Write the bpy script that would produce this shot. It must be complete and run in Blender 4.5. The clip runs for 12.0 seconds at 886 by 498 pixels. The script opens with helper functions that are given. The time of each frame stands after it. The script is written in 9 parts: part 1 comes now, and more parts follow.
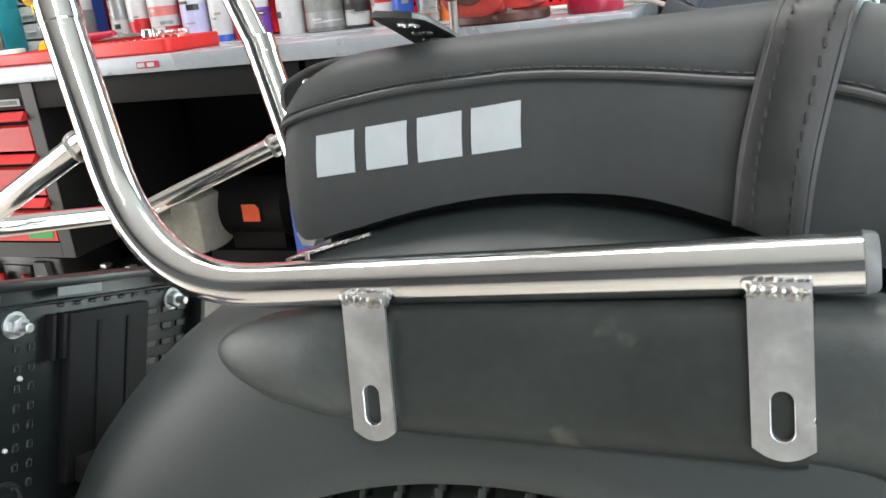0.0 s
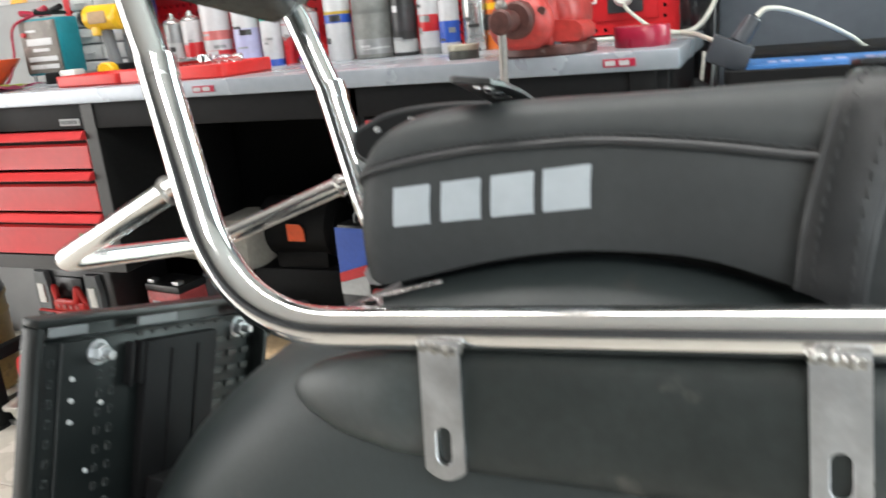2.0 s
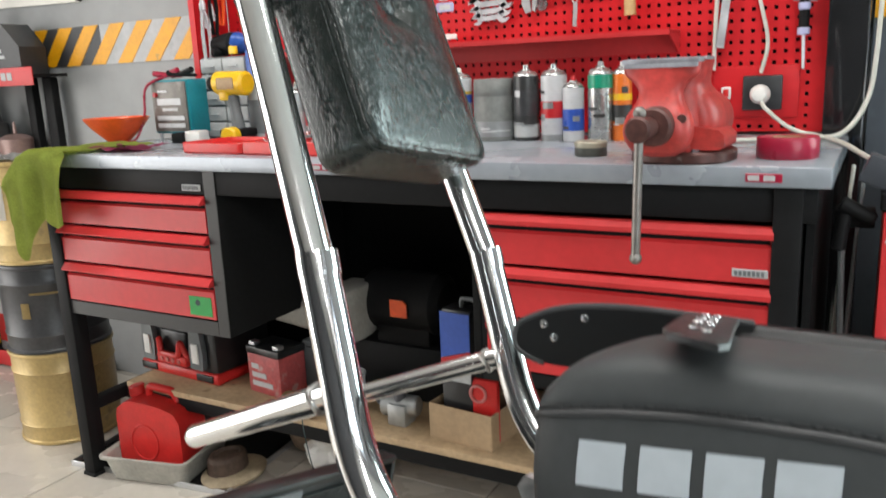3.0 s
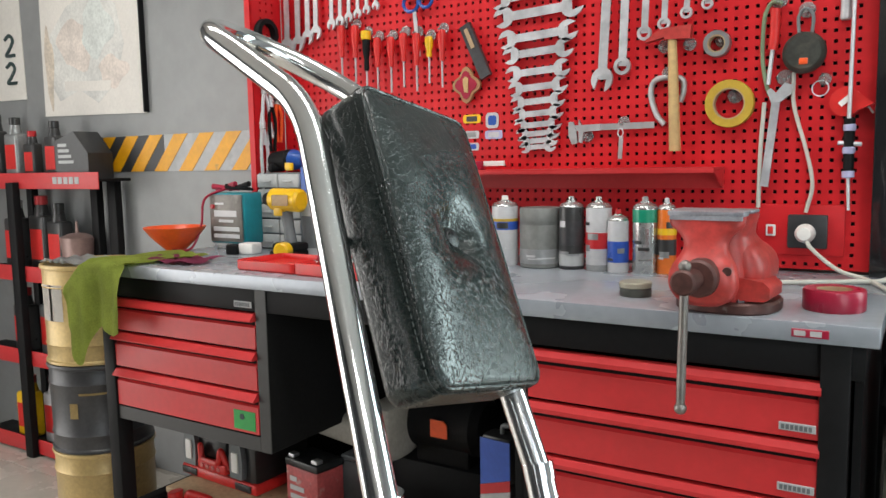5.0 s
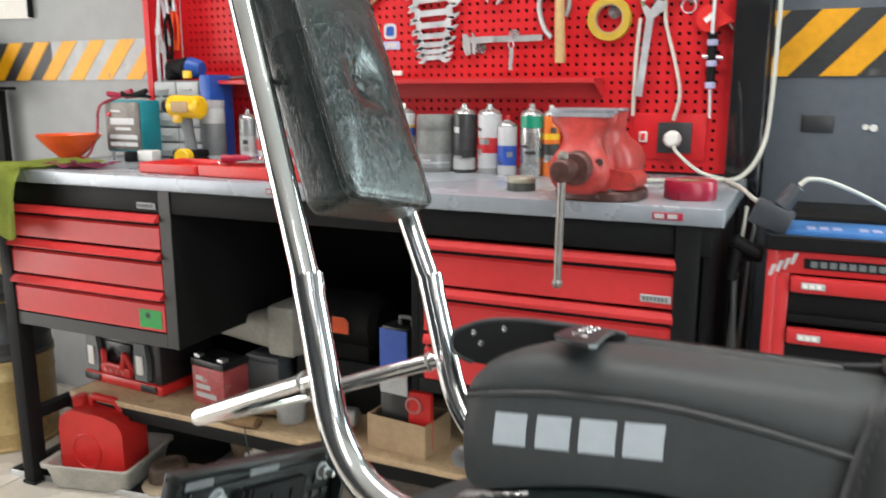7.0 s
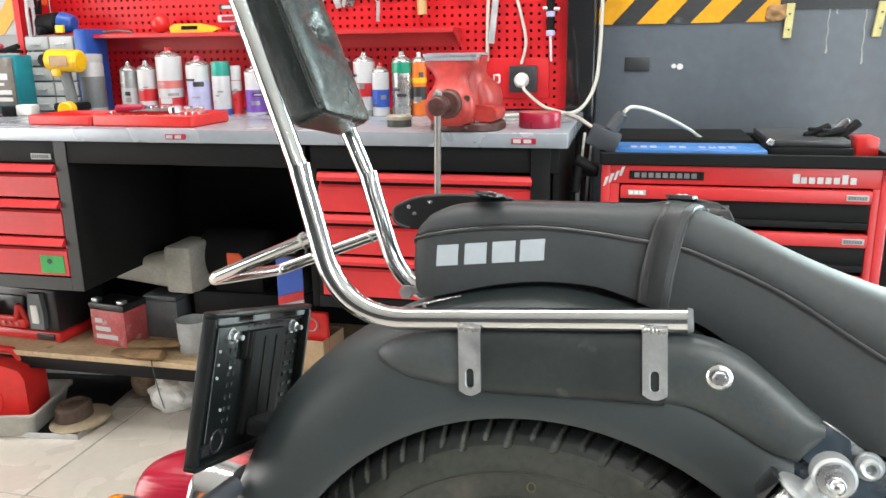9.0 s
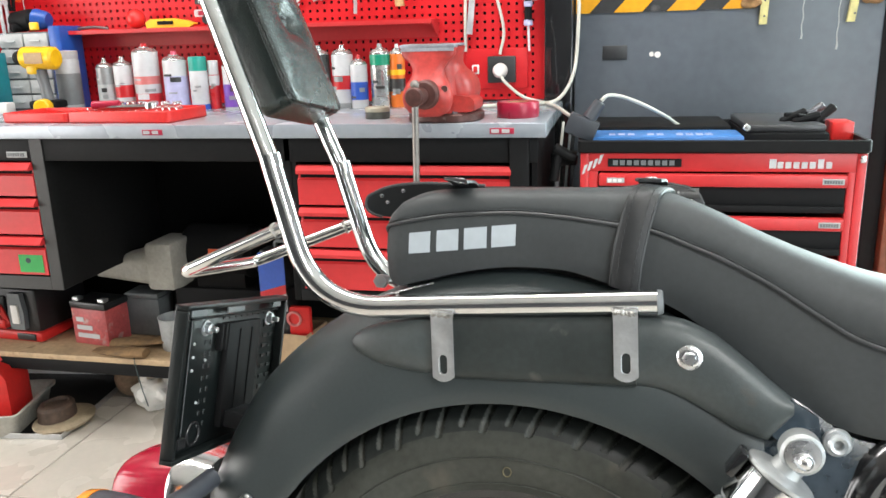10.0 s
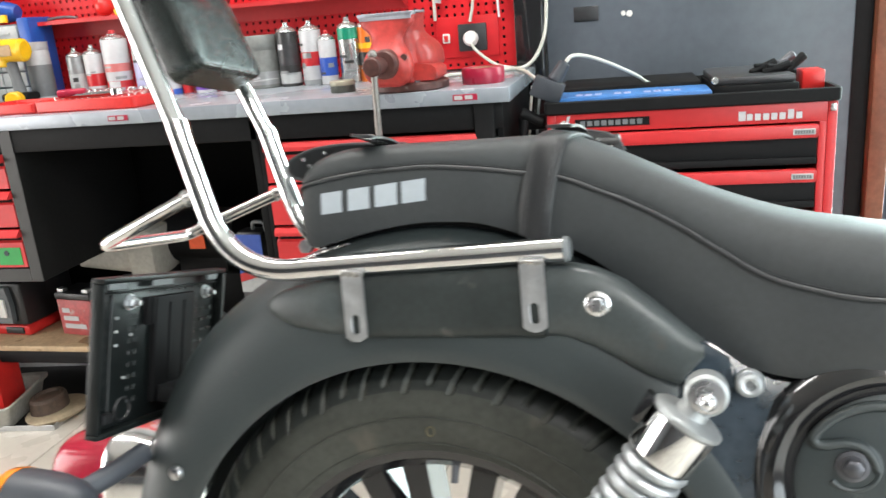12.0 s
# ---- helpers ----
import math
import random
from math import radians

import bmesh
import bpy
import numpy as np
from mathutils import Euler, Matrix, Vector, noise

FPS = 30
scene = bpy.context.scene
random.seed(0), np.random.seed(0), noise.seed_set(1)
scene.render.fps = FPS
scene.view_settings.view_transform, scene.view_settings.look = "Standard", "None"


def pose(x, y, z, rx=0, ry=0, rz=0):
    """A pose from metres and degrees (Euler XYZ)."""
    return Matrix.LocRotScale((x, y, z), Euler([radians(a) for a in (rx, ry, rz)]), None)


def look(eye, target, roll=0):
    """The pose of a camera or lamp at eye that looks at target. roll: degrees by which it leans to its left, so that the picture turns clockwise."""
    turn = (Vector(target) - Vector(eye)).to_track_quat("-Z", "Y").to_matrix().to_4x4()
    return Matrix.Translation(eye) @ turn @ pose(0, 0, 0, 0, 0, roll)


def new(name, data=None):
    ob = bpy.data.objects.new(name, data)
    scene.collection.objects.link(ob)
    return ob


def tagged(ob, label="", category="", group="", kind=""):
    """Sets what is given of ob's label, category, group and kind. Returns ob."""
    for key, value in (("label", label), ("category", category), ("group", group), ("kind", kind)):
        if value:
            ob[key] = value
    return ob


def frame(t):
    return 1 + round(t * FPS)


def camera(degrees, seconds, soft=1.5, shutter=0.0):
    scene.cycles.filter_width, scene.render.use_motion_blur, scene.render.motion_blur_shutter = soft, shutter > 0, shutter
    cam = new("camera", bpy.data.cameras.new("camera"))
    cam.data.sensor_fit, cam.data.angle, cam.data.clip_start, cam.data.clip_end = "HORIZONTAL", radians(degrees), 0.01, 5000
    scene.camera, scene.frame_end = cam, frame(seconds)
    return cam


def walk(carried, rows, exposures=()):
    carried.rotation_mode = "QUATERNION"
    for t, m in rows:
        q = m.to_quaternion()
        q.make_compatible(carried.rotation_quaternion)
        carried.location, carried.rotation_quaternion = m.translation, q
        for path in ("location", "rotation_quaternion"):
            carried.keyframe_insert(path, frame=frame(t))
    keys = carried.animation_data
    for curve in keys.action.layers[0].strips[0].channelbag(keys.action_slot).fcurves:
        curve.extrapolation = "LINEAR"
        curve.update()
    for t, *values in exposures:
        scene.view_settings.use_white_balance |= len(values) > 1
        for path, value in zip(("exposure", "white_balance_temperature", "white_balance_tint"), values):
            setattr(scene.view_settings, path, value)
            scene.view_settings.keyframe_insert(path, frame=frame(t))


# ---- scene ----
cam = camera(58.6, 12.0, 1.5, 0.5)
PATH = [
    (0, (0.507, 0.364, 1.029), (-0.161, 2.146, 0.414), -6.1),
    (0.5, (0.503, 0.373, 1.015), (-0.172, 2.154, 0.404), -6.5),
    (1, (0.501, 0.367, 1.013), (-0.176, 2.153, 0.418), -6.4),
    (1.5, (0.514, 0.36, 1.017), (-0.172, 2.144, 0.429), -6.1),
    (2, (0.497, 0.341, 1.054), (-0.25, 2.109, 0.489), -5.3),
    (2.5, (0.451, 0.371, 1.098), (-0.427, 2.094, 0.588), -3.6),
    (3, (0.423, 0.397, 1.137), (-0.53, 2.101, 0.701), -2.5),
    (3.5, (0.422, 0.399, 1.182), (-0.583, 2.093, 0.833), -1.9),
    (3.7, (0.426, 0.392, 1.2), (-0.591, 2.083, 0.88), -1.4),
    (5.3, (0.421, 0.377, 1.237), (-0.631, 2.065, 1.02), -1.1),
    (5.5, (0.425, 0.377, 1.234), (-0.625, 2.065, 1.016), -1.1),
    (6, (0.437, 0.37, 1.227), (-0.594, 2.067, 0.987), -1.1),
    (6.5, (0.452, 0.335, 1.207), (-0.51, 2.062, 0.905), -0.8),
    (7, (0.481, 0.259, 1.175), (-0.329, 2.045, 0.786), 0.0),
    (7.5, (0.478, 0.16, 1.159), (-0.196, 1.988, 0.706), 0.6),
    (7.7, (0.47, 0.109, 1.161), (-0.161, 1.946, 0.686), 0.5),
    (9.3, (0.503, -0.044, 1.167), (0.07, 1.842, 0.662), -1.2),
    (9.5, (0.506, -0.044, 1.165), (0.077, 1.842, 0.658), -1.4),
    (10, (0.512, -0.04, 1.16), (0.096, 1.846, 0.641), -1.7),
    (10.5, (0.515, -0.038, 1.146), (0.12, 1.847, 0.606), -2.2),
    (11, (0.516, -0.049, 1.139), (0.148, 1.837, 0.584), -2.6),
    (11.5, (0.521, -0.068, 1.14), (0.131, 1.812, 0.58), -3.3),
    (12, (0.607, -0.009, 1.127), (0.157, 1.857, 0.563), -4.8),
]
walk(cam, [(t, look(eye, target, roll)) for t, eye, target, roll in PATH], exposures=[(0, 0.20), (1.5, 0.22), (2, 0.04), (2.5, -0.20), (3, -0.28), (3.5, -0.34), (5.5, -0.62), (6.0, -0.62), (6.5, -0.42), (7.5, 0.02), (9.5, 0.22), (12, 0.22)])


# ---- world and light ----
world = bpy.data.worlds.new("sky")
scene.world = world
world.use_nodes = True
wn = world.node_tree
sky = wn.nodes.new("ShaderNodeTexSky")
sky.sky_type = "NISHITA"
sky.sun_disc = False
sky.sun_elevation = radians(40)
sky.sun_rotation = radians(150)
wn.links.new(sky.outputs[0], wn.nodes["Background"].inputs[0])
wn.nodes["Background"].inputs[1].default_value = 0.12


def area_lamp(name, m, sx, sy, watts, colour):
    data = bpy.data.lights.new(name, "AREA")
    data.shape, data.size, data.size_y, data.energy, data.color = "RECTANGLE", sx, sy, watts, colour
    ob = new(name, data)
    ob.matrix_world = m
    return ob


# daylight through the doorways in the north, east and west walls, and added batten lamps on the unseen ceiling
area_lamp("north_door_daylight", look((1.84, 2.44, 1.30), (1.0, 0.2, 1.1)), 1.03, 2.2, 95, (0.80, 0.98, 0.97))
area_lamp("east_door_daylight", look((2.62, -1.15, 1.25), (0.0, -1.0, 1.1)), 2.6, 2.2, 84, (0.86, 0.96, 1.0))
area_lamp("west_door_daylight", look((-3.62, 0.05, 1.15), (0.0, 0.8, 1.0)), 2.4, 2.1, 90, (1.0, 0.97, 0.93))
LIGHTS = [(-1.3, 1.3, 27), (0.45, 1.25, 25), (1.7, -1.3, 62)]
for lx, ly, watts in LIGHTS:
    area_lamp("tube_light_lamp", pose(lx, ly, 2.93), 1.5, 0.30, watts, (1.0, 0.985, 0.96))

# ---- materials ----


def material(name, colour, rough=0.5, metal=0.0, vary=0.12, scale=6.0, fine=90.0, bump=0.0, bump_scale=200.0,
             spec=0.5, coat=0.0, wear=None, wear_at=0.62, wear_scale=14.0, rough_vary=0.12, transmission=0.0, random_tint=0.0):
    """A principled surface: broad and fine colour variation, uneven gloss, relief, and patches of a second colour."""
    m = bpy.data.materials.new(name)
    m.use_nodes = True
    nt = m.node_tree
    b = nt.nodes["Principled BSDF"]
    co = nt.nodes.new("ShaderNodeTexCoord")

    def noise_node(sc, detail=4.0):
        n = nt.nodes.new("ShaderNodeTexNoise")
        n.inputs["Scale"].default_value = sc
        n.inputs["Detail"].default_value = detail
        nt.links.new(co.outputs["Object"], n.inputs["Vector"])
        return n

    def ramp(src, lo, hi, a, c):
        r = nt.nodes.new("ShaderNodeMapRange")
        r.inputs[1].default_value, r.inputs[2].default_value = lo, hi
        r.inputs[3].default_value, r.inputs[4].default_value = a, c
        nt.links.new(src, r.inputs[0])
        return r.outputs[0]

    def mult(x, y):
        k = nt.nodes.new("ShaderNodeMath")
        k.operation = "MULTIPLY"
        nt.links.new(x, k.inputs[0])
        nt.links.new(y, k.inputs[1])
        return k.outputs[0]

    broad, small = noise_node(scale), noise_node(fine, 2.0)
    gain = mult(ramp(broad.outputs[0], 0.3, 0.7, 1 - vary, 1 + vary), ramp(small.outputs[0], 0.3, 0.7, 1 - vary * 0.6, 1 + vary * 0.6))
    if random_tint:
        info = nt.nodes.new("ShaderNodeObjectInfo")
        gain = mult(gain, ramp(info.outputs["Random"], 0, 1, 1 - random_tint, 1 + random_tint))
    col = nt.nodes.new("ShaderNodeVectorMath")
    col.operation = "SCALE"
    col.inputs[0].default_value = colour[:3]
    nt.links.new(gain, col.inputs["Scale"])
    out = col.outputs[0]
    if wear:
        wn_ = noise_node(wear_scale, 8.0)
        mix = nt.nodes.new("ShaderNodeMix")
        mix.data_type = "RGBA"
        nt.links.new(ramp(wn_.outputs[0], wear_at, wear_at + 0.08, 0, 1), mix.inputs[0])
        nt.links.new(out, mix.inputs[6])
        mix.inputs[7].default_value = (*wear, 1)
        out = mix.outputs[2]
    nt.links.new(out, b.inputs["Base Color"])
    nt.links.new(ramp(broad.outputs[0], 0.3, 0.7, max(0.02, rough - rough_vary * rough), min(1, rough + rough_vary * rough)), b.inputs["Roughness"])
    b.inputs["Metallic"].default_value = metal
    b.inputs["Specular IOR Level"].default_value = spec
    b.inputs["Coat Weight"].default_value = coat
    b.inputs["Coat Roughness"].default_value = 0.08
    b.inputs["Transmission Weight"].default_value = transmission
    if bump:
        bn = nt.nodes.new("ShaderNodeBump")
        bn.inputs["Strength"].default_value = bump
        bn.inputs["Distance"].default_value = 0.002
        nt.links.new(noise_node(bump_scale, 3.0).outputs[0], bn.inputs["Height"])
        nt.links.new(bn.outputs[0], b.inputs["Normal"])
    return m


def leather(name, colour, rough, cell, strength, spec=0.5, width=0.12, pore=0.35, stretch=(1.0, 1.0, 1.0)):
    """Grained vinyl: wrinkles from a stretched cell pattern and a fine pore relief."""
    m = material(name, colour, rough, vary=0.10, scale=9, fine=160, spec=spec)
    nt = m.node_tree
    b = nt.nodes["Principled BSDF"]
    co = nt.nodes.new("ShaderNodeTexCoord")
    size = nt.nodes.new("ShaderNodeVectorMath")
    size.operation = "MULTIPLY"
    size.inputs[1].default_value = stretch
    nt.links.new(co.outputs["Object"], size.inputs[0])
    warp = nt.nodes.new("ShaderNodeTexNoise")
    warp.inputs["Scale"].default_value = cell * 0.35
    warp.inputs["Detail"].default_value = 3
    nt.links.new(co.outputs["Object"], warp.inputs["Vector"])
    add = nt.nodes.new("ShaderNodeMix")
    add.data_type = "VECTOR"
    add.inputs[0].default_value = 0.06
    nt.links.new(size.outputs[0], add.inputs[4])
    nt.links.new(warp.outputs["Color"], add.inputs[5])
    vor = nt.nodes.new("ShaderNodeTexVoronoi")
    vor.feature = "DISTANCE_TO_EDGE"
    vor.inputs["Scale"].default_value = cell
    nt.links.new(add.outputs[1], vor.inputs["Vector"])
    edge = nt.nodes.new("ShaderNodeMapRange")
    edge.inputs[2].default_value = width
    nt.links.new(vor.outputs["Distance"], edge.inputs[0])
    pores = nt.nodes.new("ShaderNodeTexNoise")
    pores.inputs["Scale"].default_value = cell * 7
    nt.links.new(co.outputs["Object"], pores.inputs["Vector"])
    tot = nt.nodes.new("ShaderNodeMath")
    tot.operation = "MULTIPLY_ADD"
    tot.inputs[1].default_value = pore
    nt.links.new(pores.outputs[0], tot.inputs[0])
    nt.links.new(edge.outputs[0], tot.inputs[2])
    bn = nt.nodes.new("ShaderNodeBump")
    bn.inputs["Strength"].default_value = strength
    bn.inputs["Distance"].default_value = 0.0012
    nt.links.new(tot.outputs[0], bn.inputs["Height"])
    nt.links.new(bn.outputs[0], b.inputs["Normal"])
    return m


CHROME = material("chrome", (0.80, 0.80, 0.80), 0.125, 1.0, vary=0.03, scale=12, rough_vary=0.5, bump=0.015, bump_scale=60)
STEEL = material("zinc_steel", (0.60, 0.61, 0.62), 0.46, 1.0, vary=0.08, scale=60, fine=300, bump=0.08, bump_scale=500, rough_vary=0.12)
BRIGHT = material("polished_steel", (0.75, 0.75, 0.76), 0.27, 1.0, vary=0.06, scale=50)
WELD = material("weld_bead", (0.38, 0.37, 0.35), 0.32, 1.0, vary=0.25, scale=150, bump=0.5, bump_scale=400)
TOOL = material("tool_steel", (0.60, 0.61, 0.63), 0.42, 0.55, vary=0.10, scale=30, rough_vary=0.3)
WORN_STEEL = material("worn_brown_steel", (0.26, 0.24, 0.225), 0.42, 0.8, vary=0.18, scale=40, rough_vary=0.3)
DARK_STEEL = material("dark_steel", (0.10, 0.10, 0.11), 0.40, 0.6, vary=0.2, scale=30)
MATT_BLACK = material("matt_black_paint", (0.030, 0.038, 0.039), 0.45, vary=0.10, scale=7, fine=260, bump=0.05, bump_scale=900,
                      wear=(0.050, 0.050, 0.048), wear_at=0.70, wear_scale=22, spec=0.6)
STRUT = material("dusty_black_metal", (0.042, 0.050, 0.050), 0.42, vary=0.18, scale=12, fine=180, bump=0.08, bump_scale=300,
                 wear=(0.060, 0.058, 0.052), wear_at=0.66, wear_scale=26, spec=0.6)
SLEEVE = material("scuffed_rubber_sleeve", (0.020, 0.025, 0.024), 0.50, vary=0.22, scale=9, fine=140, bump=0.10, bump_scale=260,
                  wear=(0.058, 0.058, 0.052), wear_at=0.63, wear_scale=34, spec=0.45)
GLOSS_BLACK = material("gloss_black", (0.012, 0.012, 0.013), 0.12, vary=0.15, scale=10, coat=0.6, rough_vary=0.5)
PLASTIC_BLACK = material("black_plastic", (0.018, 0.018, 0.019), 0.34, vary=0.15, scale=20, bump=0.06, bump_scale=700)
PLATE_PLASTIC = material("plate_holder_plastic", (0.0055, 0.0075, 0.0075), 0.38, vary=0.15, scale=20, bump=0.05, bump_scale=600)
SEAT_VINYL = leather("seat_vinyl", (0.044, 0.048, 0.049), 0.52, 900, 0.10, spec=0.38)
PAD_VINYL = leather("creased_vinyl", (0.0040, 0.0090, 0.0080), 0.27, 130, 0.26, spec=0.70, width=0.08, pore=0.06, stretch=(1.0, 0.45, 1.25))
STRAP_VINYL = leather("strap_leather", (0.020, 0.021, 0.022), 0.36, 420, 0.20)
YOKE_LEATHER = leather("yoke_leather", (0.008, 0.0085, 0.009), 0.30, 420, 0.15)
PAD_THREAD = material("grey_thread", (0.032, 0.035, 0.034), 0.7, vary=0.2, scale=300)
THREAD = material("thread", (0.026, 0.027, 0.028), 0.7, vary=0.2, scale=300)
PIPING = material("piping", (0.045, 0.046, 0.048), 0.48, vary=0.1, scale=60)
EMBLEM = material("silver_print", (0.42, 0.46, 0.49), 0.42, vary=0.04, scale=80)
RUBBER = material("tyre_rubber", (0.042, 0.044, 0.037), 0.52, vary=0.25, scale=14, fine=120, bump=0.12, bump_scale=260,
                  wear=(0.085, 0.078, 0.062), wear_at=0.60, wear_scale=9, spec=0.35)
RED_LENS = material("red_lens", (0.42, 0.008, 0.034), 0.24, vary=0.10, scale=40, coat=0.15)
FRAME_GLOSS = material("blue_black_enamel", (0.030, 0.042, 0.054), 0.20, vary=0.25, scale=14, coat=1.0, spec=0.8, rough_vary=0.4)
# tread colour darkened for the shade under the mudguard
SHADED_TREAD = material("shade_dark_tread", (0.022, 0.025, 0.023), 0.42, vary=0.25, scale=14, fine=120, bump=0.10, bump_scale=260, spec=0.35)
ORANGE_LENS = material("orange_lens", (0.90, 0.26, 0.01), 0.18, vary=0.08, scale=60, coat=0.5)
ALUMINIUM = material("cast_aluminium", (0.46, 0.475, 0.475), 0.50, 0.85, vary=0.10, scale=40, bump=0.1, bump_scale=300)
SIGNAL_GREY = material("slate_grey_plastic", (0.045, 0.050, 0.060), 0.45, vary=0.08, scale=20)
SPRING = material("silver_spring", (0.46, 0.48, 0.49), 0.42, 0.7, vary=0.06, scale=60)

RED_PAINT = material("red_powder_coat", (0.53, 0.028, 0.031), 0.40, vary=0.07, scale=5, fine=60, rough_vary=0.2)
PEG_RED = material("red_pegboard_paint", (0.57, 0.012, 0.017), 0.46, vary=0.08, scale=4, fine=40, spec=0.35)
RED_PLASTIC = material("red_plastic", (0.62, 0.025, 0.022), 0.34, vary=0.08, scale=18, bump=0.05)
JAW_STEEL = material("scuffed_jaw_steel", (0.36, 0.37, 0.41), 0.40, 0.7, vary=0.15, scale=40, fine=200, bump=0.08, bump_scale=400)
VISE_RED = material("worn_red_enamel", (0.40, 0.038, 0.032), 0.42, vary=0.24, scale=14, wear=(0.20, 0.040, 0.034), wear_at=0.66, bump=0.5, bump_scale=38)
VISE_GRIME = material("grimy_iron", (0.085, 0.035, 0.030), 0.45, 0.3, vary=0.3, scale=22, wear=(0.22, 0.20, 0.19), wear_at=0.66, wear_scale=30)
BENCH_BLACK = material("bench_black", (0.0075, 0.0075, 0.008), 0.60, vary=0.18, scale=6, fine=80, bump=0.05, spec=0.16)
BENCH_TOP = material("grey_steel_top", (0.335, 0.362, 0.40), 0.27, 0.25, vary=0.07, scale=5, fine=50, wear=(0.295, 0.315, 0.345), wear_at=0.70, wear_scale=12, rough_vary=0.35)
FRAME_GREY = material("charcoal_frame", (0.024, 0.0235, 0.0225), 0.45, vary=0.12, scale=8)
# near-black colour that carries the shade of interiors, gaps and recesses
SHADE_BLACK = material("shade_black", (0.0085, 0.0085, 0.0085), 0.8, vary=0.2, scale=6, spec=0.12)
WALL_GREY = material("grey_wall_paint", (0.255, 0.262, 0.262), 0.38, vary=0.08, scale=2.2, fine=18, wear=(0.33, 0.335, 0.335), wear_at=0.68, wear_scale=5, bump=0.05, bump_scale=80)
SLATE = material("slate_door_paint", (0.100, 0.116, 0.136), 0.40, vary=0.12, scale=3, fine=30, wear=(0.135, 0.15, 0.165), wear_at=0.70, wear_scale=7)
YELLOW_PAINT = material("yellow_paint", (0.74, 0.34, 0.004), 0.42, vary=0.10, scale=9, fine=60, wear=(0.45, 0.26, 0.05), wear_at=0.70, wear_scale=18)
BLACK_PAINT = material("black_band_paint", (0.030, 0.031, 0.033), 0.40, vary=0.2, scale=8, wear=(0.16, 0.16, 0.16), wear_at=0.64, wear_scale=7)
GREY_BAND_PAINT = material("grey_band_paint", (0.40, 0.405, 0.41), 0.42, vary=0.12, scale=9, fine=40, wear=(0.30, 0.30, 0.30), wear_at=0.66, wear_scale=9)
WHITE_WALL = material("mid_grey_wall", (0.20, 0.20, 0.205), 0.7, vary=0.05, scale=2)
# dark colour stands for the unlit room that the chrome reflects
UNLIT_WALL = material("unlit_wall", (0.060, 0.060, 0.064), 0.7, vary=0.05, scale=2)
CEILING_WHITE = material("ceiling_paint", (0.46, 0.45, 0.43), 0.8, vary=0.04, scale=2)
TILE = material("floor_tile_glaze", (0.52, 0.48, 0.42), 0.26, vary=0.06, scale=4, fine=40, rough_vary=0.3, random_tint=0.04)
GROUT = material("grout", (0.22, 0.19, 0.165), 0.8, vary=0.2, scale=20)
WOOD = material("plywood", (0.48, 0.34, 0.20), 0.6, vary=0.18, scale=10, fine=70, bump=0.1, wear=(0.26, 0.16, 0.08), wear_at=0.64)
DOOR_WOOD = material("brown_door_wood", (0.17, 0.065, 0.035), 0.45, vary=0.2, scale=12, fine=90)
CARDBOARD = material("cardboard", (0.42, 0.29, 0.17), 0.75, vary=0.1, scale=14)
WHITE_PLASTIC = material("white_plastic", (0.78, 0.76, 0.72), 0.35, vary=0.04, scale=20)
GREY_PLASTIC = material("grey_plastic", (0.14, 0.15, 0.155), 0.42, vary=0.10, scale=20)
LIGHT_GREY = material("light_grey_plastic", (0.42, 0.43, 0.43), 0.45, vary=0.10, scale=14)
TEAL = material("teal_plastic", (0.01, 0.22, 0.27), 0.36, vary=0.08, scale=20)
BLUE = material("blue_plastic", (0.015, 0.075, 0.34), 0.36, vary=0.10, scale=20)
YELLOW = material("yellow_plastic", (0.80, 0.48, 0.01), 0.36, vary=0.08, scale=25)
ORANGE = material("orange_plastic", (0.80, 0.10, 0.02), 0.32, vary=0.08, scale=25)
GREEN_CLOTH = material("green_cloth", (0.31, 0.37, 0.07), 0.92, vary=0.18, scale=16, fine=220, bump=0.4, bump_scale=500, spec=0.1)
PURPLE_CLOTH = material("purple_cloth", (0.26, 0.05, 0.10), 0.92, vary=0.2, scale=20, fine=220, bump=0.3, bump_scale=400, spec=0.1)
BRASS_DRUM = material("drum_gold_paint", (0.50, 0.36, 0.15), 0.38, 0.25, vary=0.14, scale=7, wear=(0.34, 0.25, 0.12), wear_at=0.64, rough_vary=0.3)
DRUM_DARK = material("drum_dark_paint", (0.055, 0.055, 0.058), 0.36, 0.2, vary=0.2, scale=7)
PAPER = material("poster_paper", (0.74, 0.71, 0.66), 0.75, vary=0.06, scale=4)
PRINT_FADED = material("faded_print", (0.67, 0.665, 0.63), 0.75, vary=0.15, scale=7)
PRINT_PINK = material("faded_pink_print", (0.70, 0.63, 0.57), 0.75, vary=0.18, scale=9)
PRINT_TEAL = material("faded_teal_print", (0.63, 0.66, 0.63), 0.75, vary=0.18, scale=9)
PRINT_BROWN = material("brown_stain", (0.64, 0.56, 0.46), 0.75, vary=0.2, scale=12)
PRINT_DARK = material("dark_print", (0.035, 0.06, 0.06), 0.7, vary=0.15, scale=20)
GREEN = material("green_label", (0.02, 0.30, 0.06), 0.45, vary=0.06, scale=60)
CLEAR = material("clear_hook_plastic", (0.75, 0.74, 0.74), 0.12, vary=0.03, scale=50, transmission=0.75)
FOAM = material("old_brown_foam", (0.30, 0.17, 0.075), 0.8, vary=0.3, scale=40, bump=0.4, bump_scale=120)
PALE_BRASS = material("pale_brass_paint", (0.62, 0.56, 0.24), 0.45, vary=0.12, scale=40)
HANDLE_WOOD = material("handle_wood", (0.52, 0.35, 0.15), 0.5, vary=0.12, scale=40)
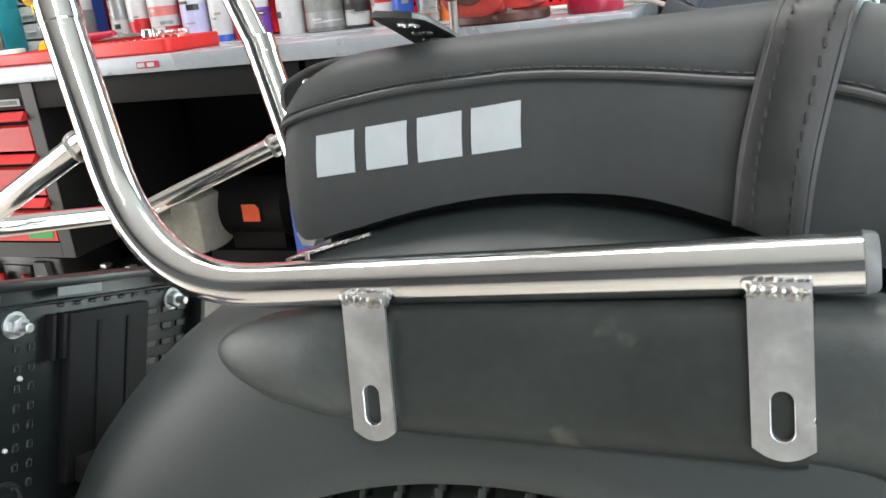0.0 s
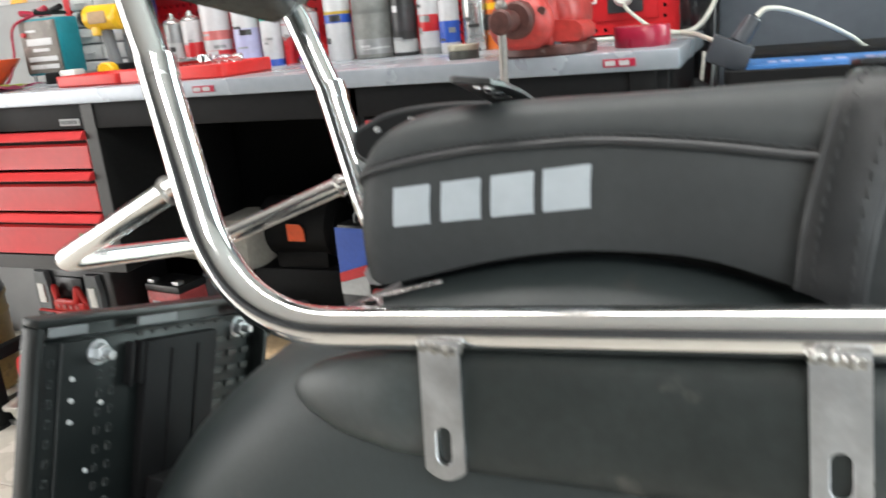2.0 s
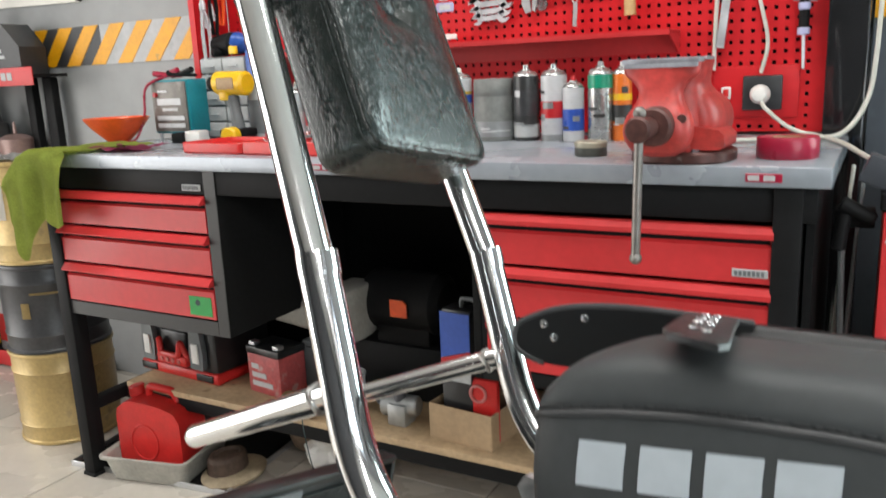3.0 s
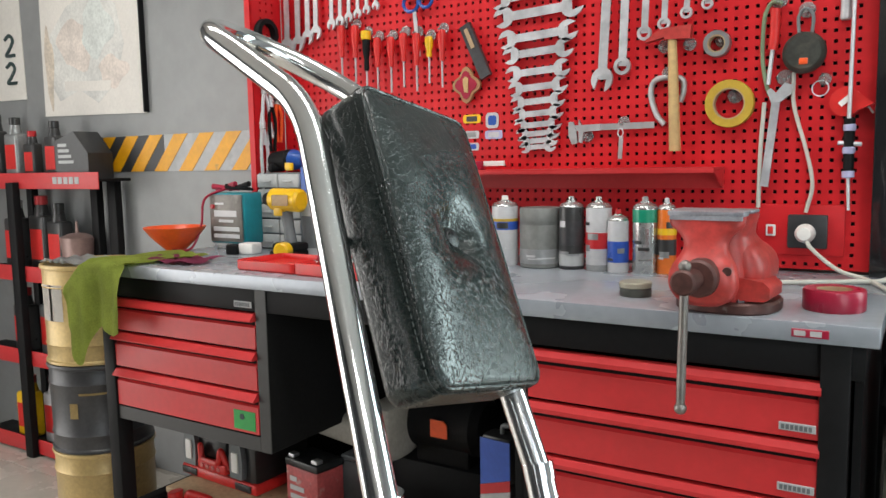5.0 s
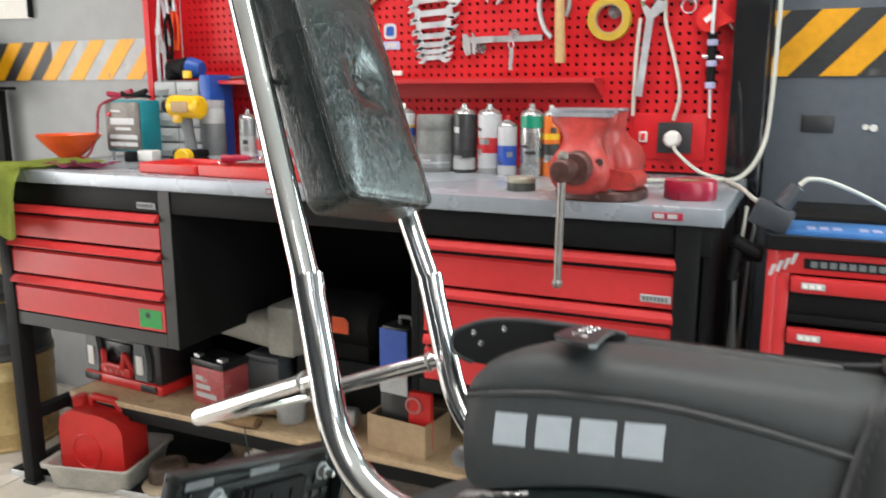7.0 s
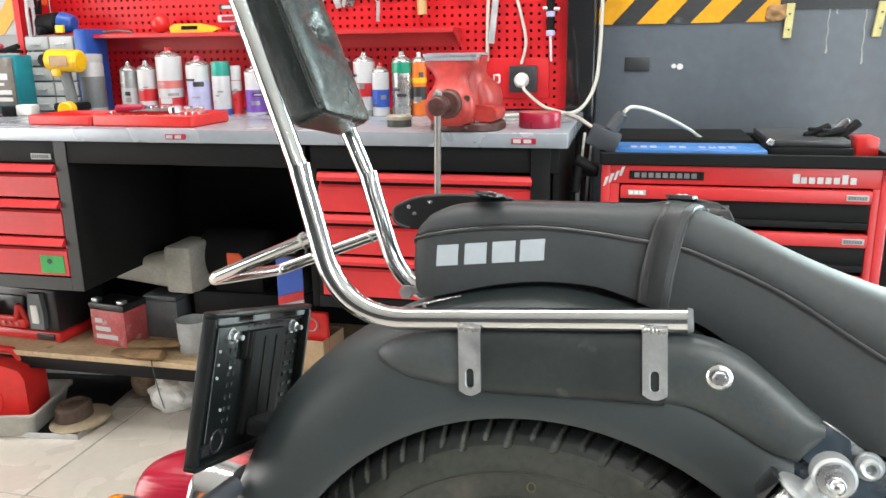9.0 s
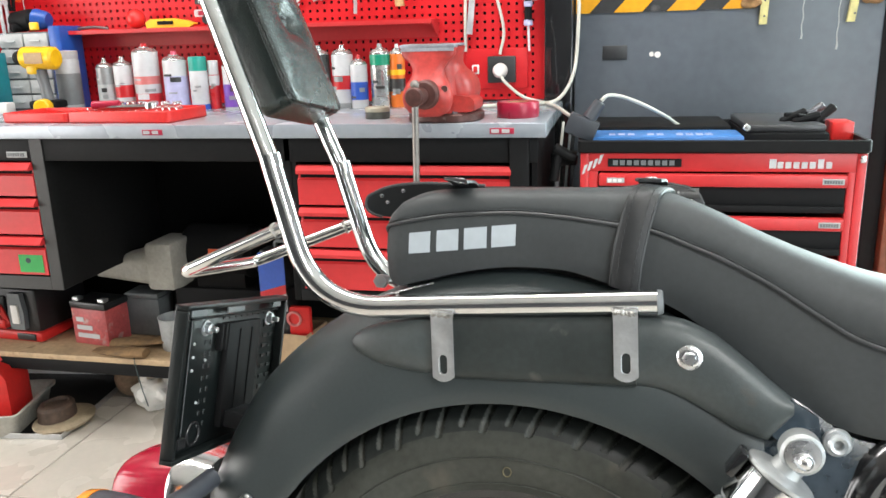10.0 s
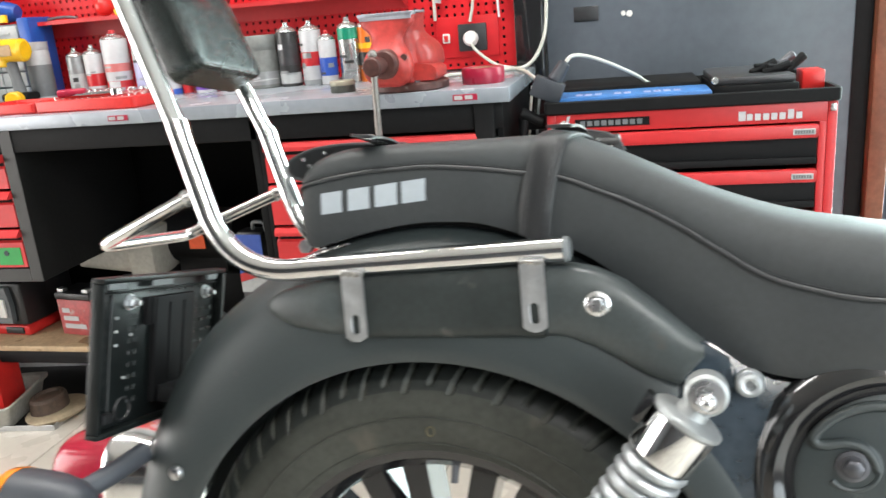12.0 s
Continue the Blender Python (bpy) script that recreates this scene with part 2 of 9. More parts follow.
TAPE_RED = material("crimson_tape", (0.34, 0.012, 0.04), 0.3, vary=0.08, scale=40)
CAN_METAL = material("can_metal", (0.46, 0.46, 0.45), 0.26, 0.8, vary=0.06, scale=30)
CAN_GREY = material("can_grey", (0.30, 0.31, 0.31), 0.36, 0.5, vary=0.10, scale=30)
CAN_BLACK = material("can_black", (0.035, 0.035, 0.035), 0.3, vary=0.1, scale=30)
CAN_WHITE = material("can_white", (0.54, 0.54, 0.55), 0.3, vary=0.05, scale=30)
CAN_RED = material("can_red", (0.50, 0.02, 0.025), 0.3, vary=0.08, scale=30)
CAN_BLUE = material("can_blue", (0.03, 0.09, 0.42), 0.3, vary=0.08, scale=30)
CAN_GREEN = material("can_green", (0.01, 0.26, 0.15), 0.3, vary=0.08, scale=30)
CAN_ORANGE = material("can_orange", (0.72, 0.16, 0.02), 0.3, vary=0.08, scale=30)
CAN_VIOLET = material("can_violet", (0.42, 0.42, 0.62), 0.3, vary=0.08, scale=30)
FADED_RED = material("faded_red_plastic", (0.48, 0.085, 0.085), 0.45, vary=0.18, scale=22, wear=(0.50, 0.30, 0.28), wear_at=0.60, wear_scale=26)
DUSTY_BEIGE = material("dusty_beige_plastic", (0.31, 0.295, 0.26), 0.55, vary=0.15, scale=12)
LIGHT_RED = material("faded_red_print", (0.55, 0.16, 0.15), 0.35, vary=0.1, scale=40)
PINK_CAP = material("pink_cap", (0.62, 0.10, 0.16), 0.35, vary=0.06, scale=30)
CAN_TEAL = material("sea_green_cap", (0.02, 0.30, 0.24), 0.35, vary=0.06, scale=30)
TIN_DULL = material("dull_tin", (0.20, 0.205, 0.195), 0.55, 0.35, vary=0.14, scale=24, fine=90)
DULL_YELLOW = material("dusty_yellow_tape", (0.50, 0.33, 0.035), 0.5, vary=0.10, scale=25)
CAN_PURPLE = material("can_purple", (0.16, 0.06, 0.36), 0.3, vary=0.08, scale=30)
CORD = material("white_cord", (0.54, 0.53, 0.47), 0.45, vary=0.06, scale=30)
# glow of the added ceiling lights
LIGHT_PANEL = bpy.data.materials.new("added_light_glow")
LIGHT_PANEL.use_nodes = True
LIGHT_PANEL.node_tree.nodes["Principled BSDF"].inputs["Emission Color"].default_value = (1, 0.97, 0.92, 1)
LIGHT_PANEL.node_tree.nodes["Principled BSDF"].inputs["Emission Strength"].default_value = 6.0

# ---- mesh helpers ----


def mesh_object(name, bm, mat, smooth=True, angle=35):
    bmesh.ops.recalc_face_normals(bm, faces=bm.faces[:])
    me = bpy.data.meshes.new(name)
    bm.to_mesh(me)
    bm.free()
    for k in mat if isinstance(mat, (list, tuple)) else [mat]:
        me.materials.append(k)
    if smooth:
        me.shade_smooth()
        me.set_sharp_from_angle(angle=radians(angle))
    return new(name, me)


def part(name, bm, mat, parent, label="", smooth=True, angle=35):
    ob = mesh_object(name, bm, mat, smooth, angle)
    ob.parent = parent
    return tagged(ob, label)


def thing(name, label, category, group="", m=None, kind=""):
    ob = new(name)
    ob.empty_display_size = 0.05
    if m is not None:
        ob.matrix_world = m
    return tagged(ob, label, category, group, kind)


def solo(name, bm, mat, label, category="", group="", kind="", smooth=True, angle=35, m=None):
    ob = mesh_object(name, bm, mat, smooth, angle)
    if m is not None:
        ob.matrix_world = m
    return tagged(ob, label, category, group, kind)


def B():
    return bmesh.new()


def box(bm, lo, hi, bevel=0.0, seg=2, m=None, mat=0):
    """A box with rounded edges added to bm."""
    r = bmesh.ops.create_cube(bm, size=1.0)
    vs = r["verts"]
    for v in vs:
        v.co = Vector([lo[i] + (v.co[i] + 0.5) * (hi[i] - lo[i]) for i in range(3)])
    faces = {f for v in vs for f in v.link_faces}
    for f in faces:
        f.material_index = mat
    if bevel:
        es = list({e for v in vs for e in v.link_edges})
        out = bmesh.ops.bevel(bm, geom=es, offset=bevel, segments=seg, profile=0.5, affect="EDGES", material=mat)
        vs = list({v for f in out["faces"] for v in f.verts} | {v for v in vs if v.is_valid})
    if m is not None:
        bmesh.ops.transform(bm, matrix=m, verts=vs)
    return vs


def grid_faces(bm, rings, closed=True, cap0=False, cap1=False, mat=0):
    """Skin between rings of points."""
    made = [[bm.verts.new(p) for p in ring] for ring in rings]
    n = len(made[0])
    for a, c in zip(made, made[1:]):
        for i in range(n if closed else n - 1):
            j = (i + 1) % n
            f = bm.faces.new((a[i], a[j], c[j], c[i]))
            f.material_index = mat
    if cap0:
        bm.faces.new(made[0][::-1]).material_index = mat
    if cap1:
        bm.faces.new(made[-1]).material_index = mat
    return made


def frame_of(d):
    d = Vector(d).normalized()
    u = d.cross(Vector((0, 0, 1)) if abs(d.z) < 0.9 else Vector((1, 0, 0))).normalized()
    return d, u, u.cross(d).normalized()


def rod(bm, p, q, r0, r1=None, seg=16, mat=0, bevel=0.0):
    """A straight rod or cone from p to q with closed, slightly rounded ends."""
    p, q = Vector(p), Vector(q)
    r1 = r0 if r1 is None else r1
    d, u, w = frame_of(q - p)

    def ring(c, r):
        return [c + r * (math.cos(2 * math.pi * k / seg) * u + math.sin(2 * math.pi * k / seg) * w) for k in range(seg)]

    rings = [ring(p, r0), ring(q, r1)]
    if bevel:
        rings = [ring(p, r0 - bevel), ring(p + d * bevel, r0), ring(q - d * bevel, r1), ring(q, r1 - bevel)]
    grid_faces(bm, rings, True, True, True, mat)


def rounded(points, radius, steps=8):
    """A polyline with its corners turned into arcs."""
    pts = [Vector(p) for p in points]
    out = [pts[0]]
    for a, b, c in zip(pts, pts[1:], pts[2:]):
        r = radius
        ab, cb = (a - b), (c - b)
        cut = min(r, ab.length * 0.49, cb.length * 0.49)
        s, e = b + ab.normalized() * cut, b + cb.normalized() * cut
        for k in range(steps + 1):
            t = k / steps
            out.append((1 - t) ** 2 * s + 2 * t * (1 - t) * b + t * t * e)
    out.append(pts[-1])
    return out


def smooth_line(points, per=8):
    """A curve through the points (Catmull-Rom)."""
    pts = [Vector(p) for p in points]
    pts = [2 * pts[0] - pts[1]] + pts + [2 * pts[-1] - pts[-2]]
    out = []
    for a, b, c, d in zip(pts, pts[1:], pts[2:], pts[3:]):
        for k in range(per):
            t = k / per
            out.append(0.5 * ((2 * b) + (c - a) * t + (2 * a - 5 * b + 4 * c - d) * t * t + (3 * b - a - 3 * c + d) * t ** 3))
    out.append(pts[-2])
    return out


def pipe(bm, path, r, seg=16, closed=False, caps=True, mat=0):
    """A round tube along a path; r is a number or a function of 0..1."""
    path = [Vector(p) for p in path]
    n = len(path)
    rings = []
    u = None
    for i, p in enumerate(path):
        if closed:
            d = (path[(i + 1) % n] - path[i - 1]).normalized()
        else:
            d = (path[min(i + 1, n - 1)] - path[max(i - 1, 0)]).normalized()
        if u is None:
            _, u, _ = frame_of(d)
        u = (u - d * u.dot(d)).normalized()
        w = d.cross(u)
        rr = r(i / max(1, n - 1)) if callable(r) else r
        rings.append([p + rr * (math.cos(2 * math.pi * k / seg) * u + math.sin(2 * math.pi * k / seg) * w) for k in range(seg)])
    if closed:
        rings.append(rings[0])
        grid_faces(bm, rings, True, mat=mat)
        bmesh.ops.remove_doubles(bm, verts=bm.verts[:], dist=1e-6)
    else:
        grid_faces(bm, rings, True, caps, caps, mat)


def lathe(bm, profile, m=None, seg=32, mat=0, cap=True):
    """A turned body about z from (radius, height) pairs."""
    m = m or Matrix()
    rings = [[m @ Vector((max(r, 1e-5) * math.cos(2 * math.pi * k / seg), max(r, 1e-5) * math.sin(2 * math.pi * k / seg), h)) for k in range(seg)] for r, h in profile]
    grid_faces(bm, rings, True, cap, cap, mat)


def slab(bm, outline, y0, y1, bevel=0.0, seg=2, m=None, axis="y", holes=(), mat=0):
    """A flat plate cut to an outline given in (x, z), from y0 to y1 (axis y); its rim rounded by bevel."""
    def at(a, c, h):
        return {"y": (a, h, c), "x": (h, a, c), "z": (a, c, h)}[axis]
    vs = [bm.verts.new(at(a, c, y0)) for a, c in outline]
    f = bm.faces.new(vs)
    f.material_index = mat
    ext = bmesh.ops.extrude_face_region(bm, geom=[f])
    top = [v for v in ext["geom"] if isinstance(v, bmesh.types.BMVert)]
    off = Vector(at(0, 0, y1 - y0))
    for v in top:
        v.co += off
    allv = set(vs) | set(top)
    if bevel:
        faces = [f_ for f_ in {f_ for v in top for f_ in v.link_faces} if all(v in top for v in f_.verts)]
        es = [e for f_ in faces for e in f_.edges]
        out = bmesh.ops.bevel(bm, geom=es, offset=bevel, segments=seg, profile=0.5, affect="EDGES", material=mat)
        allv = {v for v in allv if v.is_valid} | {v for f_ in out["faces"] for v in f_.verts}
    if m is not None:
        bmesh.ops.transform(bm, matrix=m, verts=list(allv))
    return list(allv)


def round_rect(x0, z0, x1, z1, r, n=5):
    out = []
    for cx, cz, a0 in ((x1 - r, z1 - r, 0), (x0 + r, z1 - r, 90), (x0 + r, z0 + r, 180), (x1 - r, z0 + r, 270)):
        for k in range(n + 1):
            a = radians(a0 + 90 * k / n)
            out.append((cx + r * math.cos(a), cz + r * math.sin(a)))
    return out


def table(rows, x):
    """Straight-line reading of rows (x, a, b, ...)."""
    xs = [r[0] for r in rows]
    return [float(np.interp(x, xs, [r[k] for r in rows])) for k in range(1, len(rows[0]))]

# ---- room ----
X0, X1, Y0, Y1, HIGH = -3.6, 2.6, -3.5, 2.42, 3.0


def wall(name, lo, hi, mat, label):
    bm = B()
    box(bm, lo, hi)
    return solo(name, bm, mat, label, kind="structure", smooth=False)


bm = B()
box(bm, (X0 - 0.15, Y1, 0), (1.32, Y1 + 0.15, HIGH))
box(bm, (2.36, Y1, 0), (X1 + 0.15, Y1 + 0.15, HIGH))
box(bm, (1.32, Y1, 2.42), (2.36, Y1 + 0.15, HIGH))
solo("wall_north", bm, WALL_GREY, "grey painted workshop wall with an open doorway", kind="structure", smooth=False)
bm = B()
box(bm, (X0 - 0.15, Y0, 0), (X0, -1.22, HIGH))
box(bm, (X0 - 0.15, 1.32, 0), (X0, Y1, HIGH))
box(bm, (X0 - 0.15, -1.22, 2.22), (X0, 1.32, HIGH))
solo("wall_west", bm, WHITE_WALL, "plain grey painted side wall with an open doorway", kind="structure", smooth=False)
bm = B()
box(bm, (X1, Y0, 0), (X1 + 0.15, -2.55, HIGH))
box(bm, (X1, 0.25, 0), (X1 + 0.15, Y1, HIGH))
box(bm, (X1, -2.55, 2.45), (X1 + 0.15, 0.25, HIGH))
solo("wall_east", bm, WHITE_WALL, "grey wall with a wide open shop doorway", kind="structure", smooth=False)
wall("ceiling", (X0 - 0.15, Y0 - 0.15, HIGH), (X1 + 0.15, Y1 + 0.15, HIGH + 0.12), CEILING_WHITE, "plain white ceiling")
# unseen closing wall, kept dark to shape the reflections
wall("wall_south", (X0 - 0.15, Y0 - 0.15, 0), (X1 + 0.15, Y0, HIGH), UNLIT_WALL, "unseen plain wall, coloured dark for the unlit room")
bm = B()
box(bm, (-90, -90, -0.24), (90, 90, -0.10))
solo("ground", bm, GROUT, "plain paved yard outside the shop doorway", kind="structure", smooth=False)

# ceiling lights, added out of view to light bike and bench
for cx, cy, _ in LIGHTS:
    lamp = thing("added_ceiling_light", "white batten light with a lit diffuser, added on the unseen ceiling", "ceiling light", "ceiling lights", pose(cx, cy, HIGH))
    bm = B()
    box(bm, (-0.78, -0.18, -0.045), (0.78, 0.18, 0), 0.006)
    part("light_body", bm, WHITE_PLASTIC, lamp)
    bm = B()
    box(bm, (-0.75, -0.15, -0.058), (0.75, 0.15, -0.046), 0.004)
    part("diffuser", bm, LIGHT_PANEL, lamp, "lit diffuser")

# hazard band painted round the wall: black ground with slanting yellow bars
BAND0, BAND1 = 1.213, 1.368


def hazard(name, xa, xb, y, black_to, z0, z1, first, step, lean, wide, label):
    """A black band with slanting yellow bars, cut off at the band's ends."""
    base = B()
    box(base, (xa, y - 0.002, z0), (black_to, y, z1))
    band = solo(name, base, BLACK_PAINT, label, kind="structure", smooth=False)
    # past black_to the base of the band is grey
    if black_to < xb - 0.01:
        bm = B()
        box(bm, (black_to, y - 0.002, z0), (xb, y, z1))
        part("faded_stretch", bm, GREY_BAND_PAINT, band, "grey stretch of the band past its black part", smooth=False)
    x = first - 2 * step
    while x < xb:
        bar_ = [(x, z0), (x + wide, z0), (x + wide + lean, z1), (x + lean, z1)]
        for edge, sign in ((xa, 1), (xb, -1)):
            cut = []
            for (px, pz), (qx, qz) in zip(bar_, bar_[1:] + bar_[:1]):
                pin, qin = sign * (px - edge) >= 0, sign * (qx - edge) >= 0
                if pin:
                    cut.append((px, pz))
                if pin != qin:
                    k = (edge - px) / (qx - px)
                    cut.append((edge, pz + (qz - pz) * k))
            bar_ = cut
            if len(bar_) < 3:
                break
        if len(bar_) >= 3 and max(p[0] for p in bar_) - min(p[0] for p in bar_) > 0.01:
            bm = B()
            slab(bm, bar_, y - 0.004, y - 0.002)
            part("yellow_bar", bm, YELLOW_PAINT, band, smooth=False)
        x += step
    return band


hazard("hazard_band_1", -2.78, -1.50, Y1 - 0.001, -2.10, 1.22, 1.36, -2.731, 0.1415, 0.125, 0.075, "black and yellow hazard stripe band on the grey wall")
hazard_band = hazard("hazard_band_2", 0.394, 0.886, 2.398, 0.886, BAND0, BAND1, 0.501, 0.149, 0.145, 0.080, "black and yellow hazard stripe band across the slate panel")

bm = B()
box(bm, (0.886, 2.396, BAND0 + 0.030), (1.22, 2.398, BAND1))
part("black_stretch", bm, BLACK_PAINT, hazard_band, smooth=False)

# slate panel door with its brown wooden jamb, right of the tool wall
bm = B()
box(bm, (0.392, 2.40, 0.0), (1.256, 2.419, 2.15), 0.004)
door = solo("door_1", bm, SLATE, "slate grey painted metal door with scuffs", kind="structure")
bm = B()
box(bm, (0.472, 2.396, 1.080), (0.543, 2.40, 1.121), 0.002)
part("black_plate", bm, BLACK_PAINT, door, "small black stuck plate")
for dx in (0.0, 0.017):
    bm = B()
    rod(bm, (0.612 + dx, 2.397, 1.094 - dx * 0.1), (0.612 + dx, 2.40, 1.094 - dx * 0.1), 0.007 if dx == 0 else 0.009, seg=10)
    part("scratch_mark", bm, WHITE_PLASTIC, door, "bare scratched spot")
for hx, lean_ in ((0.912, -0.002), (1.144, -0.008)):
    bm = B()
    slab(bm, [(hx - 0.011 + lean_, 1.168), (hx + 0.009 + lean_, 1.168), (hx + 0.011, 1.260), (hx - 0.009, 1.260)], 2.383, 2.397, 0.002)
    leaf = part("hinge", bm, PALE_BRASS, door, "pale yellow brass hinge leaf")
    for hz in (1.190, 1.232):
        bm = B()
        rod(bm, (hx - 0.001, 2.3815, hz), (hx - 0.001, 2.3835, hz), 0.0030, seg=10)
        part("hinge_screw", bm, DARK_STEEL, leaf)
    bm = B()
    bmesh.ops.create_icosphere(bm, subdivisions=3, radius=0.024, matrix=pose(hx - 0.034 if hx < 1 else hx + 0.045, 2.390, 1.236) @ Matrix.Diagonal((1.4, 0.35, 1.0, 1)))
    for v in bm.verts:
        v.co += v.normal * 0.010 * noise.noise(v.co * 60)
        v.co.y = min(v.co.y, 2.3975)
    part("foam_lump", bm, FOAM, door, "lump of brown sealing foam")
# the gap's shade beside the jamb, drawn as a black strip
bm = B()
box(bm, (1.222, 2.394, 0.0), (1.2665, 2.3985, 2.15), 0.002)
part("dark_edge", bm, BENCH_BLACK, door, "black strip drawn for the dark gap at the jamb")
for dx_, dz_, dl_ in ((1.015, 1.245, 0.120), (1.108, 1.240, 0.145), (1.034, 1.250, 0.020)):
    bm = B()
    pipe(bm, [(dx_ + 0.0015 * math.sin(k * 1.3), 2.3995, dz_ - dl_ * k / 12) for k in range(13)], lambda t_: 0.0016 + 0.0012 * (t_ > 0.85), 6)
    part("paint_drip", bm, LIGHT_GREY, door, "pale dried paint drip")
bm = B()
box(bm, (1.268, 2.36, 0), (1.318, 2.419, 2.15), 0.006)
solo("door_frame", bm, DOOR_WOOD, "brown wooden door jamb", kind="structure")

# ---- tool wall: red pegboard with its black end post and a side wing ----
PX0, PX1, PZ0, PZ1, PY, PITCH = -1.43, 0.306, 0.972, 1.86, 2.372, 0.0236


def pegboard(name, a0, a1, z0, z1, place, label, skip=()):
    """A sheet with real square holes; place maps (along, out, up) into the room."""
    na, nz = int((a1 - a0) / PITCH), int((z1 - z0) / PITCH)
    da, dz, h = (a1 - a0) / na, (z1 - z0) / nz, 0.0042
    verts, faces, index = [], [], {}

    def v(a, o, z):
        key = (round(a, 5), round(o, 5), round(z, 5))
        if key not in index:
            index[key] = len(verts)
            verts.append(place(a, o, z))
        return index[key]

    for i in range(na):
        for j in range(nz):
            x, z = a0 + i * da, z0 + j * dz
            X, Z = x + da, z + dz
            if any(s[0] < x + da / 2 < s[1] and s[2] < z + dz / 2 < s[3] for s in skip) or i == 0 or i == na - 1:
                faces.append((v(x, 0, z), v(X, 0, z), v(X, 0, Z), v(x, 0, Z)))
                continue
            cx, cz = x + da / 2, z + dz / 2
            o = [v(x, 0, z), v(X, 0, z), v(X, 0, Z), v(x, 0, Z)]
            q = [v(cx - h, 0, cz - h), v(cx + h, 0, cz - h), v(cx + h, 0, cz + h), v(cx - h, 0, cz + h)]
            k = [v(cx - h, 0.006, cz - h), v(cx + h, 0.006, cz - h), v(cx + h, 0.006, cz + h), v(cx - h, 0.006, cz + h)]
            for e in range(4):
                g = (e + 1) % 4
                faces.append((o[e], o[g], q[g], q[e]))
                faces.append((q[e], q[g], k[g], k[e]))
    me = bpy.data.meshes.new(name)
    me.from_pydata(verts, [], faces)
    me.materials.append(PEG_RED)
    return tagged(new(name, me), label, kind="structure")


SOCKET_AREA = (0.070, 0.255, 1.00, 1.125)
board = pegboard("pegboard_1", PX0, PX1, PZ0, PZ1, lambda a, o, z: (a, PY + o, z), "red perforated steel tool board", (SOCKET_AREA,))
# near-black sheet behind the holes, coloured for the shade inside them
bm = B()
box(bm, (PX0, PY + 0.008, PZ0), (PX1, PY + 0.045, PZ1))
part("backing", bm, SHADE_BLACK, board, smooth=False)
wing = pegboard("pegboard_2", 2.235, PY - 0.004, PZ0 + 0.14, PZ1, lambda a, o, z: (PX0 - o, a, z), "red perforated side wing of the tool board")
bm = B()
box(bm, (PX0 - 0.030, 2.235, PZ0 + 0.14), (PX0 - 0.008, PY - 0.004, PZ1))
part("backing", bm, PEG_RED, wing, smooth=False)
bm = B()
box(bm, (0.308, 2.325, 0.0), (0.388, 2.40, 1.90), 0.004)
solo("post_1", bm, GLOSS_BLACK, "gloss black end post of the tool board", kind="structure")
shelf_ = thing("wall_shelf", "narrow red steel shelf on the tool board", "shelf")
for nm, sec, xr in (("shelf_plate", [(2.27, 1.212), (PY, 1.212), (PY, 1.206), (2.27, 1.206)], -0.012), ("front_lip", [(2.266, 1.212), (2.2695, 1.212), (2.2695, 1.200), (2.266, 1.200)], -0.012),
                    ("back_flange", [(PY - 0.004, 1.2055), (PY, 1.2055), (PY, 1.160), (PY - 0.004, 1.160)], -0.012)):
    bm = B()
    slab(bm, sec, -1.36, xr, axis="x")
    part(nm, bm, RED_PAINT, shelf_, smooth=False)
for gx in (-1.358, -0.018):
    bm = B()
    slab(bm, [(2.272, 1.2055), (PY - 0.0045, 1.2055), (PY - 0.0045, 1.162)], gx, gx + 0.004, axis="x")
    part("end_gusset", bm, RED_PAINT, shelf_, smooth=False)

# socket panel with a switch and a black socket
panel = thing("wall_socket", "red panel with a small switch and a black wall socket", "socket", m=pose(0, PY, 0))
bm = B()
box(bm, (SOCKET_AREA[0], -0.006, 1.005), (SOCKET_AREA[1], -0.001, 1.122), 0.002)
part("plate", bm, PEG_RED, panel)
bm = B()
box(bm, (0.136, -0.016, 1.022), (0.221, -0.006, 1.100), 0.004)
part("socket", bm, BLACK_PAINT, panel, "black socket plate")
bm = B()
box(bm, (0.088, -0.012, 1.048), (0.110, -0.006, 1.076), 0.003)
part("switch_frame", bm, WHITE_PLASTIC, panel)
bm = B()
box(bm, (0.093, -0.015, 1.053), (0.105, -0.012, 1.071), 0.002)
part("switch", bm, RED_PLASTIC, panel)
plug = thing("plug", "white round mains plug in the black socket", "plug")
bm = B()
lathe(bm, [(0.0, 0), (0.018, 0.0), (0.022, 0.006), (0.021, 0.024), (0.014, 0.034), (0.0, 0.036)], pose(0.176, PY - 0.016, 1.058, 90, 0, 0), 24)
part("plug_body", bm, WHITE_PLASTIC, plug)
bm = B()
pipe(bm, smooth_line([(0.180, 2.335, 1.045), (0.195, 2.31, 1.026), (0.25, 2.29, 0.985), (0.31, 2.25, 0.972), (0.36, 2.1, 0.972), (0.40, 1.93, 0.968), (0.430, 1.87, 0.960)]), 0.0046, 10)
part("cord", bm, CORD, plug)

# white cable hanging from above, over the bench end
cable = thing("power_cable", "white power cable hanging beside the tool board", "cable")
bm = B()
pipe(bm, smooth_line([(0.412, 2.30, 1.95), (0.408, 2.30, 1.40), (0.404, 2.29, 1.13), (0.390, 2.27, 1.035), (0.350, 2.24, 0.978), (0.285, 2.21, 0.9725), (0.20, 2.16, 0.9725), (0.12, 2.12, 0.9725)]), 0.0050, 10)
part("cord", bm, CORD, cable)

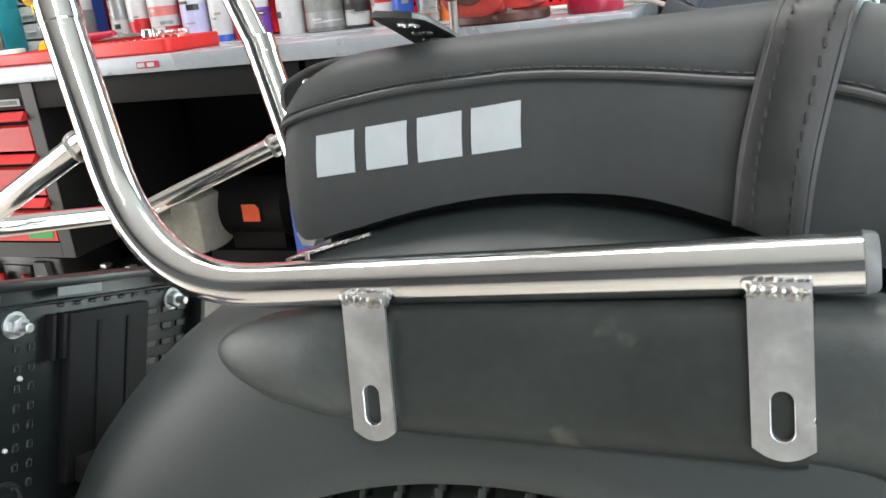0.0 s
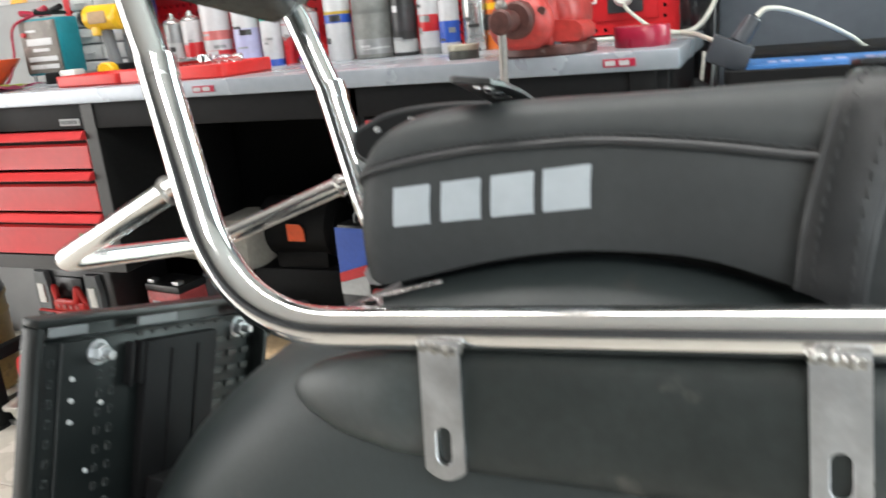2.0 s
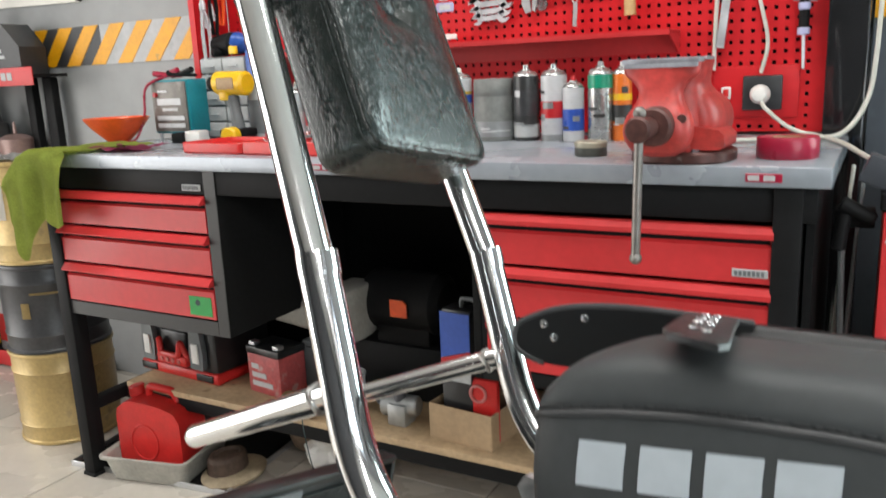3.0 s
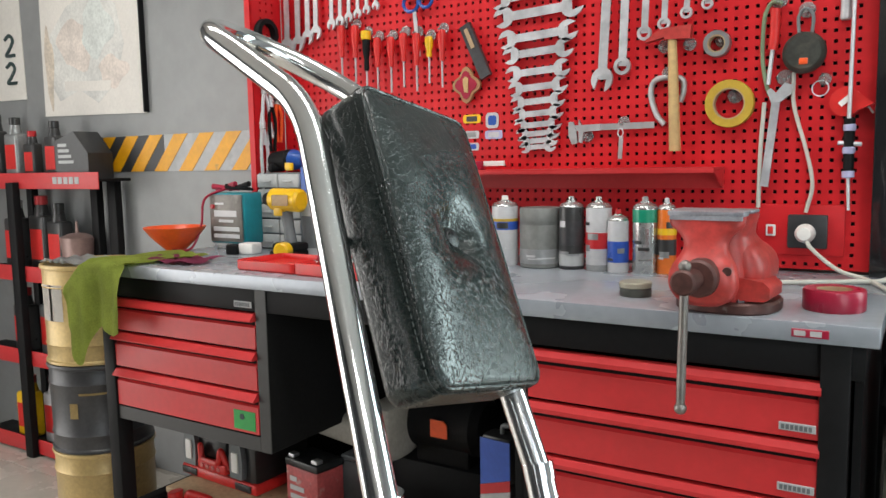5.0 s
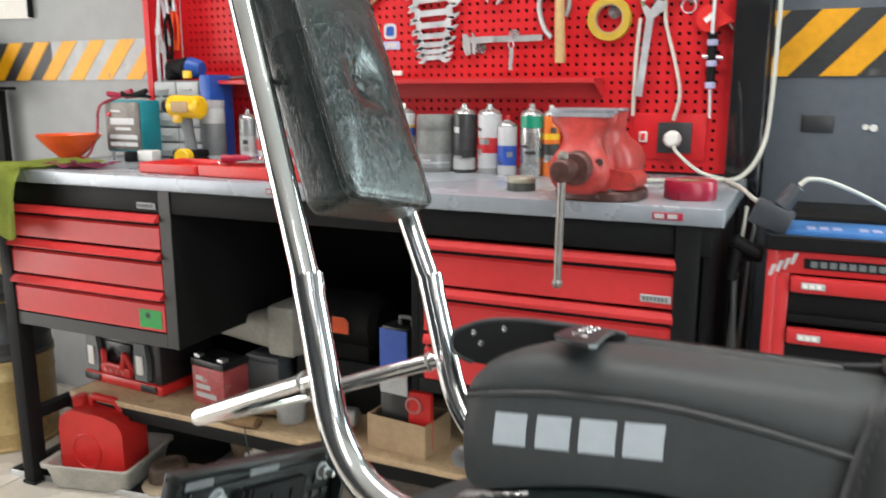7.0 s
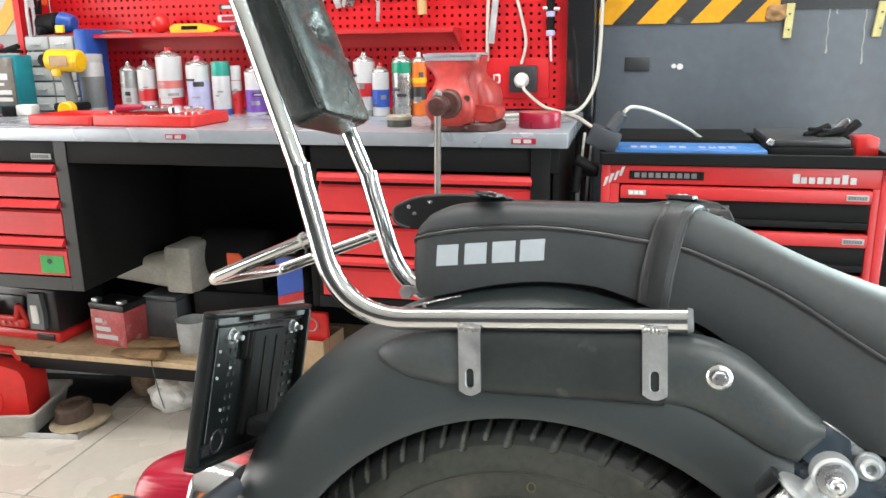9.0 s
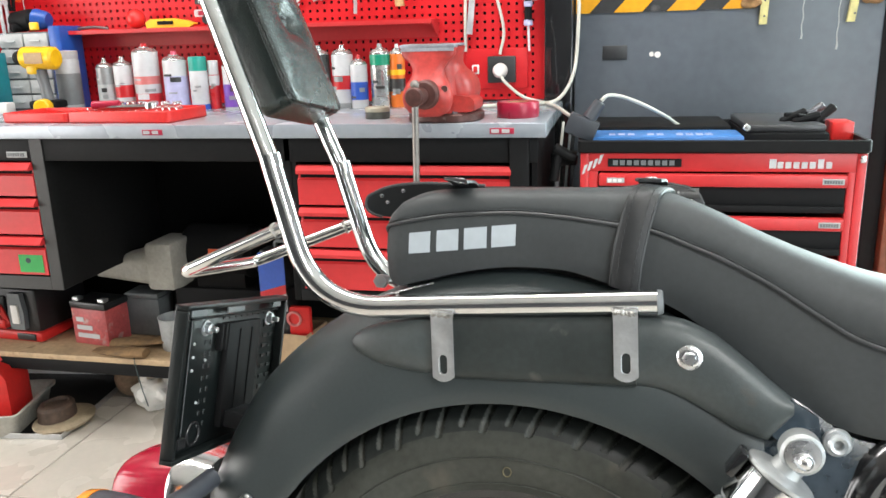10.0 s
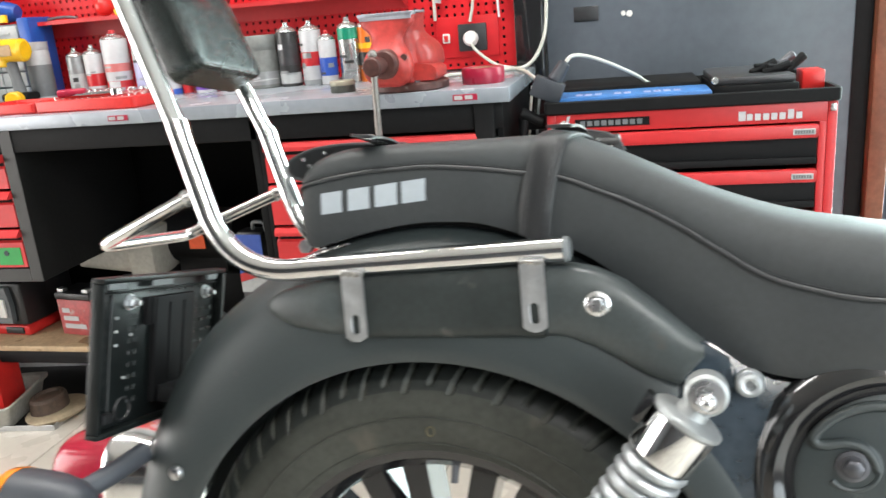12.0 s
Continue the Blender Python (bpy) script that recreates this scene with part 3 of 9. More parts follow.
# ---- floor tiles ----
bm = B()
box(bm, (X0, Y0, -0.05), (X1, Y1, -0.003))
floor = solo("floor", bm, GROUT, "beige glazed floor tiles with dark joints", kind="structure", smooth=False)
TS = 0.60
bm = B()
box(bm, (-TS / 2 + 0.002, -TS / 2 + 0.002, -0.012), (TS / 2 - 0.002, TS / 2 - 0.002, 0.0), 0.0015, 1)
proto = part("tile", bm, TILE, floor)
proto.location = (-1.055 + 0.3, 1.55 + 0.3, 0)
xs = [-1.055 + 0.3 + TS * k for k in range(-5, 7)]
ys = [1.55 + 0.3 + TS * k for k in range(-9, 2)]
for tx in xs:
    for ty in ys:
        ax, bx_ = max(X0, tx - TS / 2), min(X1, tx + TS / 2)
        ay, by = max(Y0, ty - TS / 2), min(Y1, ty + TS / 2)
        if bx_ - ax < 0.03 or by - ay < 0.03 or (abs(tx - proto.location.x) < 0.01 and abs(ty - proto.location.y) < 0.01):
            continue
        t_ = new("tile", proto.data)
        t_.parent, t_.location = floor, ((ax + bx_) / 2, (ay + by) / 2, 0)
        t_.scale = ((bx_ - ax) / TS, (by - ay) / TS, 1)

# ---- work bench ----
BF, BB, BT = 1.755, 2.36, 0.967
BX0, BX1 = -1.635, 0.362
bench = thing("workbench", "long black steel workbench with a grey steel top", "workbench")
bm = B()
box(bm, (BX0, BF, BT - 0.034), (BX1, BB, BT), 0.0025)
part("worktop", bm, BENCH_TOP, bench, "scuffed light grey steel top")
bm = B()
box(bm, (BX0 + 0.03, BF + 0.022, 0.872), (BX1 - 0.02, BF + 0.05, BT - 0.034), 0.003)
part("apron", bm, BENCH_BLACK, bench)
for lx in (BX0 + 0.022, BX1 - 0.085):
    for ly in (BF + 0.012, BB - 0.07):
        bm = B()
        box(bm, (lx, ly, 0.012), (lx + 0.045, ly + 0.05, BT - 0.034), 0.003)
        box(bm, (lx - 0.004, ly - 0.004, 0.0), (lx + 0.049, ly + 0.054, 0.012), 0.003)
        part("leg", bm, BENCH_BLACK, bench)
for z_, y_ in ((0.205, BF + 0.165), (0.205, BB - 0.06)):
    bm = B()
    box(bm, (BX0 + 0.03, y_, z_ - 0.012), (BX1 - 0.03, y_ + 0.03, z_ + 0.030), 0.003)
    part("rail", bm, BENCH_BLACK, bench)
for lx in (BX0 + 0.03, BX1 - 0.075):
    bm = B()
    box(bm, (lx, BF + 0.06, 0.20), (lx + 0.035, BB - 0.06, 0.235), 0.003)
    part("rail", bm, BENCH_BLACK, bench)
# back under the bench, its shade put into the near-black colour
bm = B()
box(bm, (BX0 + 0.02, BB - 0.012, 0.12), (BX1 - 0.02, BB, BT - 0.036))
part("back_panel", bm, SHADE_BLACK, bench, smooth=False)
bm = B()
box(bm, (BX1 - 0.035, BF + 0.03, 0.2), (BX1 - 0.022, BB - 0.02, BT - 0.036))
part("side_panel", bm, BENCH_BLACK, bench, smooth=False)


def nameplate(parent, name, x, z, y, w, h, plate, bars, n=7):
    """A small plate with a row of plain bars for its lettering."""
    bm = B()
    box(bm, (x - w / 2, y - 0.003, z - h / 2), (x + w / 2, y, z + h / 2), 0.0008, 1)
    pl = part(name, bm, plate, parent)
    bm = B()
    step = w * 0.86 / n
    for k in range(n):
        a = x - w * 0.43 + k * step
        box(bm, (a, y - 0.0042, z - h * 0.30), (a + step * 0.72, y - 0.003, z + h * 0.30))
    part("lettering", bm, bars, pl, smooth=False)


for nx in (-0.622, 0.262):
    nameplate(bench, "maker_plate", nx, 0.949, BF, 0.056, 0.014, TAPE_RED, LIGHT_GREY, 2)

# shelf of plywood under the bench
bm = B()
box(bm, (BX0 + 0.075, BF + 0.158, 0.2355), (BX1 - 0.09, BB - 0.02, 0.2535), 0.002)
solo("plywood_shelf", bm, WOOD, "worn plywood shelf board under the workbench", "shelf")


def drawer_cabinet(name, x0, x1, z0, z1, fx0, fx1, tops, bottom, label, plates, lip=1.0, framed=False):
    """Black steel cabinet with red drawers, each with a turned pull lip along its top."""
    cab = thing(name, label, "drawer cabinet")
    y = BF + 0.022
    t = 0.018

    def panel_of(nm, lo, hi, bev=0.002, mat=BENCH_BLACK):
        bm = B()
        box(bm, lo, hi, bev)
        part(nm, bm, mat, cab)

    # side panels darker than the frame: their shade is in the colour
    panel_of("side_panel", (x0, y, z0), (x0 + t, BB - 0.08, z1), mat=SHADE_BLACK)
    panel_of("side_panel", (x1 - t, y, z0), (x1, BB - 0.08, z1), mat=SHADE_BLACK)
    panel_of("bottom_panel", (x0 + t, y, z0), (x1 - t, BB - 0.08, z0 + 0.03))
    panel_of("top_panel", (x0 + t, y + 0.001, z1 - 0.02), (x1 - t, BB - 0.08, z1 - 0.001))
    panel_of("back_panel", (x0 + t, BB - 0.1, z0 + 0.03), (x1 - t, BB - 0.08, z1 - 0.02), 0.0)
    if fx0 - x0 > t + 0.005:
        panel_of("stile", (x0 + t, y + 0.002, z0 + 0.03), (fx0 - 0.004, y + 0.05, z1 - 0.02), 0.0)
    if x1 - fx1 > t + 0.005:
        panel_of("stile", (fx1 + 0.004, y + 0.002, z0 + 0.03), (x1 - t, y + 0.05, z1 - 0.02), 0.0)
    if framed:
        for lo, hi in (((x0, y - 0.003, z0), (fx0 - 0.003, y - 0.0003, z1)), ((fx1 + 0.003, y - 0.003, z0), (x1, y - 0.0003, z1)), ((fx0 - 0.003, y - 0.003, z0), (fx1 + 0.003, y - 0.0003, bottom - 0.003))):
            bm = B()
            box(bm, lo, hi, 0.0008, 1)
            part("front_frame", bm, FRAME_GREY, cab, "charcoal grey front frame")
    for k, top in enumerate(tops):
        low = tops[k + 1] + 0.006 if k + 1 < len(tops) else bottom
        bm = B()
        # front with a forward-turned lip and a finger recess under it
        prof = [(y + 0.012, low), (y - 0.004, low + 0.002), (y - 0.004, top - 0.036), (y + 0.004, top - 0.030), (y + 0.004, top - 0.019),
                (y - 0.004 - 0.013 * lip, top - 0.0205), (y - 0.004 - 0.016 * lip, top - 0.019), (y - 0.004 - 0.0165 * lip, top - 0.0165 + 0.011 * (1 - lip)), (y - 0.006, top - 0.001), (y - 0.004, top), (y + 0.012, top)]
        slab(bm, prof, fx0, fx1, axis="x")
        d = part("drawer", bm, RED_PAINT, cab, smooth=False)
        # dark strip in the recess paints the shade under the lip
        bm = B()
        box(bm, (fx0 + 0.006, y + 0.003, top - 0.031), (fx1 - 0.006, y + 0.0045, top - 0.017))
        part("finger_recess", bm, SHADE_BLACK, d, smooth=False)
        if k < plates:
            nameplate(d, "maker_plate", fx1 - 0.035, top - 0.080, y - 0.004, 0.058, 0.014, LIGHT_GREY, GREY_PLASTIC)
    return cab


left_cab = drawer_cabinet("drawer_cabinet", -1.585, -0.965, 0.512, 0.931, -1.566, -1.005, (0.868, 0.769, 0.662), 0.553,
                          "black drawer cabinet with three red drawers under the bench", 0, framed=True)
nameplate(left_cab, "maker_plate", -1.045, 0.889, BF + 0.022, 0.062, 0.016, LIGHT_GREY, GREY_PLASTIC)
bm = B()
box(bm, (-1.092, BF + 0.0165, 0.562), (-1.016, BF + 0.018, 0.612))
sticker = part("green_sticker", bm, GREEN, left_cab, "green stuck label", smooth=False)
bm = B()
rod(bm, (-1.062, BF + 0.0155, 0.596), (-1.062, BF + 0.0165, 0.596), 0.008, seg=12)
part("sticker_mark", bm, PRINT_DARK, sticker, smooth=False)
drawer_cabinet("drawer_cabinet", -0.285, 0.300, 0.512, 0.931, -0.252, 0.280, (0.864, 0.758, 0.650), 0.545,
               "black drawer cabinet with three wide red drawers under the bench", 3, 0.5)

# slack cord drooping under the bench top, and cords down the gap beside the bench
bm = B()
pipe(bm, smooth_line([(-0.62, 1.82, 0.928), (-0.565, 1.83, 0.902), (-0.515, 1.84, 0.886), (-0.462, 1.85, 0.878), (-0.40, 1.85, 0.886), (-0.34, 1.84, 0.905), (-0.300, 1.82, 0.929)]), 0.0030, 8)
solo("slack_cord", bm, CARDBOARD, "thin pale cord drooping under the bench top", "cord")
for cx_, cm in ((0.372, CORD), (0.392, GREY_PLASTIC)):
    bm = B()
    pipe(bm, smooth_line([(cx_ + 0.012, 2.02, 0.94), (cx_ + 0.004, 1.96, 0.80), (cx_ - 0.002, 1.93, 0.55), (cx_ + 0.003, 1.93, 0.25), (cx_ + 0.006, 1.95, 0.004)]), 0.0035, 8)
    solo("hanging_cord", bm, cm, "thin cord hanging in the gap beside the workbench", "cord", "cords beside the bench")

# ---- motorcycle, leaning on its stand ----
BIKE = pose(0.154, 0.815, 1.024, 0, 0, -5.5) @ pose(0, 0, 0, -11.3, 0, 0)
bike = thing("motorcycle", "matt black cruiser motorcycle leaning on its stand", "motorcycle", m=BIKE)
AX, AZ = 0.281, -0.543


def polar(r, deg):
    return AX + r * math.cos(radians(deg)), AZ + r * math.sin(radians(deg))


# rear mudguard: crown and deep side skirts
CROWN = [(-20, 0.345), (5, 0.362), (25, 0.378), (45, 0.404), (60, 0.424), (75, 0.438), (90, 0.443), (105, 0.438), (120, 0.430), (135, 0.423),
         (148, 0.408), (160, 0.396), (172, 0.388), (185, 0.386), (198, 0.384)]
bm = B()
rings = []
for k in range(0, 89):
    deg = -20 + 218 * k / 88
    (rc,) = table(CROWN, deg)
    ra = 0.303 + 0.009 * math.cos(radians(deg)) + 0.008 * math.sin(radians(deg))
    prof = []
    for fr, yy in ((0.0, 0.0895), (0.04, 0.0925), (0.12, 0.093), (0.35, 0.0915), (0.55, 0.0875), (0.72, 0.079), (0.86, 0.063), (0.95, 0.042), (0.99, 0.021), (1.0, 0.0)):
        prof.append((ra + (rc - ra) * fr, yy))
    full = [(r, -y) for r, y in prof] + [(r, y) for r, y in prof[::-1][1:]]
    inner = [(r - 0.004, y * 0.955) for r, y in full[::-1]]
    inner[0] = (full[-1][0] + 0.001, full[-1][1] * 0.96)
    inner[-1] = (full[0][0] + 0.001, full[0][1] * 0.96)
    ring = []
    for r, y in full + inner:
        x, z = polar(r, deg)
        ring.append((x, y, z))
    rings.append(ring)
grid_faces(bm, rings, True, True, True)
part("rear_mudguard", bm, MATT_BLACK, bike, "matt black rear mudguard", angle=50)

# side strut covers
STRUT_ROWS = [(0.1115, -0.1820, -0.1865), (0.1150, -0.1765, -0.1925), (0.125, -0.1700, -0.1985), (0.145, -0.1625, -0.2060), (0.186, -0.1540, -0.2110), (0.25, -0.1485, -0.2085),
              (0.31, -0.144, -0.2050), (0.38, -0.1375, -0.2015), (0.417, -0.1360, -0.2025), (0.44, -0.139, -0.2090), (0.465, -0.150, -0.2215), (0.49, -0.168, -0.2340), (0.513, -0.187, -0.2390),
              (0.5315, -0.201, -0.2135)]
DOME = ((0.0, 0.0), (0.02, 0.36), (0.06, 0.58), (0.13, 0.76), (0.25, 0.91), (0.4, 0.985), (0.52, 1.0), (0.65, 0.98), (0.80, 0.86), (0.92, 0.62), (0.975, 0.38), (1.0, 0.0))
FLAT = ((0.0, 0.0), (0.015, 0.55), (0.05, 0.80), (0.12, 0.93), (0.25, 0.985), (0.4, 1.0), (0.52, 1.0), (0.65, 1.0), (0.80, 0.975), (0.92, 0.88), (0.975, 0.62), (1.0, 0.0))


def strut_ring(x, side, shape, grow, swell):
    zt, zb = table(STRUT_ROWS, x)
    zt, zb = zt + grow, zb - grow
    ring = [(x, side * (0.084 + (0.0200 + grow) * out * swell), zt - (zt - zb) * fr) for fr, out in shape]
    return ring + [(x, side * 0.070, zb), (x, side * 0.070, zt)]


for side in (-1, 1):
    bm = B()
    rings = []
    for x in np.concatenate([[0.1115, 0.1127, 0.115, 0.119], np.linspace(0.125, 0.5315, 44)]):
        swell = min(1.0, max(0.0, (x - 0.110) / 0.070) ** 0.5) - 0.17 * min(1.0, max(0.0, (x - 0.19) / 0.06))
        dent = 0.10 * math.exp(-((x - 0.200) / 0.007) ** 2)
        rings.append(strut_ring(x, side, DOME, 0.0, swell - dent))
    grid_faces(bm, rings, True, True, True)
    cover = part("strut_cover", bm, STRUT, bike, "dusty black fender strut cover", angle=60)
    bm = B()
    rings = []
    for x in np.linspace(0.2085, 0.3985, 26):
        end = min(1.0, (min(x - 0.2085, 0.3985 - x) + 0.0006) / 0.004)
        rings.append(strut_ring(x, side, FLAT, 0.0016 * end + 0.0002, 0.86))
    grid_faces(bm, rings, True, True, True)
    part("sleeve", bm, SLEEVE, cover, "scuffed dark rubber sleeve", angle=60)
    # domed bolt with flange
    bm = B()
    mm = pose(0.4435, side * 0.0995, -0.1685, -90 * side, 0, 0)
    lathe(bm, [(0.0, 0.0), (0.0112, 0.0), (0.0112, 0.0015), (0.0095, 0.0030), (0.0066, 0.0036)], mm, 28)
    lathe(bm, [(0.0066, 0.003), (0.0066, 0.0075), (0.0055, 0.0085), (0.0, 0.0088)], mm, 6)
    part("bolt", bm, BRIGHT, cover, "shiny hexagon flange bolt")
    # small screw low on the mudguard
    bm = B()
    lathe(bm, [(0.0, 0.0), (0.0085, 0.0), (0.0085, 0.0015), (0.0065, 0.0045), (0.0, 0.0052)], pose(-0.006, side * 0.0925, -0.3695, -90 * side, 0, 0), 20)
    part("screw", bm, BRIGHT, bike, "domed steel screw")

# wheel: tyre with cut grooves, rim, spokes
wheel = new("rear_wheel")
wheel.parent = bike
wheel.matrix_basis = pose(AX, 0, AZ)
TYRE = [(0.205, 0.046), (0.212, 0.0500), (0.222, 0.0555), (0.236, 0.0600), (0.250, 0.0620), (0.262, 0.0620), (0.271, 0.0605), (0.277, 0.0585), (0.284, 0.0555),
        (0.290, 0.0520), (0.295, 0.0475), (0.3000, 0.0400), (0.3045, 0.0290), (0.3075, 0.0150), (0.3085, 0.0)]
full = []
for (r, y), (r2, y2) in zip(TYRE, TYRE[1:]):
    full += [(r + (r2 - r) * j / 3, -(y + (y2 - y) * j / 3)) for j in range(3)]
full += [(TYRE[-1][0], 0.0)] + [(r, -y) for r, y in full[::-1]]
GROOVES, PER = 72, 16
rings = []
for k in range(GROOVES * PER):
    ring = []
    for i, (r, y) in enumerate(full):
        out = min(i, len(full) - 1 - i) / 3
        place = k / PER + (out - 6) * 0.10
        g = place % 1.0
        start = 6.2 if int(place) % 2 else 7.3
        reach = min(1.0, max(0.0, (out - start) / 0.5)) * min(1.0, max(0.0, (12.6 - out) / 0.5))
        deep = 0.0048 * reach * min(1.0, max(0.0, (0.155 - abs(g - 0.5)) / 0.05))
        deep += 0.0030 * max(0.0, 1.0 - abs(out - 13.4) / 0.4)
        a = 2 * math.pi * k / (GROOVES * PER)
        rr = r - deep
        yy = y * (1 - deep * 3)
        ring.append((rr * math.cos(a), yy, rr * math.sin(a)))
    rings.append(ring)
bm = B()
made = [[bm.verts.new(p) for p in ring] for ring in rings]
for a, c in zip(made, made[1:] + made[:1]):
    for i in range(len(a) - 1):
        f = bm.faces.new((a[i], a[i + 1], c[i + 1], c[i]))
        out = min(i, len(full) - 2 - i) / 3
        ground = full[i][0] - math.hypot(a[i].co.x, a[i].co.z)
        # dark land paints shade, the lighter groove floors paint caught light
        f.material_index = 1 if out > 6.4 and ground < 0.0024 else 0
tyre = part("tyre", bm, RUBBER, wheel, "black rubber tyre with slanting grooves", angle=25)
tyre.data.materials.append(SHADED_TREAD)
# moulded rib on the wall and a chalk dot
bm = B()
for rr, yy in ((0.2185, 0.0542), (0.2475, 0.0622)):
    for s in (-1, 1):
        pipe(bm, [(rr * math.cos(a), s * yy, rr * math.sin(a)) for a in np.linspace(0, 2 * math.pi, 97)[:-1]], 0.0012, 6, closed=True)
part("sidewall_rib", bm, RUBBER, wheel)
bm = B()
pipe(bm, [(-0.007 + 0.0042 * math.cos(a), -0.0612, 0.2335 + 0.0048 * math.sin(a)) for a in np.linspace(0, 2 * math.pi, 25)[:-1]], 0.0007, 6, closed=True)
part("paint_dot", bm, material("faded_yellow_paint", (0.11, 0.095, 0.045), 0.6, vary=0.3, scale=200), wheel, "faint yellow paint ring")
bm = B()
RIM = [(0.2005, -0.046), (0.211, -0.049), (0.2125, -0.046), (0.208, -0.043), (0.203, -0.040), (0.197, -0.034), (0.193, -0.022), (0.193, 0.022), (0.197, 0.034), (0.203, 0.040), (0.208, 0.043), (0.2125, 0.046), (0.211, 0.049), (0.2005, 0.046), (0.188, 0.030), (0.186, 0.0), (0.188, -0.030)]
rings = [[(r * math.cos(a), y, r * math.sin(a)) for r, y in RIM] for a in np.linspace(0, 2 * math.pi, 97)]
grid_faces(bm, rings, True)
bmesh.ops.remove_doubles(bm, verts=bm.verts[:], dist=1e-6)
part("rim", bm, GLOSS_BLACK, wheel, "gloss black alloy rim")
for k in range(9):
    a = radians(90 + 20 + 40 * k)
    bm = B()
    for s in (-1, 1):
        d = Vector((math.cos(a + s * 0.14), 0, math.sin(a + s * 0.14)))
        c = Vector((math.cos(a), 0, math.sin(a)))
        w = Vector((-math.sin(a), 0, math.cos(a)))
        p0, p1 = c * 0.045 + s * w * 0.006, d * 0.190
        n_ = (p1 - p0).normalized().cross(Vector((0, 1, 0)))
        ring0 = [p0 + n_ * u_ * 0.011 + Vector((0, v_, 0)) for u_, v_ in ((-1, -0.022), (1, -0.022), (1, 0.022), (-1, 0.022))]
        ring1 = [p1 + n_ * u_ * 0.014 + Vector((0, v_, 0)) for u_, v_ in ((-1, -0.026), (1, -0.026), (1, 0.026), (-1, 0.026))]
        grid_faces(bm, [ring0, ring1], True, True, True)
    part("spoke", bm, GLOSS_BLACK, wheel, smooth=False)
bm = B()
lathe(bm, [(0.018, -0.075), (0.03, -0.07), (0.03, -0.055), (0.055, -0.045), (0.06, 0.0), (0.055, 0.045), (0.03, 0.055), (0.03, 0.07), (0.018, 0.075)], pose(0, 0, 0, 90, 0, 0), 40)
part("hub", bm, ALUMINIUM, wheel)
bm = B()
rod(bm, (0.009, -0.030, 0.190), (0.009, -0.036, 0.172), 0.0042, 0.0036, 12)
part("valve_stem", bm, DARK_STEEL, wheel)

# seat
SEAT = [  # x, top, piping, bottom, half width
    (0.1290, -0.0720, -0.0760, -0.1060, 0.030), (0.1310, -0.0620, -0.0700, -0.1120, 0.043), (0.1350, -0.0525, -0.0665, -0.1200, 0.051), (0.1420, -0.0440, -0.0640, -0.1260, 0.056),
    (0.1520, -0.0358, -0.0615, -0.1275, 0.059), (0.1750, -0.0272, -0.0565, -0.1215, 0.060), (0.2110, -0.0240, -0.0510, -0.1115, 0.060), (0.2450, -0.0222, -0.0485, -0.1045, 0.060), (0.2790, -0.0215, -0.0470, -0.1010, 0.060),
    (0.3240, -0.0200, -0.0495, -0.1020, 0.060), (0.3610, -0.0185, -0.0535, -0.1110, 0.060), (0.3850, -0.0180, -0.0560, -0.1190, 0.060), (0.4100, -0.0205, -0.0605, -0.1240, 0.061), (0.4400, -0.0295, -0.0715, -0.1380, 0.063),
    (0.4700, -0.0420, -0.0830, -0.1600, 0.066), (0.5080, -0.0590, -0.1015, -0.1890, 0.071), (0.5450, -0.0735, -0.1235, -0.2130, 0.078), (0.5800, -0.0850, -0.1430, -0.2250, 0.086), (0.6150, -0.0935, -0.1520, -0.2270, 0.094),
    (0.6500, -0.0985, -0.1570, -0.2190, 0.101), (0.7000, -0.1040, -0.1560, -0.2050, 0.108), (0.7700, -0.1000, -0.1480, -0.1900, 0.108), (0.8100, -0.0900, -0.1350, -0.1800, 0.098)]


def fine_rows(rows, n):
    """Smooth in-between rows."""
    out = []
    pts = [[Vector((r[0], r[k], 0)) for r in rows] for k in range(1, len(rows[0]))]
    lines = [smooth_line(p, n) for p in pts]
    for i in range(len(lines[0])):
        out.append([lines[0][i].x] + [ln[i].y for ln in lines])
    return out


seat_rows = fine_rows(SEAT, 4)


def seat_side(x, fr):
    """Point on the seat's right flank; fr 0 at the bottom, 1 at the piping."""
    zt, zp, zb, hw = table(seat_rows, x)
    bulge = 0.0035 * math.sin(math.pi * fr)
    return Vector((x, -(hw - 0.002 + bulge - 0.004 * (1 - fr) ** 2), zb + (zp - zb) * fr))


bm = B()
rings = []
for x, zt, zp, zb, hw in seat_rows:
    ring = []
    for fr in (0.0, 0.06, 0.2, 0.4, 0.6, 0.8, 0.95, 1.0):
        bulge = 0.0035 * math.sin(math.pi * fr)
        ring.append((x, -(hw - 0.002 + bulge - 0.004 * (1 - fr) ** 2), zb + (zp - zb) * fr))
    crown = zt - zp
    for u, h in ((0.995, 0.10), (0.985, 0.30), (0.955, 0.52), (0.88, 0.74), (0.74, 0.89), (0.5, 0.97), (0.22, 1.0)):
        ring.append((x, -hw * u, zp + crown * h))
    ring += [(px, -py, pz) for px, py, pz in ring[::-1]]
    rings.append(ring)
grid_faces(bm, rings, True, True, True)
seat = part("seat", bm, SEAT_VINYL, bike, "matt black vinyl dual seat", angle=60)
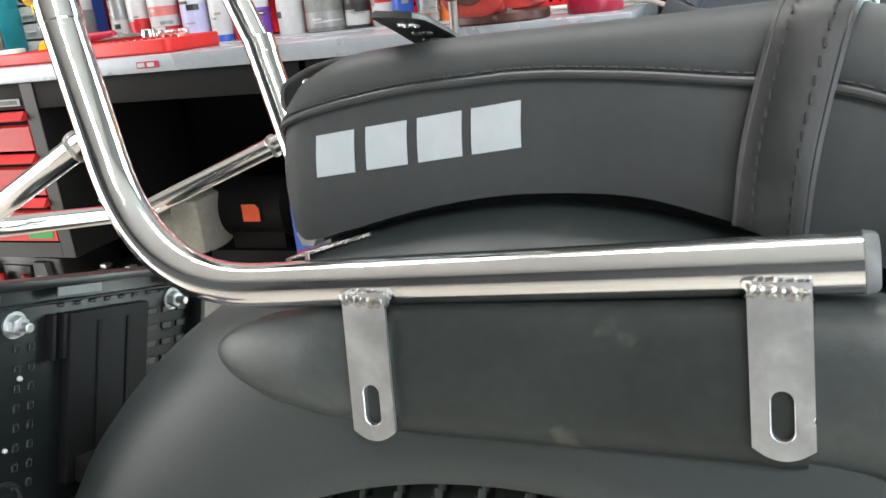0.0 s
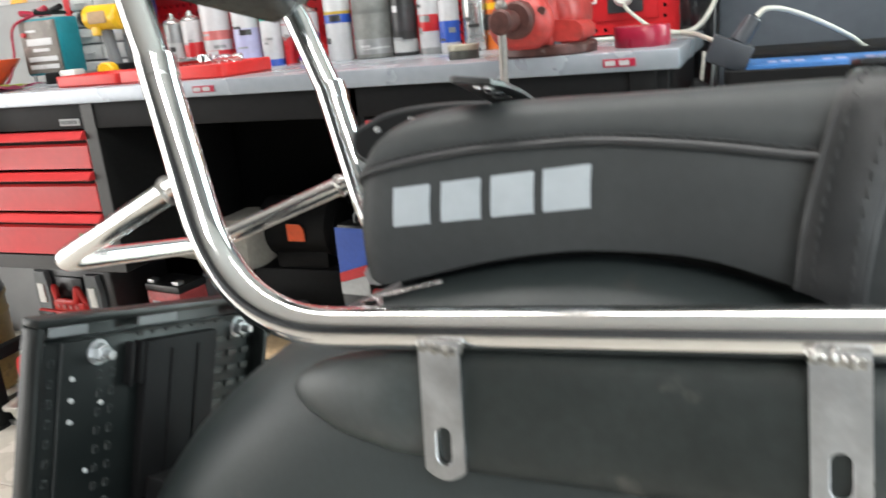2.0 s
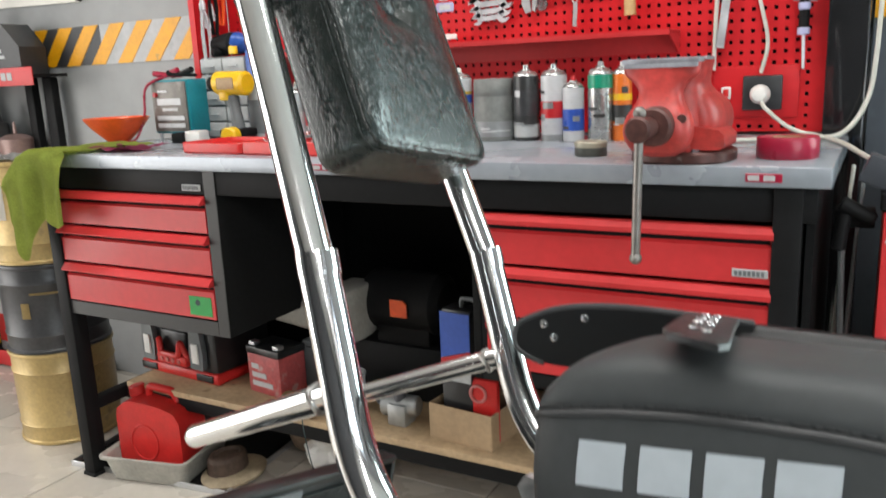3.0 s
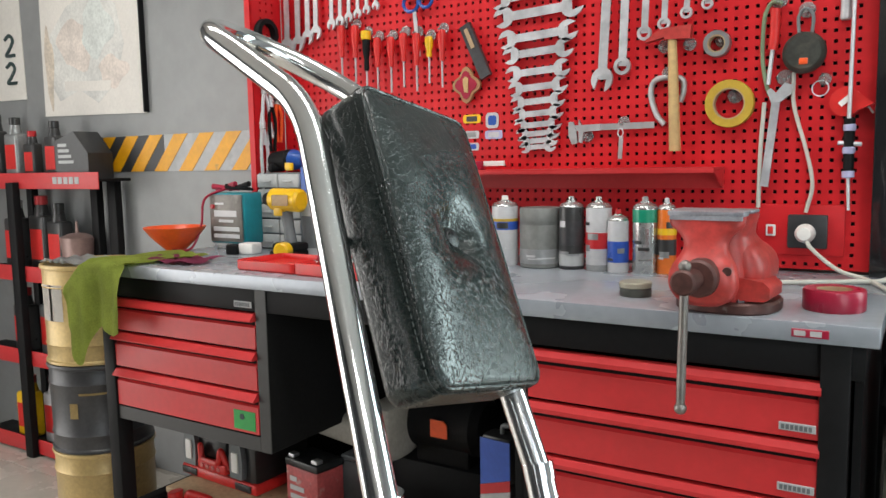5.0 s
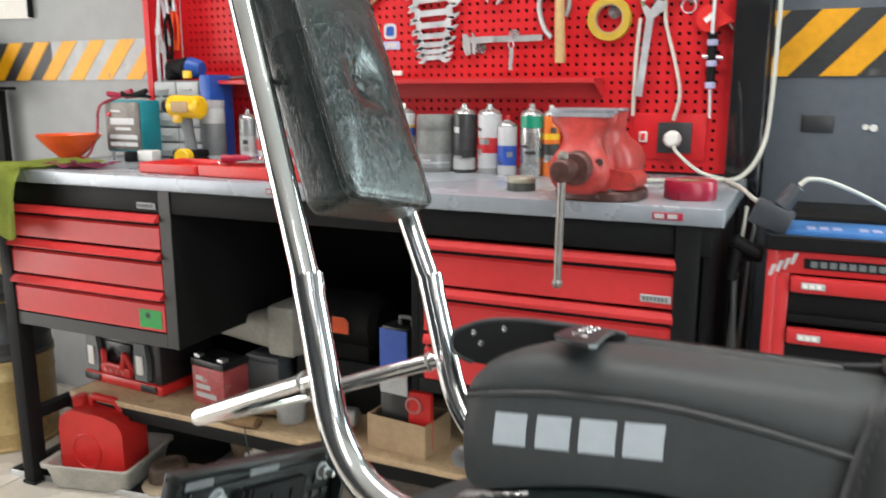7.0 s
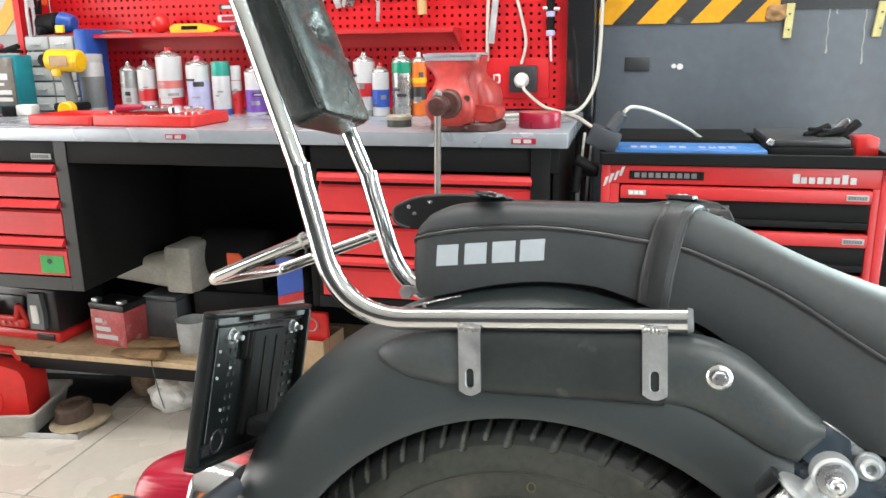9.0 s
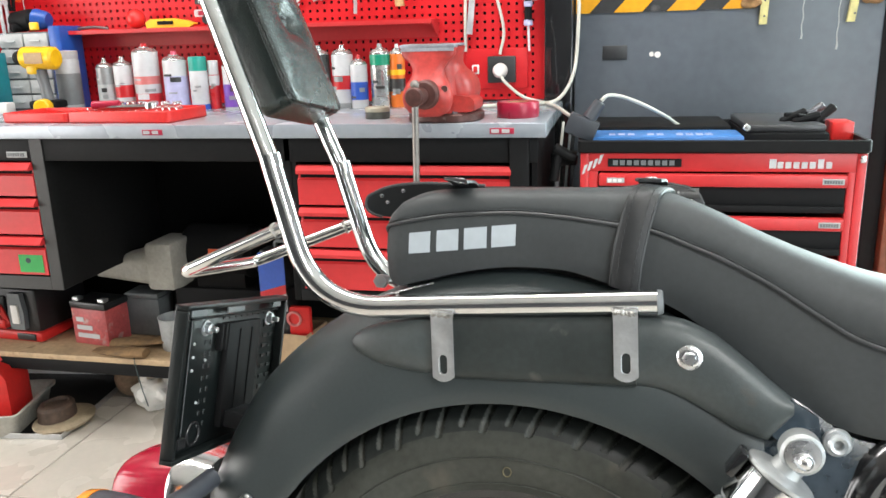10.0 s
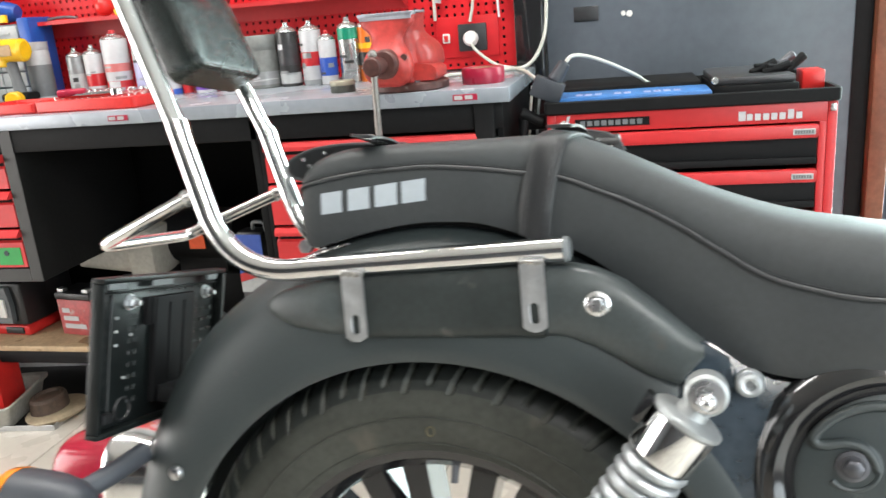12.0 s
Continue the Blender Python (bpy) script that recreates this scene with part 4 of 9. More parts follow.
for s in (-1, 1):
    line = []
    for x, zt, zp, zb, hw in seat_rows[2:]:
        line.append((x, s * (hw + 0.0008), zp))
    bm = B()
    pipe(bm, line, 0.0018, 8)
    part("piping", bm, PIPING, seat, "raised piping seam")
    bm = B()
    for a, c in zip(line[4:], line[5:]):
        a, c = Vector(a), Vector(c)
        n_ = max(1, int((c - a).length / 0.0042))
        for k in range(n_):
            p = a.lerp(c, (k + 0.15) / n_) + Vector((0, -s * 0.0002, 0.0031))
            q = a.lerp(c, (k + 0.80) / n_) + Vector((0, -s * 0.0002, 0.0031))
            rod(bm, p, q, 0.0006, seg=5)
    tagged(part("stitching", bm, THREAD, seat), kind="stuff")
# filler added under the seat: blocks light and paints the gap dark
bm = B()
rings = []
for x, zt, zp, zb, hw in [r for r in seat_rows if 0.150 < r[0] < 0.520]:
    w_ = hw - 0.024
    rings.append([(x, -w_, zb + 0.010), (x, -w_, zb - 0.010), (x, -w_ + 0.006, zb - 0.014), (x, w_ - 0.006, zb - 0.014), (x, w_, zb - 0.010), (x, w_, zb + 0.010)])
grid_faces(bm, rings, True, True, True)
part("seat_base", bm, SHADE_BLACK, seat, "black filler added to darken the gap under the seat", angle=50)
# thin steel tongue under the seat's tail
bm = B()
slab(bm, [(0.1330, -0.1385), (0.1600, -0.1300), (0.1860, -0.1225), (0.1860, -0.1245), (0.1600, -0.1320), (0.1330, -0.1405)], -0.050, 0.050, 0.0004, 1)
slab(bm, [(0.1330, -0.1385), (0.1490, -0.1335), (0.1490, -0.1405), (0.1340, -0.1450)], -0.0520, -0.0502, 0.0004, 1)
tongue = part("seat_tongue", bm, BRIGHT, seat, "bare steel tongue under the seat")
# slot is not cut: a dark patch stands for the shade in it
bm = B()
slab(bm, [(0.1370, -0.1390), (0.1450, -0.1368), (0.1450, -0.1400), (0.1370, -0.1422)], -0.0527, -0.0519, 0.0, 1)
part("slot", bm, SHADE_BLACK, tongue, "dark patch drawn for the slot's shade", smooth=False)
# maker's emblem on the flank: four plain silver blocks
for k, (xa, xb) in enumerate(((0.1615, 0.1845), (0.1915, 0.2145), (0.2205, 0.2440), (0.2490, 0.2735))):
    bm = B()
    n_ = 6
    lo, hi = [], []
    for i in range(n_ + 1):
        x = xa + (xb - xa) * i / n_
        base = -0.0935 + (x - 0.1615) * 0.125
        for dst, z in ((lo, base), (hi, base + 0.0215)):
            zt, zp, zb, hw = table(seat_rows, x)
            p = seat_side(x, (z - zb) / (zp - zb))
            dst.append(p)
    out = Vector((0, -0.0006, 0))
    rings = []
    for j in range(5):
        rings.append([a.lerp(c, j / 4) for a, c in zip(lo, hi)])
    flat = []
    for r_ in rings:
        row = []
        for p in r_:
            zt, zp, zb, hw = table(seat_rows, p.x)
            row.append(seat_side(p.x, (p.z - zb) / (zp - zb)) + out)
        flat.append(row)
    grid_faces(bm, flat, False)
    ext = bmesh.ops.extrude_face_region(bm, geom=bm.faces[:])
    for v in [g for g in ext["geom"] if isinstance(g, bmesh.types.BMVert)]:
        v.co -= out * 1.5
    part("emblem_block", bm, EMBLEM, seat, "plain silver printed block", smooth=False)

# broad leather strap over the seat's waist


def over_seat(x, s, lift):
    """Point on the seat's skin at x; s runs from -1 (right flank's foot) over the crown to 1."""
    zt, zp, zb, hw = table(seat_rows, x)
    sec = [(-(hw - 0.004), zb), (-(hw + 0.0015), zb + (zp - zb) * 0.5), (-hw, zp), (-hw * 0.985, zp + (zt - zp) * 0.3), (-hw * 0.955, zp + (zt - zp) * 0.52), (-hw * 0.88, zp + (zt - zp) * 0.74),
           (-hw * 0.74, zp + (zt - zp) * 0.89), (-hw * 0.5, zp + (zt - zp) * 0.97), (0.0, zt)]
    sec = sec + [(-y, z) for y, z in sec[::-1][1:]]
    d = [0.0]
    for a, c in zip(sec, sec[1:]):
        d.append(d[-1] + math.dist(a, c))
    t = (s + 1) / 2 * d[-1]
    y, z = float(np.interp(t, d, [p[0] for p in sec])), float(np.interp(t, d, [p[1] for p in sec]))
    zc = zp - 0.02
    n_ = Vector((0, y, max(0.0, z - zc) * 1.2)).normalized()
    return Vector((x, y, z)) + n_ * lift


strap = thing("seat_strap", "black stitched leather strap laid over the motorcycle seat", "strap", m=BIKE)
SL = fine_rows([(-1.06, 0.3670, 0.3925), (-0.75, 0.3705, 0.3965), (-0.45, 0.3790, 0.4050), (-0.15, 0.3890, 0.4155), (0.2, 0.394, 0.420), (0.6, 0.394, 0.420), (1.0, 0.394, 0.420)], 6)
bm = B()
rings = []
for s in np.linspace(-1.0, 1.0, 50):
    xa, xb = table(SL, s)
    row = [over_seat(xa, s, 0.0006), over_seat(xa, s, 0.0042), over_seat(xa + 0.0015, s, 0.0052), over_seat((xa + xb) / 2, s, 0.0052), over_seat(xb - 0.0015, s, 0.0052), over_seat(xb, s, 0.0042), over_seat(xb, s, 0.0006)]
    rings.append(row)
grid_faces(bm, rings, True, True, True)
part("band", bm, STRAP_VINYL, strap, angle=50)
for off in (0.0055, 0.0205):
    bm = B()
    for k in range(44):
        s0 = -0.985 + k * 0.0445
        xa, xb = table(SL, s0)
        rod(bm, over_seat(xa + off, s0, 0.0056), over_seat(xa + off, s0 + 0.024, 0.0055), 0.0006, seg=5)
    tagged(part("stitching", bm, THREAD, strap), kind="stuff")
for e in (0, 1):
    bm = B()
    line = []
    for s in np.linspace(-1.0, 1.0, 60):
        xa, xb = table(SL, s)
        line.append(over_seat((xa, xb)[e], s, 0.0030))
    pipe(bm, line, 0.0019, 6)
    part("edge_roll", bm, STRAP_VINYL, strap)

# rear frame bracket, shock absorber and round side cover
FRAME_EDGE = [(0.508, -0.2270, -0.262), (0.520, -0.2120, -0.285), (0.532, -0.2010, -0.300), (0.545, -0.2080, -0.330), (0.560, -0.2190, -0.360), (0.585, -0.2320, -0.385), (0.620, -0.2360, -0.400), (0.660, -0.2300, -0.400),
              (0.700, -0.2230, -0.400), (0.745, -0.2230, -0.330)]
bm = B()
rings = []
for x in np.linspace(0.508, 0.745, 40):
    zt, zb = table(FRAME_EDGE, x)
    ring = []
    for k in range(17):
        drop = (k / 16) ** 1.5
        z = zt + (zb - zt) * drop
        bulge = math.sin(min(1.0, (zt - z) / 0.050) * math.pi / 2)
        ring.append((x, -0.0755 - 0.0135 * bulge, z))
    rings.append(ring + [(x, -0.060, zb), (x, -0.060, zt)])
grid_faces(bm, rings, True, True, True)
frame_plate = part("frame_bracket", bm, FRAME_GLOSS, bike, "gloss blue-black frame bracket", angle=60)
bm = B()
box(bm, (0.530, -0.068, -0.285), (0.800, 0.068, -0.185), 0.006, 3)
part("frame_core", bm, GLOSS_BLACK, bike, "gloss black frame beneath the seat")
bm = B()
slab(bm, [(0.529, -0.199), (0.509, -0.226), (0.530, -0.244), (0.556, -0.236), (0.552, -0.212)], -0.094, -0.086, 0.002)
part("bracket_tab", bm, FRAME_GLOSS, frame_plate)
bm = B()
mm = pose(0.568, -0.089, -0.2325, 90, 0, 0)
lathe(bm, [(0.0, 0.0), (0.0122, 0.0), (0.0122, 0.003), (0.0110, 0.005), (0.009, 0.005), (0.009, 0.011), (0.007, 0.013), (0.0045, 0.012), (0.0035, 0.007), (0.0, 0.007)], mm, 28)
part("bolt", bm, SPRING, frame_plate, "silver socket bolt with washer")

shock = new("shock_absorber")
shock.parent = bike
EYE_P = Vector((0.5335, -0.138, -0.2300))
SD = Vector((-0.52, 0.02, -0.835)).normalized()
SIDE_DIR = Vector((SD.z, 0, -SD.x)).normalized()
S_M = Matrix.Translation(EYE_P) @ SD.to_track_quat("Z", "Y").to_matrix().to_4x4()
bm = B()
lathe(bm, [(0.0, -0.012), (0.0145, -0.012), (0.0170, -0.0095), (0.0170, 0.0095), (0.0145, 0.012), (0.0, 0.012)], pose(*EYE_P, 90, 0, 0), 36)
rod(bm, EYE_P + SD * 0.012, EYE_P + SD * 0.026, 0.012, 0.0145, 20)
part("top_eye", bm, ALUMINIUM, shock, "satin aluminium mounting eye")
bm = B()
lathe(bm, [(0.0, 0.0), (0.0135, 0.0), (0.0135, 0.002), (0.0095, 0.0025), (0.0095, 0.0035)], pose(EYE_P.x, EYE_P.y - 0.0125, EYE_P.z, 90, 0, 0), 24)
lathe(bm, [(0.0066, 0.003), (0.0066, 0.0075), (0.0058, 0.0105), (0.0038, 0.0125), (0.0, 0.0132)], pose(EYE_P.x - 0.002, EYE_P.y - 0.0125, EYE_P.z - 0.003, 90, 0, 25), 20)
part("eye_bolt", bm, BRIGHT, shock, "chrome domed bolt")
bm = B()
lathe(bm, [(0.012, 0.021), (0.027, 0.023), (0.0300, 0.025), (0.0300, 0.028), (0.028, 0.0295), (0.012, 0.0295)], S_M, 40)
part("cap", bm, ALUMINIUM, shock, "satin aluminium cap")
bm = B()
lathe(bm, [(0.020, 0.0297), (0.0282, 0.0300), (0.0286, 0.064), (0.0280, 0.0655), (0.0262, 0.0655), (0.0262, 0.034)], S_M, 48, cap=False)
part("shroud", bm, CHROME, shock, "chrome shroud")
bm = B()
across = SD.cross(SIDE_DIR)
box(bm, (0.0290, -0.011, 0.0260), (0.0370, 0.013, 0.0500), 0.002, m=Matrix.Translation(EYE_P) @ Matrix((SIDE_DIR, across, SD)).transposed().to_4x4())
part("clip", bm, GLOSS_BLACK, shock, "black plastic clip beside the shroud")
bm = B()
turns, r_c = 16.0, 0.0236
pipe(bm, [S_M @ Vector((r_c * math.cos(2 * math.pi * turns * k / 330), r_c * math.sin(2 * math.pi * turns * k / 330), 0.062 + 0.190 * k / 330)) for k in range(331)], 0.0050, 10)
part("spring", bm, SPRING, shock, "silver coil spring")
bm = B()
rod(bm, S_M @ Vector((0, 0, 0.05)), S_M @ Vector((0, 0, 0.27)), 0.0165, seg=24)
lathe(bm, [(0.012, 0.252), (0.026, 0.252), (0.026, 0.262), (0.016, 0.275), (0.012, 0.30)], S_M, 30)
part("damper", bm, ALUMINIUM, shock)

CX, CZ, CR = 0.680, -0.310, 0.110
cover = new("side_cover")
cover.parent = bike
bm = B()
mm = pose(CX, -0.072, CZ, 90, 0, 0)
lathe(bm, [(0.0, 0.0), (CR - 0.004, 0.0), (CR, 0.004), (CR + 0.001, 0.010), (CR - 0.003, 0.018), (CR - 0.009, 0.0245), (CR - 0.017, 0.0275), (CR - 0.023, 0.0255), (CR - 0.027, 0.021), (CR - 0.032, 0.0205)], mm, 72)
part("cover_ring", bm, GLOSS_BLACK, cover, "gloss black raised ring")
bm = B()
lathe(bm, [(CR - 0.0335, 0.012), (CR - 0.0335, 0.0215), (CR - 0.038, 0.0235), (0.03, 0.0255), (0.0, 0.0258)], mm, 72)
part("cover_face", bm, MATT_BLACK, cover, "matt black cover face")
bm = B()
rel = [(0.035, 0.036), (0.020, 0.052), (-0.005, 0.055), (-0.030, 0.045), (-0.047, 0.028), (-0.043, 0.020), (-0.022, 0.023), (-0.008, 0.017), (0.0, 0.002)]
pipe(bm, smooth_line([(CX - 0.015 + a, -0.0975, CZ + 0.012 + c) for a, c in rel]), 0.0042, 10)
pipe(bm, [(0.646 + 0.020 * math.cos(a), -0.0965, -0.294 + 0.020 * math.sin(a)) for a in np.linspace(-2.4, 2.2, 30)], 0.0026, 8)
part("moulded_ridge", bm, MATT_BLACK, cover)
bm = B()
mm2 = pose(0.646, -0.0965, -0.294, 90, 0, 0)
lathe(bm, [(0.0, 0.0), (0.013, 0.0), (0.013, 0.002), (0.0095, 0.003), (0.0095, 0.004)], mm2, 24)
lathe(bm, [(0.0078, 0.003), (0.0078, 0.009), (0.0055, 0.0105), (0.0, 0.0108)], mm2, 6)
part("bolt", bm, DARK_STEEL, cover, "dark hexagon bolt")
bm = B()
pipe(bm, smooth_line([(0.50, -0.05, -0.27), (0.56, -0.055, -0.33), (0.62, -0.055, -0.45), (0.66, -0.05, -0.60)]), 0.017, 16)
pipe(bm, [(AX, -0.075, AZ), (0.45, -0.075, -0.555), (0.66, -0.05, -0.60)], 0.018, 16)
part("frame_tube", bm, GLOSS_BLACK, bike, "black frame tubes and swing arm")
bm = B()
pipe(bm, smooth_line([(0.62, 0.06, -0.60), (0.60, 0.13, -0.70), (0.585, 0.20, -0.822)]), 0.010, 12)
part("side_stand", bm, DARK_STEEL, bike)

# number plate holder, seen from its inner side
plate = new("number_plate_holder")
plate.parent = bike
plate.matrix_basis = pose(-0.0715, 0, -0.1655, 0, 0, 2.2) @ pose(0, 0, 0, 0, 3.8, 0) @ pose(0, 0, 0, -4.4, 0, 0)
bm = B()
box(bm, (-0.010, -0.122, -0.172), (-0.006, 0.114, 0.0), 0.0015)
for lo, hi in (((-0.010, -0.122, -0.006), (0.006, 0.114, 0.0)), ((-0.010, -0.122, -0.172), (0.006, 0.114, -0.166)),
               ((-0.010, -0.122, -0.166), (0.006, -0.116, -0.006)), ((-0.010, 0.108, -0.166), (0.006, 0.114, -0.006))):
    box(bm, lo, hi, 0.0018)
part("plate_frame", bm, PLATE_PLASTIC, plate, "gloss black plastic plate frame")
for lo, hi in (((-0.006, -0.0965, -0.160), (-0.003, -0.0945, -0.014)), ((-0.006, -0.114, -0.019), (-0.002, 0.106, -0.0165))):
    bm = B()
    box(bm, lo, hi, 0.0008, 1)
    part("back_rib", bm, PLATE_PLASTIC, plate)
bm = B()
for row in range(9):
    z0 = -0.040 - row * 0.0135
    for y0 in (0.056, 0.073, 0.090):
        box(bm, (-0.006, y0, z0), (-0.0046, y0 + 0.012, z0 + 0.006), 0.001, 1)
    for y0 in (-0.1125, -0.1045, -0.064, -0.053):
        box(bm, (-0.006, y0, z0 + 0.004), (-0.0046, y0 + 0.0050, z0 + 0.010), 0.001, 1)
for col in range(9):
    box(bm, (-0.006, -0.030 + 0.014 * col, -0.0225), (-0.0046, -0.024 + 0.014 * col, -0.0195), 0.0008, 1)
tagged(part("moulded_relief", bm, PLATE_PLASTIC, plate), kind="stuff")
bm = B()
box(bm, (-0.006, -0.026, -0.150), (0.003, 0.050, -0.026), 0.002)
part("inner_panel", bm, BENCH_BLACK, plate, "matt black inner panel")
for y0 in (-0.002, 0.026):
    bm = B()
    box(bm, (0.003, y0, -0.148), (0.0045, y0 + 0.004, -0.034), 0.0006, 1)
    part("panel_rib", bm, BENCH_BLACK, plate)
for y0 in (-0.040, -0.031):
    bm = B()
    box(bm, (-0.006, y0, -0.058), (0.002, y0 + 0.0035, -0.026), 0.001)
    part("lug", bm, BENCH_BLACK, plate)
for yy, ww in ((-0.114, 0.030), (-0.040, 0.038), (0.070, 0.022)):
    bm = B()
    box(bm, (0.0045, yy, -0.0125), (0.0066, yy + ww, -0.0060), 0.0006, 1)
    part("clip", bm, GREY_PLASTIC, plate, "grey worn clip")
for yy, zz in ((-0.0640, -0.0300), (0.0840, -0.0290)):
    mm = pose(-0.006, yy, zz, 0, 90, 0)
    bm = B()
    lathe(bm, [(0.0, 0.0), (0.0092, 0.0), (0.0092, 0.0014), (0.0, 0.0014)], mm, 20)
    lathe(bm, [(0.0068, 0.0014), (0.0068, 0.0070), (0.0060, 0.0078), (0.0, 0.0078)], mm, 6)
    rod(bm, mm @ Vector((0, 0, 0.007)), mm @ Vector((0, 0, 0.0155)), 0.0034, seg=12, bevel=0.0008)
    part("bolt", bm, STEEL, plate, "zinc bolt with nut")
# pale discs stand in for light showing through the holder's holes
for yy, zz, rr in ((-0.0845, -0.046, 0.0019), (-0.0845, -0.061, 0.0019), (-0.0845, -0.076, 0.0019), (-0.0590, -0.067, 0.0019), (-0.0690, -0.114, 0.0018), (-0.0640, -0.138, 0.0016)):
    bm = B()
    lathe(bm, [(0.0, 0.0), (rr, 0.0), (rr * 0.85, 0.0016), (0.0, 0.0019)], pose(-0.006, yy, zz, 0, 90, 0), 10)
    part("rivet", bm, LIGHT_GREY, plate, "pale dot standing for light through a hole")
bm = B()
pipe(bm, [(-0.0045, -0.070 + 0.0125 * math.cos(a), -0.149 + 0.0125 * math.sin(a)) for a in np.linspace(0, 2 * math.pi, 25)[:-1]], 0.0018, 6, closed=True)
part("boss", bm, PLASTIC_BLACK, plate)
bm = B()
box(bm, (-0.004, -0.108, -0.158), (0.003, -0.094, -0.147), 0.001)
part("foot_clip", bm, PLASTIC_BLACK, plate)
bm = B()
box(bm, (0.003, -0.02, -0.15), (0.06, 0.03, -0.13), 0.003)
part("stay", bm, PLASTIC_BLACK, plate)

# tail lamp
tail = new("tail_lamp")
tail.parent = bike
bm = B()
rings = []
for k in range(13):
    t = k / 12
    x = -0.128 - 0.092 * math.sin(t * math.pi / 2)
    s = math.cos(t * math.pi / 2) ** 0.16 if k < 12 else 0.10
    zc = -0.408 - 0.012 * t
    ring = []
    for j in range(144):
        a = 2 * math.pi * j / 144
        c, sn = math.cos(a), math.sin(a)
        up = 0.055 * s * math.copysign(abs(sn) ** 0.75, sn)
        rib = 1 + 0.010 * math.sin(up / 0.0052 * 2 * math.pi)
        ring.append((x, 0.066 * s * rib * math.copysign(abs(c) ** 0.7, c), zc + up))
    rings.append(ring)
grid_faces(bm, rings, True, True, True)
part("lens", bm, RED_LENS, tail, "ribbed crimson lens", angle=60)
bm = B()
rings = []
for x, s in ((-0.130, 1.06), (-0.120, 1.10), (-0.100, 1.0), (-0.072, 0.90), (-0.055, 0.85)):
    ring = []
    for j in range(28):
        a = 2 * math.pi * j / 28
        c, sn = math.cos(a), math.sin(a)
        ring.append((x, 0.064 * s * math.copysign(abs(c) ** 0.7, c), -0.405 + 0.054 * s * math.copysign(abs(sn) ** 0.75, sn)))
    rings.append(ring)
grid_faces(bm, rings, True, True, True)
part("housing", bm, CHROME, tail, "chrome housing", angle=60)

# turn signals
for s in (-1, 1):
    sig = new("turn_signal")
    sig.parent = bike
    bm = B()
    lathe(bm, [(0.0, 0.056), (0.012, 0.055), (0.022, 0.048), (0.029, 0.034), (0.033, 0.015), (0.0345, -0.006), (0.0345, -0.032), (0.0, -0.032)], pose(-0.098, s * 0.178, -0.381, 0, 90, 0), 36)
    part("shell", bm, SIGNAL_GREY, sig, "dark grey plastic shell")
    bm = B()
    lathe(bm, [(0.0, -0.056), (0.018, -0.055), (0.029, -0.050), (0.0340, -0.0440), (0.0352, -0.0325), (0.0, -0.0322)], pose(-0.098, s * 0.178, -0.381, 0, 90, 0), 36)
    part("lens", bm, ORANGE_LENS, sig, "orange lens")
    bm = B()
    pipe(bm, smooth_line([(-0.080, s * 0.155, -0.376), (-0.066, s * 0.120, -0.366), (-0.058, s * 0.078, -0.356)]), 0.0115, 16)
    rod(bm, (-0.070, s * 0.168, -0.385), (-0.070, s * 0.176, -0.385), 0.005, seg=8)
    part("stem", bm, SIGNAL_GREY, sig)

# ---- leather yoke with studs lying along the far edge of the seat ----
yoke = thing("saddle_leather", "black saddle leather with chrome studs draped on the seat edge", "saddle leather", m=BIKE)
bm = B()
rings = []
for k in range(26):
    x = 0.140 + (0.445 - 0.140) * k / 25
    e = min(1.0, min(k, 25 - k) / 3.0)
    zt = -0.0245 + 0.006 * (x - 0.1) / 0.3
    sec = [(0.0565, zt - 0.006), (0.058, zt - 0.001), (0.063, zt + 0.0015), (0.075, zt - 0.001 * e), (0.095, zt - 0.012), (0.110, zt - 0.035), (0.114, zt - 0.080 - 0.04 * e)]
    ring = [(x, y, z) for y, z in sec] + [(x, y - 0.002, z - 0.003) for y, z in sec[::-1]]
    rings.append(ring)
grid_faces(bm, rings, True, True, True)
part("sheet", bm, YOKE_LEATHER, yoke, angle=60)
# rear end of the leather, cupped round behind the seat's tail
CUP = fine_rows([(0.0725, -0.0440, -0.0455), (0.0745, -0.0375, -0.0520), (0.082, -0.0325, -0.0570), (0.095, -0.0265, -0.0600), (0.115, -0.0220, -0.0600), (0.150, -0.0195, -0.0580), (0.21, -0.0205, -0.0450)], 5)


def cup_y(x):
    return 0.0470 - 0.012 * max(0.0, (0.15 - x) / 0.078) ** 1.5 + 0.012 * max(0.0, (x - 0.15) / 0.06)


bm = B()
rings = []
for x, zt, zb in CUP:
    ring = [(x, cup_y(x) - 0.0017, zt + (zb - zt) * k / 6) for k in range(7)]
    rings.append(ring + [(a, y + 0.0034, z) for a, y, z in ring[::-1]])
grid_faces(bm, rings, True, True, True)
tab = part("rear_tab", bm, YOKE_LEATHER, yoke, angle=60)
bm = B()
pipe(bm, [(x, cup_y(x), zb) for x, zt, zb in CUP[14::-1]] + [(x, cup_y(x), zt) for x, zt, zb in CUP], 0.0022, 8)
part("edge_roll", bm, PIPING, tab)
for a, c in ((0.091, -0.0355), (0.116, -0.0290), (0.098, -0.0430)):
    bm = B()
    lathe(bm, [(0.0030, 0.0), (0.0030, 0.0008), (0.0022, 0.0022), (0.0, 0.0027)], pose(a, cup_y(a) - 0.0017, c, 90, 0, 0), 14)
    part("stud", bm, CHROME, tab, "chrome stud")
FRONT_TAB = [(0.36, -0.0195), (0.39, -0.0145), (0.415, -0.0125), (0.433, -0.0155), (0.445, -0.0225), (0.450, -0.032), (0.447, -0.045), (0.42, -0.055), (0.36, -0.055)]
bm = B()
